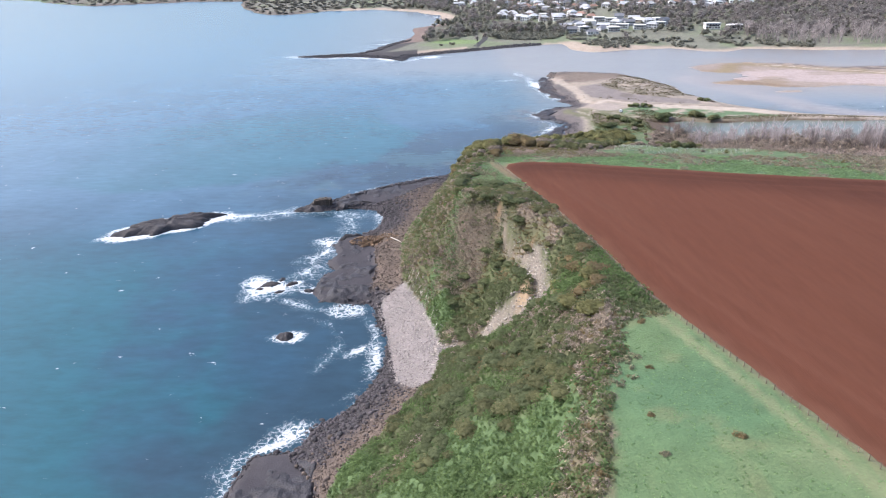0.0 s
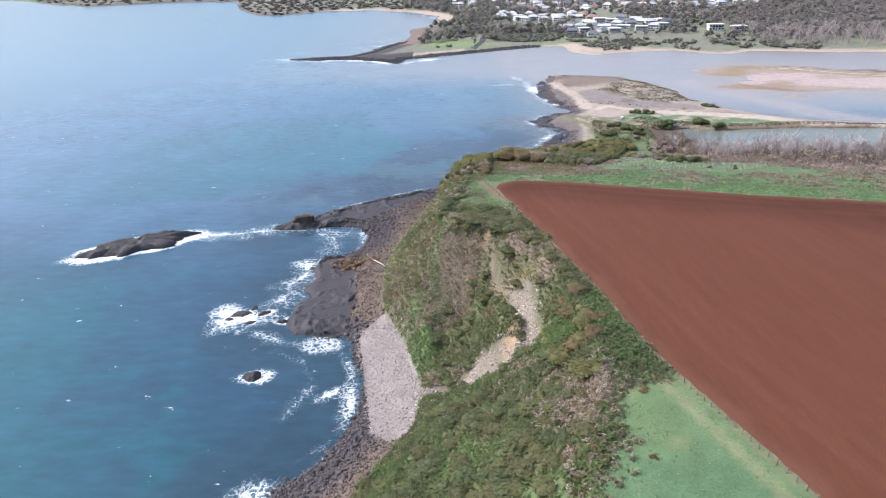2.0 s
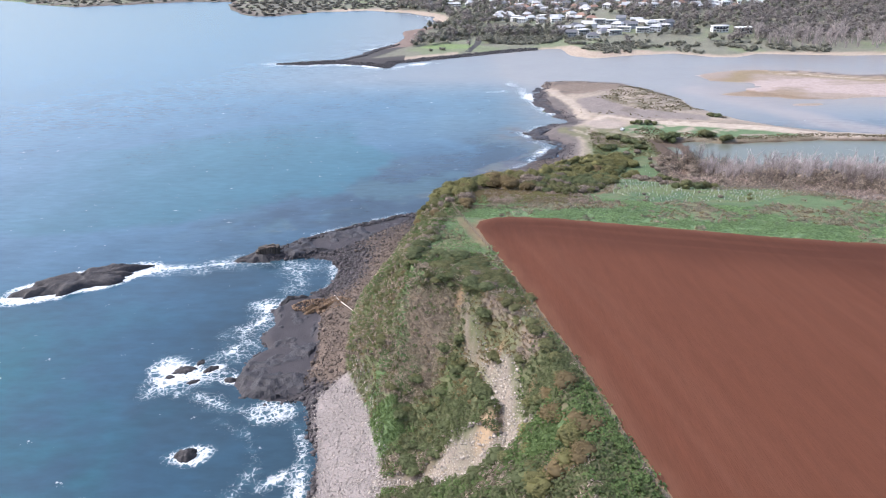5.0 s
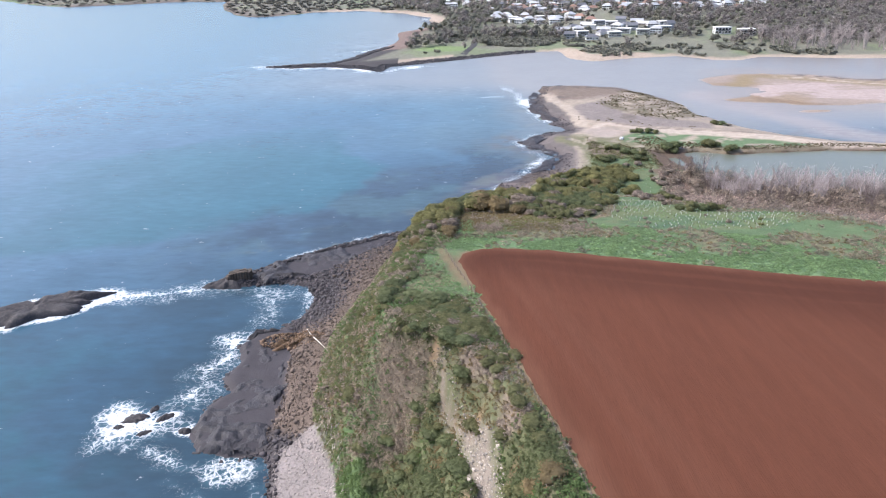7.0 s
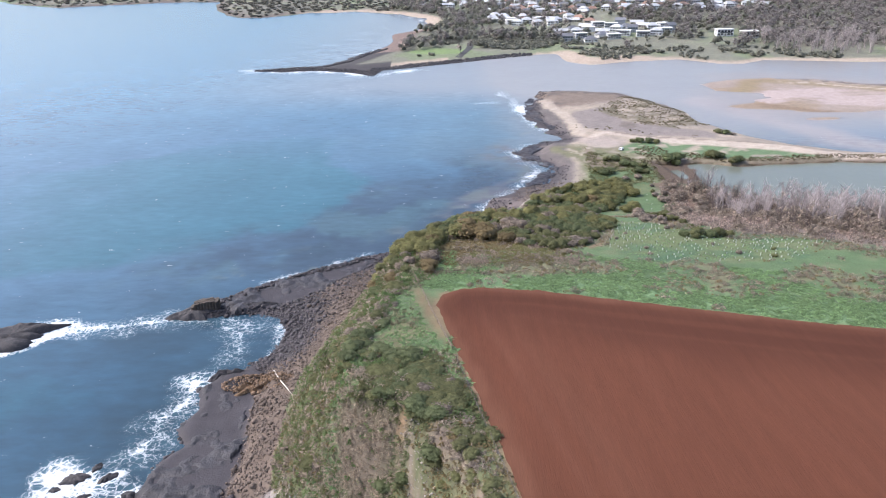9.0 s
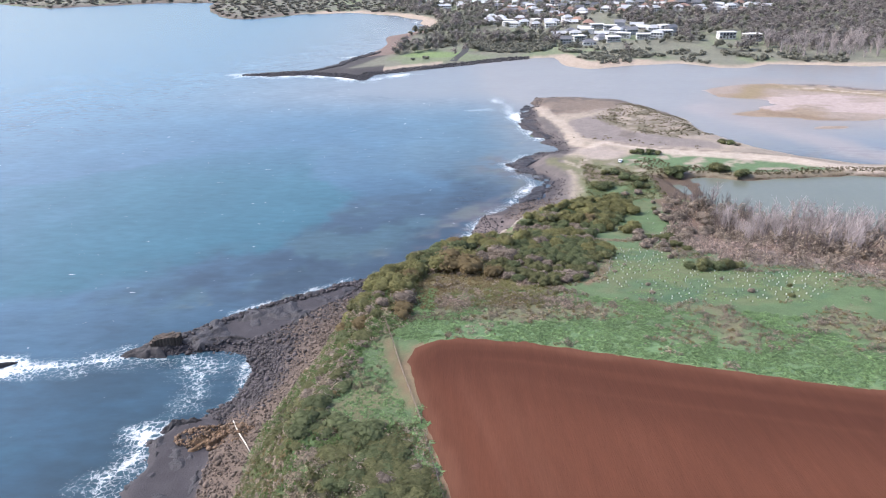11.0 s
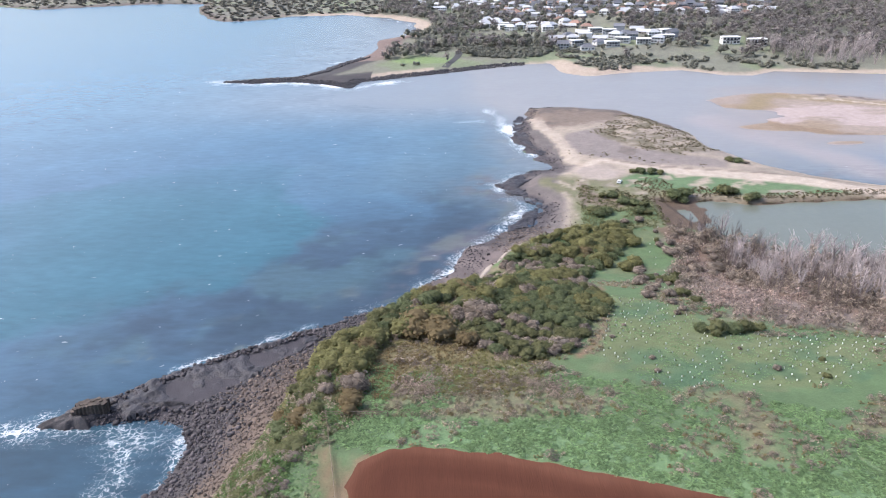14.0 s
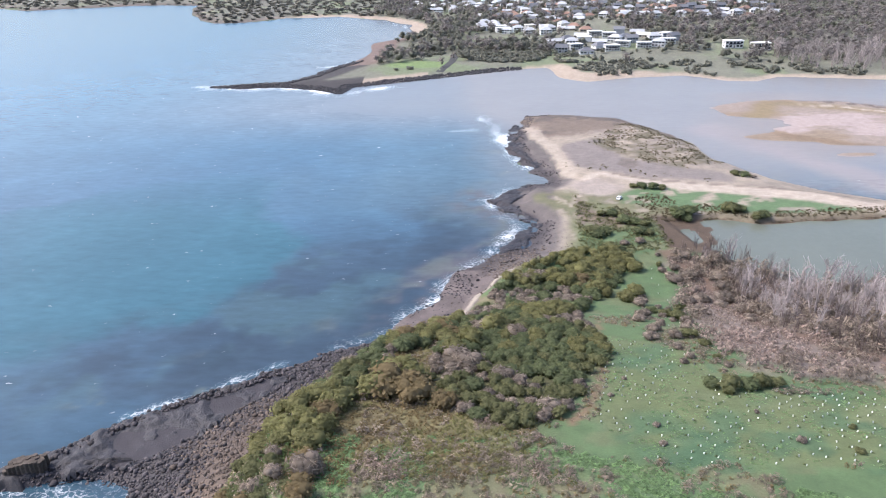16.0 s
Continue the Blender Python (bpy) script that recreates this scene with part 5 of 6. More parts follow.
for k, (mat, name, label, lo, hi) in enumerate([
        ("herb", "green_herbage", "fresh green herbage matting the cliff slope", 0.8, 1.35),
        ("twig", "leafless_scrub", "grey-brown leafless scrub on the cliff", 0.7, 1.2),
        ("olive", "olive_scrub", "olive-green coastal scrub on the cliff", 0.8, 1.4),
        ("deep", "dark_scrub", "dark green coastal scrub on the cliff", 0.8, 1.5),
        ("rust", "russet_scrub", "russet dying growth on the cliff", 0.7, 1.2),
        ("dry_stem", "dry_grass", "dead stems and straw-coloured grass on the bare cliff", 0.7, 1.2)]):
    on = np.nonzero(kind == k)[0]
    size = rng.uniform(lo, hi, len(on)) * (1 + 0.35 * n2[on])
    v, f = strewn(rng, brush if mat == "twig" else sward, x[on], y[on], size * (0.6 if mat == "twig" else 1), 0.1, rng.uniform(0.7, 1.3, len(on)))
    thing(name, raw(name, v, f, M[mat]), label, "scrub", kind="stuff")


# dead stems hanging all over the bare wall
x, y = scatter(rng, (-4, 22, 184, 203), 14000, lambda x, y: smooth(1.1, 0.85, np.hypot((x - 9) / 12, (y - 193) / 8) + 0.2 * noise2(x, y, 4, 137)) * cliff_share(x, y))
keep = spaced(x, y, 0.36)[:2600]
v, f = strewn(rng, sward, x[keep], y[keep], rng.uniform(0.5, 0.9, len(keep)), 0.1, rng.uniform(0.8, 1.4, len(keep)))
thing("dead_stems", raw("dead_stems", v, f, M["dry_stem"]), "beige dead stems matting the bare wall of the cliff", "scrub", kind="stuff")


# ---- shrubs and small trees that stand out ----
def shrub_kind(name, seed, wide, high, mat, label, category, count=420, size=0.26, group="", slim=0.8, lift=0.25, lobes=8):
    ob = base(name, 0, 0, -200, 0, label, category, group)
    part("trunk", raw("trunk", *stems(seed, wide, high), M["bark"]), M["bark"], ob)
    part("crown", raw("crown", *bush(seed, wide, high, lobes, count, size, 0.8, slim, lift * high * 0.4), M[mat]), M[mat], ob)
    return ob


TREES = {
    "lime": [shrub_kind("coastal_tree", 200 + k, 5.5, 4.2, "lime", "rounded yellow-green coastal tree on the headland", "tree", 360, 0.33, "trees of the headland") for k in range(3)],
    "rust": [shrub_kind("coastal_tree", 210 + k, 5.5, 4.0, "rust", "rounded coastal tree with russet dry foliage", "tree", 340, 0.33, "trees of the headland") for k in range(2)],
    "deep": [shrub_kind("dark_shrub", 220 + k, 4.6, 3.2, "deep", "dense dark green coastal shrub on the headland", "shrub", 290, 0.32, "dark shrubs of the headland") for k in range(3)],
    "olive": [shrub_kind("olive_shrub", 230 + k, 4.4, 3.0, "olive", "olive-green coastal shrub on the headland", "shrub", 280, 0.31, "olive shrubs of the headland") for k in range(3)],
    "twig": [shrub_kind("leafless_shrub", 240 + k, 3.6, 2.4, "twig", "grey leafless shrub with fine twigs", "shrub", 260, 0.36, "leafless shrubs", 0.16) for k in range(3)],
}


def plant(kind, px, py, size, rng, flat=1.0):
    ob = copy_thing(rng.choice(TREES[kind]), pose(0, 0, 0))
    s = size * rng.uniform(0.85, 1.15)
    ob.matrix_basis = pose(px, py, ground_at(px, py) - 0.1 - 0.35 * s * (flat < 0.75), 0, 0, rng.uniform(0, 360)) @ Matrix.Diagonal((s, s, s * flat * rng.uniform(0.85, 1.1), 1))
    return ob


rng = np.random.default_rng(31)
# cliff brow and slope near the start
for kind, box, count, size in (("lime", (26, 33, 118, 146), 7, 0.75), ("rust", (27, 34, 118, 150), 6, 0.62), ("olive", (-12, 27, 90, 150), 46, 0.7), ("deep", (-6, 26, 92, 150), 46, 0.78), ("twig", (10, 32, 85, 140), 10, 0.5),
                               ("olive", (2, 16, 88, 104), 10, 0.8), ("deep", (2, 24, 166, 190), 26, 0.66), ("olive", (0, 24, 166, 192), 12, 0.5), ("olive", (22, 33, 150, 200), 22, 0.62), ("twig", (20, 32, 150, 200), 16, 0.6),
                               ("olive", (-6, 12, 198, 232), 18, 0.7), ("deep", (2, 18, 204, 222), 16, 0.75), ("twig", (0, 14, 222, 250), 22, 0.6), ("olive", (2, 14, 225, 250), 14, 0.6)):
    x, y = scatter(rng, box, 900, lambda x, y: cliff_share(x, y) * 1.0)
    for k in spaced(x, y, 2.0)[:count]:
        plant(kind, x[k], y[k], size * rng.uniform(0.7, 1.35), rng, 0.66)
for px, py in rng.uniform((9, 187), (26, 205), (160, 2)):
    if within(np.array([px]), np.array([py]), BROW_SCRUB)[0] > 0.6:
        plant(("olive", "olive", "deep", "olive")[rng.integers(0, 4)], px, py, rng.uniform(0.4, 0.75), rng, 0.55)
# trees along the north shore
def shore_wood(x, y):
    top, toe = within(x, y, TOP), within(x, y, TOE)
    return ((toe > 1.0 + 2.5 * smooth(285, 310, y)) & (top < 7 + 14 * smooth(300, 350, y)) & (y > 248) & (y < 412) & (within(x, y, FIELD) < -6)) * 1.0


x, y = scatter(rng, (5, 110, 248, 412), 9000, shore_wood)
keep = spaced(x, y, 2.7)
for k in keep:
    blend = fractal(x[k:k + 1], y[k:k + 1], 22, 95)[0] + rng.uniform(-0.25, 0.25)
    brow = within(x[k:k + 1], y[k:k + 1], TOP)[0]
    kind = "lime" if blend > 0.1 - 0.15 * (y[k] > 325) and y[k] > 262 else "rust" if (blend > 0.02 and y[k] > 262) else "twig" if blend < -0.42 else ("deep", "olive", "twig", "olive", "rust", "deep")[k % 6] if y[k] < 275 else "deep" if blend < -0.1 else "olive"
    plant(kind, x[k], y[k], 0.66 if y[k] < 262 else 0.72 if brow < 4 else 0.85, rng)
x, y = scatter(rng, (36, 84, 266, 348), 5000, lambda x, y: (within(x, y, COPSE) > 0.5) * 1.0)
for k in spaced(x, y, 2.6):
    blend = fractal(x[k:k + 1], y[k:k + 1], 14, 96)[0] + rng.uniform(-0.2, 0.2)
    plant("twig" if blend > 0.3 else "lime" if blend < -0.45 else "olive" if blend > -0.05 else "deep", x[k], y[k], 0.72, rng)
for kind, px, py, s in (("rust", 32, 284, 1.5), ("rust", 35, 281, 1.3), ("lime", 33, 288, 1.5), ("lime", 29, 283, 1.3), ("rust", 42, 277.5, 0.85), ("lime", 48, 312, 1.2), ("lime", 44, 305, 1.2), ("lime", 54, 322, 1.2),
                        ("twig", 47.6, 298, 1.7), ("twig", 44, 300, 1.5), ("twig", 54.3, 290, 1.4), ("twig", 60, 319, 1.4), ("twig", 61, 276, 1.2), ("twig", 20.4, 255.8, 1.3), ("lime", 84, 380, 1.3), ("lime", 90, 388, 1.3), ("lime", 92, 374, 1.2), ("rust", 88, 380, 1.1),
                        ("deep", 103, 424, 1.3), ("deep", 107, 427, 1.2), ("olive", 101, 428, 1.1), ("deep", 117, 439, 1.3), ("deep", 122, 437, 1.2), ("olive", 125, 435, 1.0), ("deep", 121, 427, 1.0), ("olive", 124, 425, 0.9), ("olive", 110, 447, 1.1), ("deep", 114, 447, 1.1),
                        ("olive", 117, 446, 0.8), ("deep", 142, 447, 1.4), ("deep", 147, 448, 1.5), ("deep", 145, 444, 1.2), ("olive", 166, 451, 1.4), ("deep", 170, 450, 1.3), ("olive", 174, 442, 1.2), ("deep", 177, 443, 1.0), ("olive", 132, 483, 0.9), ("deep", 136, 482, 1.0),
                        ("deep", 141, 481, 1.0), ("olive", 145, 480, 0.9), ("olive", 187, 500, 1.2), ("deep", 191, 498, 1.1), ("twig", 195, 497, 1.0), ("twig", 112, 416, 1.0), ("twig", 118, 418, 1.0), ("olive", 106, 412, 1.1), ("twig", 73, 386, 1.3), ("twig", 77, 388, 1.3), ("twig", 70, 383, 1.2),
                        ("twig", 103, 360, 1.0), ("twig", 99, 345, 1.1), ("olive", 108, 340, 1.0), ("twig", 96, 325, 1.0), ("twig", 93, 318, 0.9), ("olive", 99, 286, 0.9), ("deep", 103, 287, 0.9), ("olive", 106, 288, 0.9), ("deep", 96, 288, 0.8), ("olive", 110, 289, 0.8),
                        ("olive", 107, 348, 0.9), ("deep", 104, 352, 0.8), ("twig", 96, 338, 1.0), ("lime", 104, 372, 1.1), ("lime", 100, 366, 1.1), ("lime", 104, 396, 1.0), ("olive", 97, 390, 1.2)):
    plant(kind, px, py, s, rng, 0.8 if py > 420 else 1.0)
# shrubs among the thicket and along the green strip before it
x, y = scatter(rng, (104, 190, 290, 405), 1500, lambda x, y: smooth(-3, 4, within(x, y, THICKET)) * smooth(-60, -20, within(x, y, POND) + 0 * x))
for k in spaced(x, y, 4.2)[:70]:
    plant("twig", x[k], y[k], rng.uniform(0.8, 1.5), rng, 0.9)
x, y = scatter(rng, (92, 124, 296, 408), 1200, lambda x, y: (np.abs(gap(x, y, [(100, 300), (104, 325), (110, 360), (118, 405)])) < 7) * smooth(-0.1, 0.25, fractal(x, y, 12, 128)) * (within(x, y, THICKET) < 1))
for k in spaced(x, y, 3.6)[:26]:
    plant(("twig", "twig", "twig", "olive")[k % 4], x[k], y[k], rng.uniform(0.45, 0.8), rng)
x, y = scatter(rng, (70, 130, 250, 300), 700, lambda x, y: (within(x, y, PLANTED) > 0) * smooth(0.0, 0.3, fractal(x, y, 14, 129)))
for k in spaced(x, y, 5.0)[:8]:
    plant(("twig", "olive", "twig")[k % 3], x[k], y[k], rng.uniform(0.22, 0.4), rng)
for some in TREES.values():
    for ob in some:
        for o in (*ob.children_recursive, ob):
            bpy.data.objects.remove(o)

# ---- growth of the north slope ----
rng = np.random.default_rng(41)
slope_box = (18, 230, 195, 345)


def open_slope(x, y):
    return (within(x, y, TOP) > 5) & (within(x, y, FIELD) < -0.3) & (within(x, y, COPSE) < 0.5) & (within(x, y, PLANTED) < 1.0) & (within(x, y, THICKET) < 0)


x, y = scatter(rng, slope_box, 60000, lambda x, y: open_slope(x, y) * 1.0)
n = fractal(x, y, 9, 97) + 0.5 * fractal(x, y, 18, 41) + rng.uniform(-0.12, 0.12, len(x))
edge = -within(x, y, FIELD)
brown = (x > 27) & (n > 0.02 - 0.42 * smooth(10, 16, edge) * smooth(40, 28, edge)) & (edge > 8) | (n > 0.42) & (x > 27)
on = brown & (rng.uniform(0, 1, len(x)) < 0.34)
size = rng.lognormal(-0.65, 0.35, on.sum())
pale = rng.uniform(0, 1, on.sum()) < 0.62
for mask, name, mat, label in ((pale, "pale_scrub", "dry_stem", "beige dead growth in drifts over the slope"), (~pale, "brown_scrub", "twig", "low brown leafless scrub in drifts over the slope")):
    v, f = strewn(rng, sward if mat == "dry_stem" else fuzz, x[on][mask], y[on][mask], size[mask] * (1.4 if mat == "dry_stem" else 1), 0.1, rng.uniform(0.6, 0.9, mask.sum()))
    thing(name, raw(name, v, f, M[mat]), label, "scrub", kind="stuff")
on = brown & (rng.uniform(0, 1, len(x)) < 0.09)
v, f = strewn(rng, sward, x[on], y[on], rng.uniform(0.5, 1.0, on.sum()), 0.1)
thing("russet_bracken", raw("russet_bracken", v, f, M["rust"]), "russet bracken among the scrub on the slope", "bracken", kind="stuff")
on = ~brown & (edge < 30) & (gap(x, y, [(20.3, 225), (15.6, 246.5)]) > 1.6) & ((x > 24) | (y > 237)) & (x > 17.5) & (rng.uniform(0, 1, len(x)) < 0.95)
v, f = strewn(rng, blade, x[on], y[on], rng.uniform(0.8, 2.0, on.sum()), 0.05, rng.uniform(0.15, 0.45, on.sum()))
thing("green_crop", raw("green_crop", v, f, M["crop"]), "lush rank green leaves beside the ploughed field", "crop", kind="stuff")
# russet and olive growth between the shore trees and the copse
x, y = scatter(rng, (16, 62, 247, 312), 16000, lambda x, y: (within(x, y, TOP) > 3) * (within(x, y, COPSE) < 1) * (-within(x, y, FIELD) > 18 + 4 * noise2(x, y, 7, 121)) * smooth(64, 40, x + 6 * noise2(x, y, 9, 122)) * 1.0)
keep = spaced(x, y, 0.95)
x, y = x[keep], y[keep]
n = fractal(x, y, 15, 123) + rng.uniform(-0.12, 0.12, len(x))
for mask, protos_k, name, mat, label, lo, hi in ((n > 0.0, sward, "russet_growth", "rust", "russet bracken between the shore trees and the copse", 0.7, 1.3), ((n <= 0.0) & (n > -0.3), sward, "olive_growth", "lime", "low olive scrub between the shore trees and the copse", 0.7, 1.3), (n <= -0.3, fuzz, "grey_growth", "reed", "brown leafless scrub above the green slope", 0.4, 0.8)):
    v, f = strewn(rng, protos_k, x[mask], y[mask], rng.uniform(lo, hi, mask.sum()), 0.1)
    thing(name, raw(name, v, f, M[mat]), label, "scrub", kind="stuff")
# straw-coloured tussocks
x, y = scatter(rng, (5, 60, 62, 262), 9000, lambda x, y: (np.abs(within(x, y, TOP) - 2) < 3.5 + 5 * (y > 204) * (y < 246)) * smooth(0.0, 0.35, fractal(x, y, 9, 98)) * (smooth(112, 100, y) + smooth(204, 212, y)) * (within(x, y, FIELD) < -2))
keep = spaced(x, y, 0.9)[:420]
v, f = strewn(rng, tuft, x[keep], y[keep], rng.uniform(0.7, 1.5, len(keep)), 0.1)
thing("straw_tussocks", raw("straw_tussocks", v, f, M["straw"]), "pale straw-coloured tussocks along the cliff brow", "tussocks", kind="stuff")
x, y = scatter(rng, (20, 60, 246, 262), 6000, lambda x, y: (smooth(0.1, 0.4, fractal(x, y, 6, 99)) + (np.hypot((x - 38) / 8, (y - 254) / 4) < 1)) * open_slope(x, y))
keep = spaced(x, y, 1.0)[:230]
v, f = strewn(rng, tuft, x[keep], y[keep], rng.uniform(0.7, 1.3, len(keep)), 0.1)
thing("straw_tussocks", raw("straw_tussocks", v, f, M["straw"]), "pale straw-coloured tussocks above the green slope", "tussocks", kind="stuff")
# tufts in the paddock
x, y = scatter(rng, (15, 75, 55, 130), 9000, lambda x, y: (within(x, y, TOP) > 0) * (within(x, y, FIELD) < -1) * 0.5)
v, f = strewn(rng, blade, x, y, rng.uniform(0.12, 0.5, len(x)), 0.1, rng.uniform(0.4, 0.8, len(x)))
thing("paddock_grass", raw("paddock_grass", v, f, M["crop"]), "short tufts of green pasture in the paddock", "grass", kind="stuff")

x, y = scatter(rng, (8, 25, 204, 248), 2600, lambda x, y: (within(x, y, TOP) > 3) * (within(x, y, FIELD) < -2.6) * (gap(x, y, [(26, 205), (20.3, 225), (15.6, 246.5)]) > 1.4) * smooth(-0.5, 0.2, fractal(x, y, 6, 135)))
v, f = strewn(rng, blade, x, y, rng.uniform(0.3, 1.0, len(x)), 0.1, rng.uniform(0.3, 0.7, len(x)))
thing("brow_grass", raw("brow_grass", v, f, M["crop"]), "rough green grass between the cliff and the fence", "grass", kind="stuff")
x, y = scatter(rng, (66, 142, 254, 330), 12000, lambda x, y: (within(x, y, PLANTED) > -1) * smooth(-0.2, 0.3, fractal(x, y, 5, 48)) * 0.6)
v, f = strewn(rng, blade, x, y, rng.uniform(0.3, 0.9, len(x)), 0.1, rng.uniform(0.2, 0.5, len(x)))
thing("meadow_grass", raw("meadow_grass", v, f, M["crop"]), "rank green grass tufts between the tree guards", "grass", kind="stuff")

# scattered russet clumps in the paddock
x, y = scatter(rng, (18, 48, 66, 122), 700, lambda x, y: (within(x, y, TOP) > 0.5) * (within(x, y, FIELD) < -4) * smooth(46, 30, x))
for k in spaced(x, y, 7)[:9]:
    plant_size = rng.uniform(0.5, 1.1)
    v, f = strewn(rng, tuft, np.full(5, x[k]) + rng.normal(size=5) * 0.35, np.full(5, y[k]) + rng.normal(size=5) * 0.35, np.full(5, plant_size), 0.1)
    kind = "straw" if k % 2 else "rust"
    thing("grass_clump", raw("grass_clump", v, f, M[kind]), "pale straw-coloured grass clump in the paddock" if k % 2 else "russet dry clump of growth in the paddock", "grass clump", "clumps in the paddock")

# ---- the leafless thicket by the pond ----
rng = np.random.default_rng(51)
x, y = scatter(rng, (100, 330, 215, 438), 60000, lambda x, y: smooth(-2, 2, within(x, y, THICKET) + 2 * noise2(x, y, 6, 124)) * smooth(330, 160, x) * (1 - 0.8 * smooth(2.6, 0.8, np.abs(within(x, y, STEM_EDGE) + 1.5))))
keep = spaced(x, y, 1.3)[:4400]
x, y = x[keep], y[keep]
deep_in = within(x, y, STEM_EDGE)
n = fractal(x, y, 12, 125) + 0.5 * smooth(2, -4, deep_in) - 0.1 + rng.uniform(-0.25, 0.25, len(x))
for mask, name, mat, label in ((n > 0, "reed_bed", "reed", "beige dead reeds and brush above the pond"), (n <= 0, "thicket", "twig", "grey-brown leafless thicket around the pond")):
    v, f = strewn(rng, fuzz + sward if mat == "twig" else sward, x[mask], y[mask], rng.uniform(0.8, 1.9, mask.sum()) * (1 + 0.35 * smooth(2, 6, deep_in[mask])) * (0.95 + 0.6 * fractal(x[mask], y[mask], 18, 131)), 0.1, rng.uniform(0.9, 1.9, mask.sum()))
    thing(name, raw(name, v, f, M[mat]), label, "thicket", kind="stuff")
# a stand of thin bare stems over the thicket
def stand(seed):
    rng_s = np.random.default_rng(seed)
    out = []
    for k in range(9):
        a, r, h = rng_s.uniform(0, 2 * math.pi), rng_s.uniform(0.1, 0.9), rng_s.uniform(2.6, 5.5)
        p = np.array([r * math.cos(a), r * math.sin(a), 0])
        lean = rng_s.normal(size=3) * 0.35
        top_end = p * 1.5 + np.array([lean[0], lean[1], h])
        out.append(tube([p, (p + top_end) / 2 + rng_s.normal(size=3) * 0.1, top_end], [0.055, 0.045, 0.02], 3))
        for j in range(3):
            e = p + (top_end - p) * rng_s.uniform(0.5, 0.95)
            out.append(tube([e, e + np.array([rng_s.normal() * 0.5, rng_s.normal() * 0.5, rng_s.uniform(0.5, 1.3)])], [0.03, 0.012], 3))
    return joined(out)


stems_k = [stand(500 + k) for k in range(4)]
x, y = scatter(rng, (118, 330, 250, 436), 30000, lambda x, y: smooth(-1, 5, within(x, y, STEM_EDGE)) * (within(x, y, POND) < 3) * smooth(330, 200, x) * smooth(-0.45, 0.15, fractal(x, y, 13, 127)))
keep = spaced(x, y, 2.6)[:420]
v, f = strewn(rng, stems_k, x[keep], y[keep], (0.5 + 1.1 * rng.uniform(0, 1, len(keep)) ** 1.4) * (0.9 + 0.35 * smooth(128, 150, x[keep])), 0.05)
thing("bare_stems", raw("bare_stems", v, f, M["stem"]), "stand of thin grey leafless stems by the pond", "thicket", kind="stuff")
DEAD = []
for k in range(5):
    ob = base("bare_tree", 0, 0, -200, 0, "bleached leafless tree standing at the edge of the pond", "tree", "bare trees by the pond")
    for j in range(3):
        trunk, limbs = bare(300 + 7 * k + j, 8.0 - 1.1 * j, 0.22, 6, 3)
        away = np.array([math.cos(2.1 * j + k), math.sin(2.1 * j + k), 0]) * 0.35
        for name, (v, f) in (("trunk", trunk), ("branching", limbs)):
            v = v + away + v[:, 2:3] * away * 0.35
            part(name, raw(name, v, f, M["dead"]), M["dead"], ob)
    DEAD.append(ob)
x, y = scatter(rng, (126, 300, 280, 432), 16000, lambda x, y: smooth(0, 5, within(x, y, STEM_EDGE)) * (within(x, y, POND) < 1) * (y < 400) * smooth(330, 180, x) * smooth(-0.2, 0.2, fractal(x, y, 10, 126)))
keep = spaced(x, y, 3.6)[:150]
for k in keep:
    ob = copy_thing(DEAD[rng.integers(0, 5)], pose(0, 0, 0))
    s = rng.uniform(0.75, 1.4) * (0.9 + 0.4 * float(smooth(130, 155, x[k])))
    ob.matrix_basis = pose(x[k], y[k], ground_at(x[k], y[k]), rng.normal() * 4, rng.normal() * 4, rng.uniform(0, 360)) @ Matrix.Diagonal((s, s, s, 1))
# far gum trees share these shapes, below

# ---- the young planting ----
rng = np.random.default_rng(61)
guard = base("tree_guard", 0, 0, -200, 0, "white plastic tree guard beside a dark green seedling", "tree guard", "tree guards of the planting")
bm = bmesh.new()
bmesh.ops.create_cone(bm, cap_ends=False, segments=3, radius1=0.13, radius2=0.13, depth=0.38)
bmesh.ops.translate(bm, vec=(0, 0, 0.19), verts=bm.verts)
bmesh.ops.solidify(bm, geom=bm.faces[:], thickness=0.02)
part("sleeve", bm, M["guard"], guard)
sprout = bush(480, 0.55, 0.3, 2, 10, 0.16, 0, 0.5)
part("seedling", raw("seedling", sprout[0] + np.array([-0.32, 0, 0.03]), sprout[1], M["deep"]), M["deep"], guard)
x, y = scatter(rng, (66, 142, 254, 330), 5000, lambda x, y: (within(x, y, PLANTED) > 0) * (0.55 + 0.45 * fractal(x, y, 12, 101)))
keep = list(spaced(x, y, 1.9)[:285])
x2, y2 = scatter(rng, (92, 132, 310, 425), 500, lambda x, y: (np.abs(gap(x, y, [(97, 312), (106, 340), (112, 372), (124, 412)])) < 3) * 1.0)
for px, py in [(x[k], y[k]) for k in keep] + [(x2[k], y2[k]) for k in spaced(x2, y2, 4.5)]:
    ob = copy_thing(guard, pose(px, py, ground_at(px, py) - 0.02, rng.normal() * 4, rng.normal() * 4, rng.uniform(0, 360)))
for o in (*guard.children_recursive, guard):
    bpy.data.objects.remove(o)

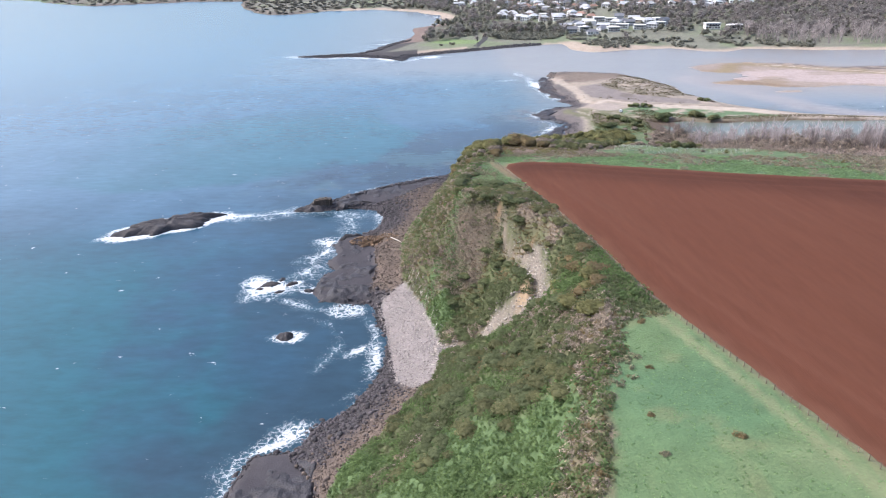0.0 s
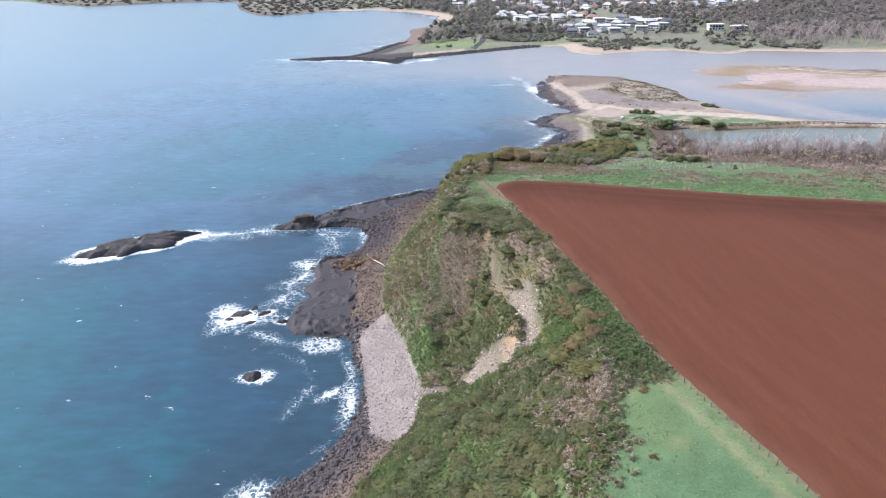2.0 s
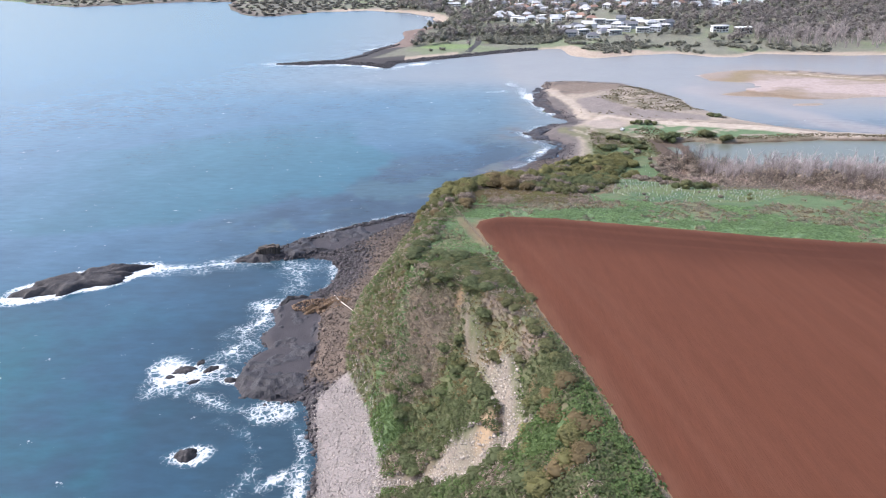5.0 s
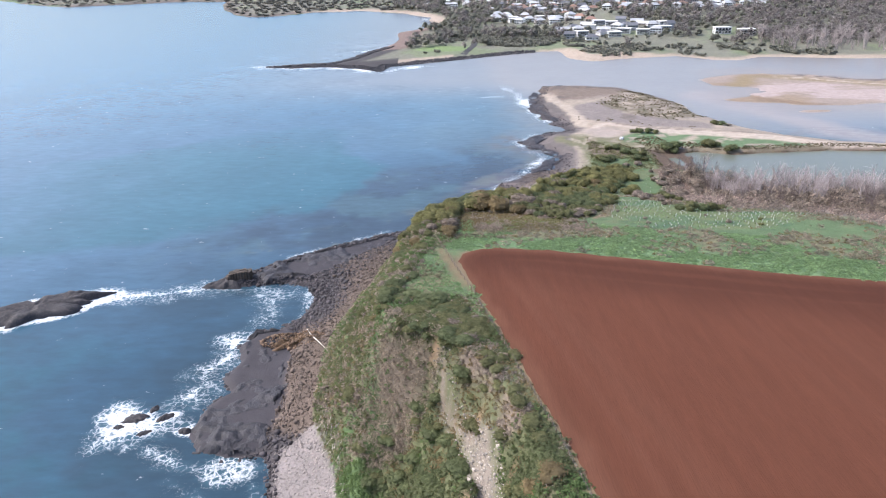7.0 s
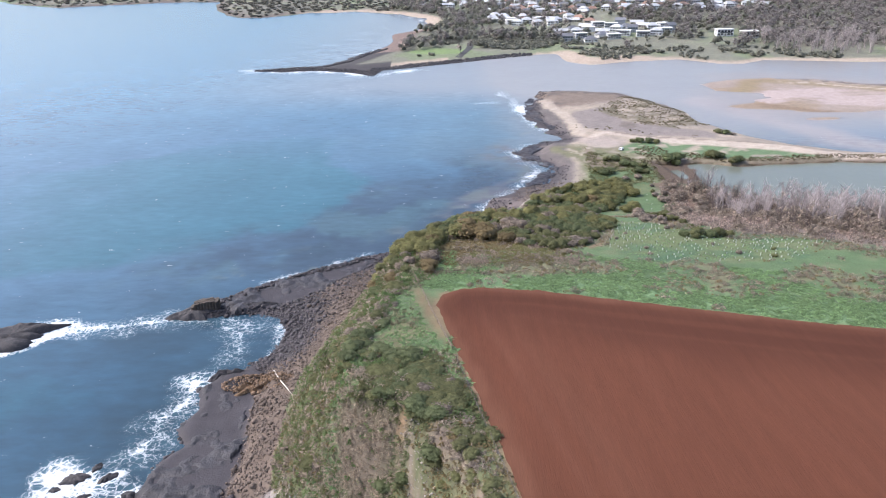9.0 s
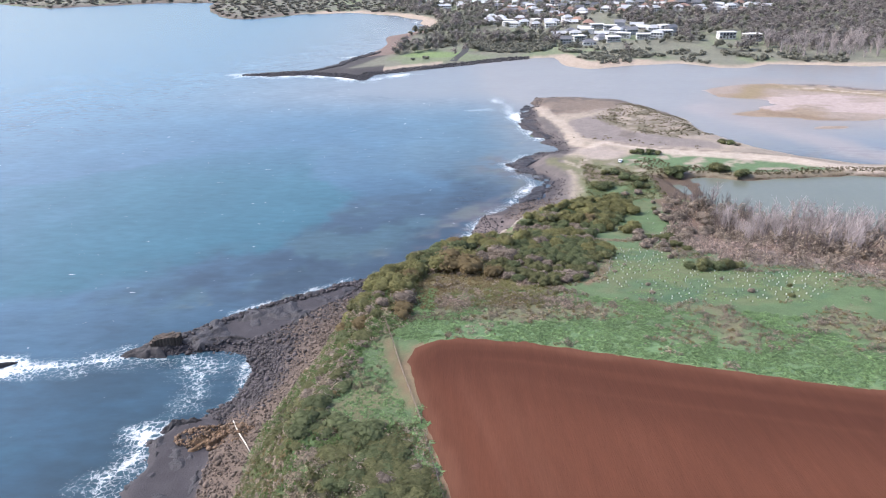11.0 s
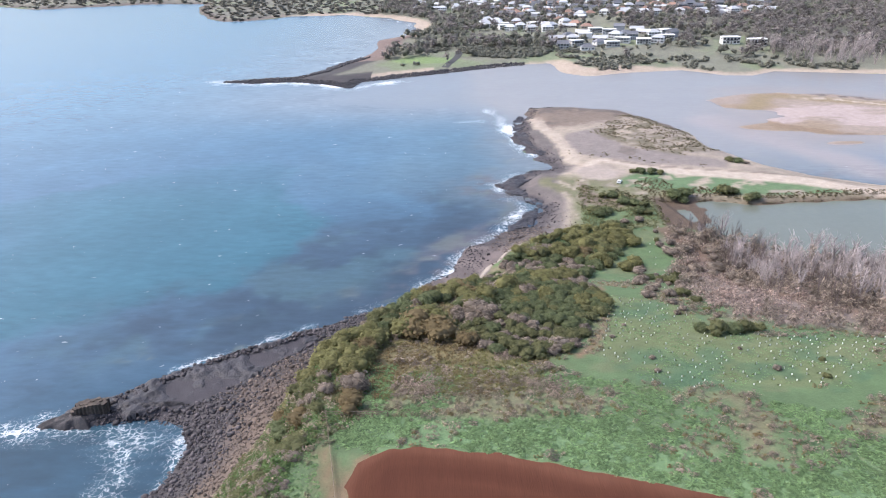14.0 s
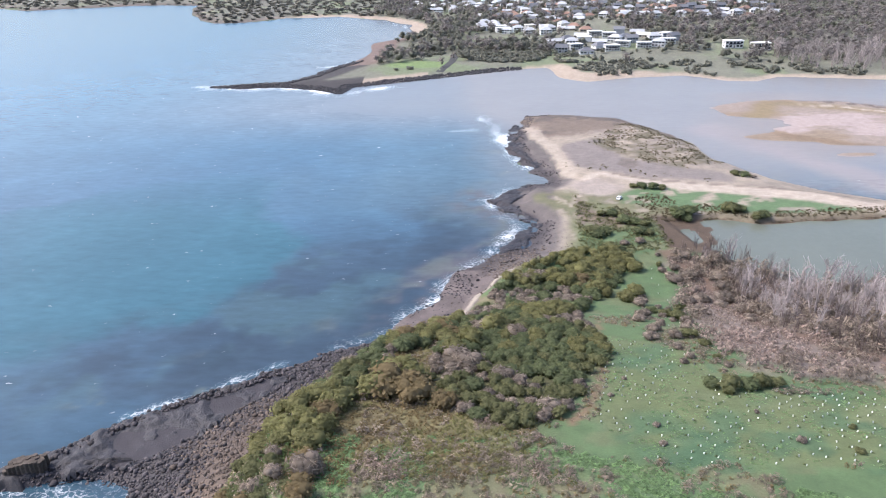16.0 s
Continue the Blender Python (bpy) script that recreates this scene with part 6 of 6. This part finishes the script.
# ---- fences ----
def fence(line, step, high, label, rails, rail_size, material_name, thick=0.11):
    ob = base("fence", 0, 0, 0, 0, label, "fence")
    post = bpy.data.meshes.new("post")
    bm = block(thick, thick, high + 0.4, (0, 0, -0.4), 0.015)
    bm.to_mesh(post)
    bm.free()
    post.materials.append(M["rail"])
    tops = []
    for (ax, ay), (bx, by) in zip(line, line[1:]):
        n = max(1, round(math.hypot(bx - ax, by - ay) / step))
        tops += [(ax + (bx - ax) * k / n, ay + (by - ay) * k / n) for k in range(n)]
    tops.append(line[-1])
    spots = [(px, py, ground_at(px, py)) for px, py in tops]
    for px, py, pz in spots:
        p = part("post", post, M["rail"], ob)
        p.matrix_basis = pose(px, py, pz, random.uniform(-3, 3), random.uniform(-3, 3), random.uniform(0, 40))
    for h in rails:
        part("rail" if rail_size > 0.03 else "wire", raw("wire", *tube([(px, py, pz + h) for px, py, pz in spots], [rail_size] * len(spots), 4), M[material_name]), M[material_name], ob)
    return ob


WEST = [(x - 0.9, y - 0.2) for x, y in FIELD[1:7]]
fence(WEST, 1.75, 1.0, "wire fence with pale timber posts between pasture and ploughed field", (0.35, 0.65, 0.92), 0.012, "wire", 0.12)
fence([(25.2, 208), (21.0, 225), (16.4, 246.2), (27, 246)], 3.0, 1.1, "weathered timber fence round the corner of the ploughed field", (1.0, 0.55), 0.05, "rail", 0.13)

# ---- the car at the end of the track ----
car = base("car", 121.8, 467, ground_at(121.8, 467) + 0.02, 62, "white hatchback car parked where the sandy track ends", "car")
bm = bmesh.new()
side = [(-2.1, 0.35), (-2.15, 0.85), (-1.9, 1.0), (-1.55, 1.45), (0.25, 1.48), (0.95, 1.02), (1.95, 0.85), (2.1, 0.6), (2.05, 0.3)]
loops = [[bm.verts.new((px, s * (0.85 if pz < 1.1 else 0.7), pz)) for px, pz in side] for s in (-1, 1)]
bm.faces.new(loops[0])
bm.faces.new(loops[1][::-1])
for k in range(len(side)):
    j = (k + 1) % len(side)
    bm.faces.new((loops[0][j], loops[0][k], loops[1][k], loops[1][j]))
bmesh.ops.recalc_face_normals(bm, faces=bm.faces)
bmesh.ops.bevel(bm, geom=bm.edges[:], offset=0.05, segments=2, affect="EDGES")
body = part("body", bm, M["paint"], car, "white painted body")
for px, py, pz, sx, sy, sz, tilt in ((0.62, 0, 1.24, 0.02, 1.25, 0.6, -57), (-1.72, 0, 1.22, 0.02, 1.2, 0.42, 38)):
    p = part("windscreen", block(sx, sy, sz, (0, 0, -sz / 2)), M["glass"], car)
    p.matrix_basis = pose(px, py, pz, 0, tilt, 0)
for s in (-1, 1):
    p = part("side_window", block(1.6, 0.02, 0.34, (0, 0, -0.17)), M["glass"], car)
    p.matrix_basis = pose(-0.6, s * 0.765, 1.25, s * 19, 0, 0)
for px in (-1.35, 1.3):
    for s in (-1, 1):
        wheel = part("wheel", raw("wheel", *tube([(px, s * 0.66, 0.31), (px, s * 0.68, 0.31), (px, s * 0.84, 0.31), (px, s * 0.87, 0.31)], [0.26, 0.32, 0.32, 0.26], 16), M["rubber"]), M["rubber"], car, "black tyre")
        part("rim", raw("rim", *tube([(px, s * 0.84, 0.31), (px, s * 0.885, 0.31)], [0.2, 0.18], 10), M["rim"]), M["rim"], wheel)

# ---- scrub of the spit ----
x, y = scatter(rng, (105, 240, 430, 620), 9000, lambda x, y: (smooth(-3, 4, within(x, y, SPIT_SCRUB)) * (0.12 + smooth(-0.1, 0.2, fractal(x, y, 8, 102))) + 0.5 * smooth(5, 2, gap(x, y, [(107, 520), (112, 510), (124, 514), (140, 505), (170, 493)])) * smooth(0.0, 0.3, fractal(x, y, 5, 132))) * (ground_height(x, y) > 0.3))
keep = spaced(x, y, 1.2)[:2600]
v, f = strewn(rng, sward, x[keep], y[keep], rng.uniform(0.7, 1.6, len(keep)), 0.1)
thing("dune_scrub", raw("dune_scrub", v, f, M["dune"]), "sparse olive-brown dune scrub on the sand spit", "scrub", kind="stuff")
x, y = scatter(rng, (118, 330, 425, 482), 9000, lambda x, y: (smooth(5, 2, np.abs(gap(x, y, POND) - 4)) * (y > 440) + (np.hypot((x - 137) / 9, (y - 462) / 11) < 1) + (np.hypot((x - 160) / 13, (y - 453) / 6) < 1) + 0.6 * (np.hypot((x - 112) / 14, (y - 438) / 24) < 1) + (np.hypot((x - 205) / 14, (y - 491) / 4) < 1)) * (ground_height(x, y) > 1.0))
keep = spaced(x, y, 1.0)[:1300]
v, f = strewn(rng, tuft, x[keep], y[keep], rng.uniform(0.7, 1.5, len(keep)), 0.1)
thing("sedge_tussocks", raw("sedge_tussocks", v, f, M["dune"]), "brownish sedge tussocks edging the pond", "tussocks", kind="stuff")

x, y = scatter(rng, (90, 134, 404, 476), 4000, lambda x, y: smooth(-1, 3, within(x, y, NECK)) * smooth(-0.25, 0.15, fractal(x, y, 9, 103)))
keep = spaced(x, y, 1.1)[:900]
v, f = strewn(rng, sward, x[keep], y[keep], rng.uniform(0.9, 2.0, len(keep)), 0.1, rng.uniform(0.5, 0.9, len(keep)))
thing("neck_scrub", raw("neck_scrub", v, f, M["olive"]), "low olive scrub on the neck of the sand spit", "scrub", kind="stuff")

# ---- the far shore: houses ----
rng = np.random.default_rng(71)


def house_kind(wide, deep, floors, roof, wall, cap, label):
    """A house with its storeys, windows, door and roof."""
    ob = base("house", 0, 0, -300, 0, label, "house", "houses across the river")
    high = 2.9 * floors
    wall_part = part("wall", block(wide, deep, high + 1.5, (0, 0, -1.5)), M[wall], ob)
    bm = bmesh.new()
    o = 0.6
    if roof == "flat":
        bm.free()
        bm = block(wide + 2 * o, deep + 2 * o, 0.35, (0, 0, high), 0.05)
    else:
        h, inset = 0.32 * deep, (0.5 * deep if roof == "hip" else 0)
        a, b = wide / 2 + o, deep / 2 + o
        low_ring = [bm.verts.new((px, py, high + 0.02)) for px, py in ((-a, -b), (a, -b), (a, b), (-a, b))]
        p, q = bm.verts.new((-a + inset, 0, high + h)), bm.verts.new((a - inset, 0, high + h))
        for face in ((low_ring[0], low_ring[1], q, p), (low_ring[2], low_ring[3], p, q), (low_ring[1], low_ring[2], q), (low_ring[3], low_ring[0], p), low_ring[::-1]):
            bm.faces.new(face)
    part("roof", bm, M[cap], ob)
    n = max(2, round(wide / 3.6))
    for s in range(floors):
        for k in range(n):
            px = wide * ((k + 0.5) / n - 0.5)
            if s == 0 and k == n // 2:
                part("door", block(1.1, 0.12, 2.1, (px, -deep / 2 - 0.03, 0)), M["door"], ob)
                continue
            part("window", block(wide / n * 0.68, 0.1, 1.5, (px, -deep / 2 - 0.03, 2.9 * s + 0.8)), M["glass"], ob)
        for side in (-1, 1):
            part("window", block(0.1, 1.8, 1.3, (side * (wide / 2 + 0.03), 0, 2.9 * s + 0.9)), M["glass"], ob)
    if floors > 1 and roof == "flat":
        balcony = part("balcony", block(wide * 0.7, 1.6, 0.2, (0, -deep / 2 - 0.8, 2.8)), M["render"], ob)
        part("railing", block(wide * 0.7, 0.06, 0.9, (0, -deep / 2 - 1.56, 3.0)), M["glass"], balcony)
    return ob


KINDS = [house_kind(17, 10, 2, "flat", "render", "render", "two-storey white house with a flat roof and balcony"),
         house_kind(15, 10, 2, "hip", "render", "steel", "two-storey white house with a pale hipped roof"),
         house_kind(16, 11, 1, "hip", "cream", "tile", "single-storey cream house with a terracotta roof"),
         house_kind(16, 11, 1, "hip", "render", "slate", "single-storey white house with a dark hipped roof"),
         house_kind(18, 9, 1, "gable", "cream", "steel", "long low cream house with a pale gabled roof"),
         house_kind(14, 10, 2, "gable", "grey_wall", "slate", "two-storey grey-clad house with a dark gabled roof")]
SPOTS = [(332, 884, 0, 2), (355, 873, 0, 8)]
ZONES = [([(150, 900), (160, 885), (178, 868), (230, 885), (292, 905), (280, 950), (235, 985), (165, 950)], 30, 17, (0, 1, 3, 4, 5)),
         ([(85, 1085), (100, 1060), (160, 1000), (215, 985), (200, 1030), (150, 1090), (100, 1140)], 24, 18, (0, 1, 1, 4, 2)),
         ([(100, 1230), (190, 1085), (330, 1040), (450, 1050), (480, 1150), (330, 1330), (140, 1440)], 190, 17, (1, 2, 2, 3, 4, 4, 5)),
         ([(-20, 1330), (60, 1300), (140, 1330), (100, 1480), (0, 1500)], 26, 22, (1, 3, 4)),
         ([(230, 880), (225, 850), (290, 862), (300, 880)], 0, 20, (0,))]
for zone, count, apart_by, kinds in ZONES:
    zx, zy = [p[0] for p in zone], [p[1] for p in zone]
    x, y = scatter(rng, (min(zx), max(zx), min(zy), max(zy)), 4000, lambda x, y: (within(x, y, zone) > 0) * 1.0)
    for k in spaced(x, y, apart_by)[:count]:
        SPOTS.append((x[k], y[k], kinds[rng.integers(0, len(kinds))], rng.uniform(-35, 35) + (180 if rng.uniform() < 0.15 else 0)))
for px, py, kind, turn in SPOTS:
    wide, tall = (1.05, 1.15) if px > 330 and py < 890 else (0.84, 0.92)
    copy_thing(KINDS[kind], pose(px, py, ground_at(px, py) + 0.1, 0, 0, turn) @ Matrix.Diagonal((wide, 0.84, tall, 1)))
for ob in KINDS:
    for o in (*ob.children_recursive, ob):
        bpy.data.objects.remove(o)

# ---- the far shore: roads and woods ----
def strip(name, line, wide, mat, label, lift=0.12):
    path = []
    for (ax, ay), (bx, by) in zip(line, line[1:]):
        n = max(2, round(math.hypot(bx - ax, by - ay) / 6))
        path += [(ax + (bx - ax) * k / n, ay + (by - ay) * k / n) for k in range(n)]
    path.append(line[-1])
    verts, faces = [], []
    for k, (px, py) in enumerate(path):
        (ax, ay), (bx, by) = path[max(0, k - 1)], path[min(len(path) - 1, k + 1)]
        ux, uy = bx - ax, by - ay
        d = math.hypot(ux, uy)
        for s in (-1, 0, 1):
            qx, qy = px - s * wide / 2 * uy / d, py + s * wide / 2 * ux / d
            verts.append((qx, qy, ground_at(qx, qy) + lift))
        if k:
            j = 3 * k
            faces += [(j - 3, j - 2, j + 1, j), (j - 2, j - 1, j + 2, j + 1)]
    thing(name, raw(name, verts, faces, M[mat]), label, "road", kind="structure")


strip("road", [(40, 800), (52, 850), (58, 900), (66, 960), (60, 1060), (75, 1150)], 7, "asphalt", "narrow asphalt road to the car park by the river mouth")
strip("road", [(170, 880), (215, 905), (262, 930), (300, 960)], 7, "asphalt", "asphalt street between the houses")
AWAY = [(x, y) for x, y, *_ in SPOTS]


def clear_of_houses(x, y):
    best = np.full(len(x), 1e9)
    for hx, hy in AWAY:
        best = np.minimum(best, (x - hx) ** 2 + ((y - hy + 4) * 0.8) ** 2)
    return best > 9.5 ** 2


crown_far = [bush(400 + k, 6.0, 6.5, 3, 24, 1.25, 0.78, 0.8, 1.2) for k in range(5)]
crown_thin = [bush(410 + k, 6.0, 8.0, 3, 36, 1.6, 0.35, 0.16, 1.5) for k in range(4)]
bush_far = [bush(420 + k, 5.0, 3.0, 3, 24, 0.92, 0.8) for k in range(4)]


def wooded(x, y):
    far = within(x, y, FAR_SHORE)
    n = fractal(x, y, 60, 111)
    wood = smooth(-0.25, 0.15, n + 0.5 * smooth(300, 420, x) + 0.35 * smooth(1000, 1150, y) - 0.2 * (x < 300) * (y < 1000))
    meadow = (np.hypot((x - 22) * 0.55, y - 838) < 19) | ((far < 40) & (x > 130)) | (far < 22)
    return np.where(meadow | (far < 0), 0, wood) * clear_of_houses(x, y)


x, y = scatter(rng, (-60, 760, 820, 1560), 20000, wooded)
keep = spaced(x, y, 6.4)
x, y = x[keep], y[keep]
grey = rng.uniform(0, 1, len(x)) < 0.3 + 0.55 * smooth(280, 380, x) * smooth(1150, 1000, y)
for mask, protos_k, name, mat, label, lo, hi in ((~grey, crown_far, "far_woods", "farwood", "green woods behind the far shore, coloured paler for haze", 0.8, 1.5), (grey, crown_thin, "grey_woods", "greywood", "grey bare-limbed gum woods behind the far shore", 0.9, 1.7)):
    v, f = strewn(rng, protos_k, x[mask], y[mask], rng.uniform(lo, hi, mask.sum()), 0.05)
    thing(name, raw(name, v, f, M[mat]), label, "woods", kind="stuff")
# low bushes along the river bank, on the point and round the car park
x, y = scatter(rng, (0, 420, 755, 1010), 9000, lambda x, y: clear_of_houses(x, y) * ((np.abs(within(x, y, FAR_SHORE) - 37 + 4 * (x > 230)) < 26) * (x > 150) * smooth(-0.12, 0.2, fractal(x, y, 16, 112)) + (np.hypot((x - 105) / 48, (y - 895) / 55) < 1) + (np.hypot((x - 28) / 16, (y - 905) / 22) < 1) + 0.5 * (np.hypot((x - 5) / 12, (y - 810) / 4) < 1)) * (within(x, y, FAR_SHORE) > 10))
keep = spaced(x, y, 3.0)
v, f = strewn(rng, bush_far, x[keep], y[keep], rng.uniform(0.6, 1.4, len(keep)), 0.05)
thing("river_bushes", raw("river_bushes", v, f, M["farwood"]), "olive-green bushes along the far river bank", "bushes", kind="stuff")
# garden trees between the houses
x, y = scatter(rng, (80, 450, 860, 1420), 2600, lambda x, y: clear_of_houses(x, y) * (np.max([within(x, y, zone) for zone, *_ in ZONES], 0) > -8))
keep = spaced(x, y, 8.0)[:420]
v, f = strewn(rng, crown_far, x[keep], y[keep], rng.uniform(0.45, 1.0, len(keep)), 0.05)
thing("garden_trees", raw("garden_trees", v, f, M["farwood"]), "green garden trees between the houses across the river", "trees", kind="stuff")
# scrub of the distant headlands
x, y = scatter(rng, (-900, -60, 1220, 1800), 12000, lambda x, y: (within(x, y, FAR_SHORE) > 8) * 1.0)
keep = spaced(x, y, 10)[:1000]
v, f = strewn(rng, bush_far, x[keep], y[keep], rng.uniform(1.2, 2.6, len(keep)), 0.05, rng.uniform(0.4, 0.7, len(keep)))
thing("headland_scrub", raw("headland_scrub", v, f, M["headland"]), "scrub covering the distant headlands, greyed for haze", "scrub", kind="stuff")
# tall pale gums standing out before the woods
x, y = scatter(rng, (290, 560, 770, 900), 3000, lambda x, y: (np.abs(within(x, y, FAR_SHORE) - 60) < 34) * smooth(330, 380, x) * clear_of_houses(x, y))
for k in spaced(x, y, 7)[:70]:
    ob = copy_thing(DEAD[rng.integers(0, 5)], pose(0, 0, 0))
    tagged(ob, "tall pale bare gum tree at the edge of the far woods", "tree", "bare gums across the river")
    s = rng.uniform(1.5, 2.4)
    ob.matrix_basis = pose(x[k], y[k], ground_at(x[k], y[k]), 0, 0, rng.uniform(0, 360)) @ Matrix.Diagonal((s, s, s, 1))
for ob in DEAD:
    for o in (*ob.children_recursive, ob):
        bpy.data.objects.remove(o)
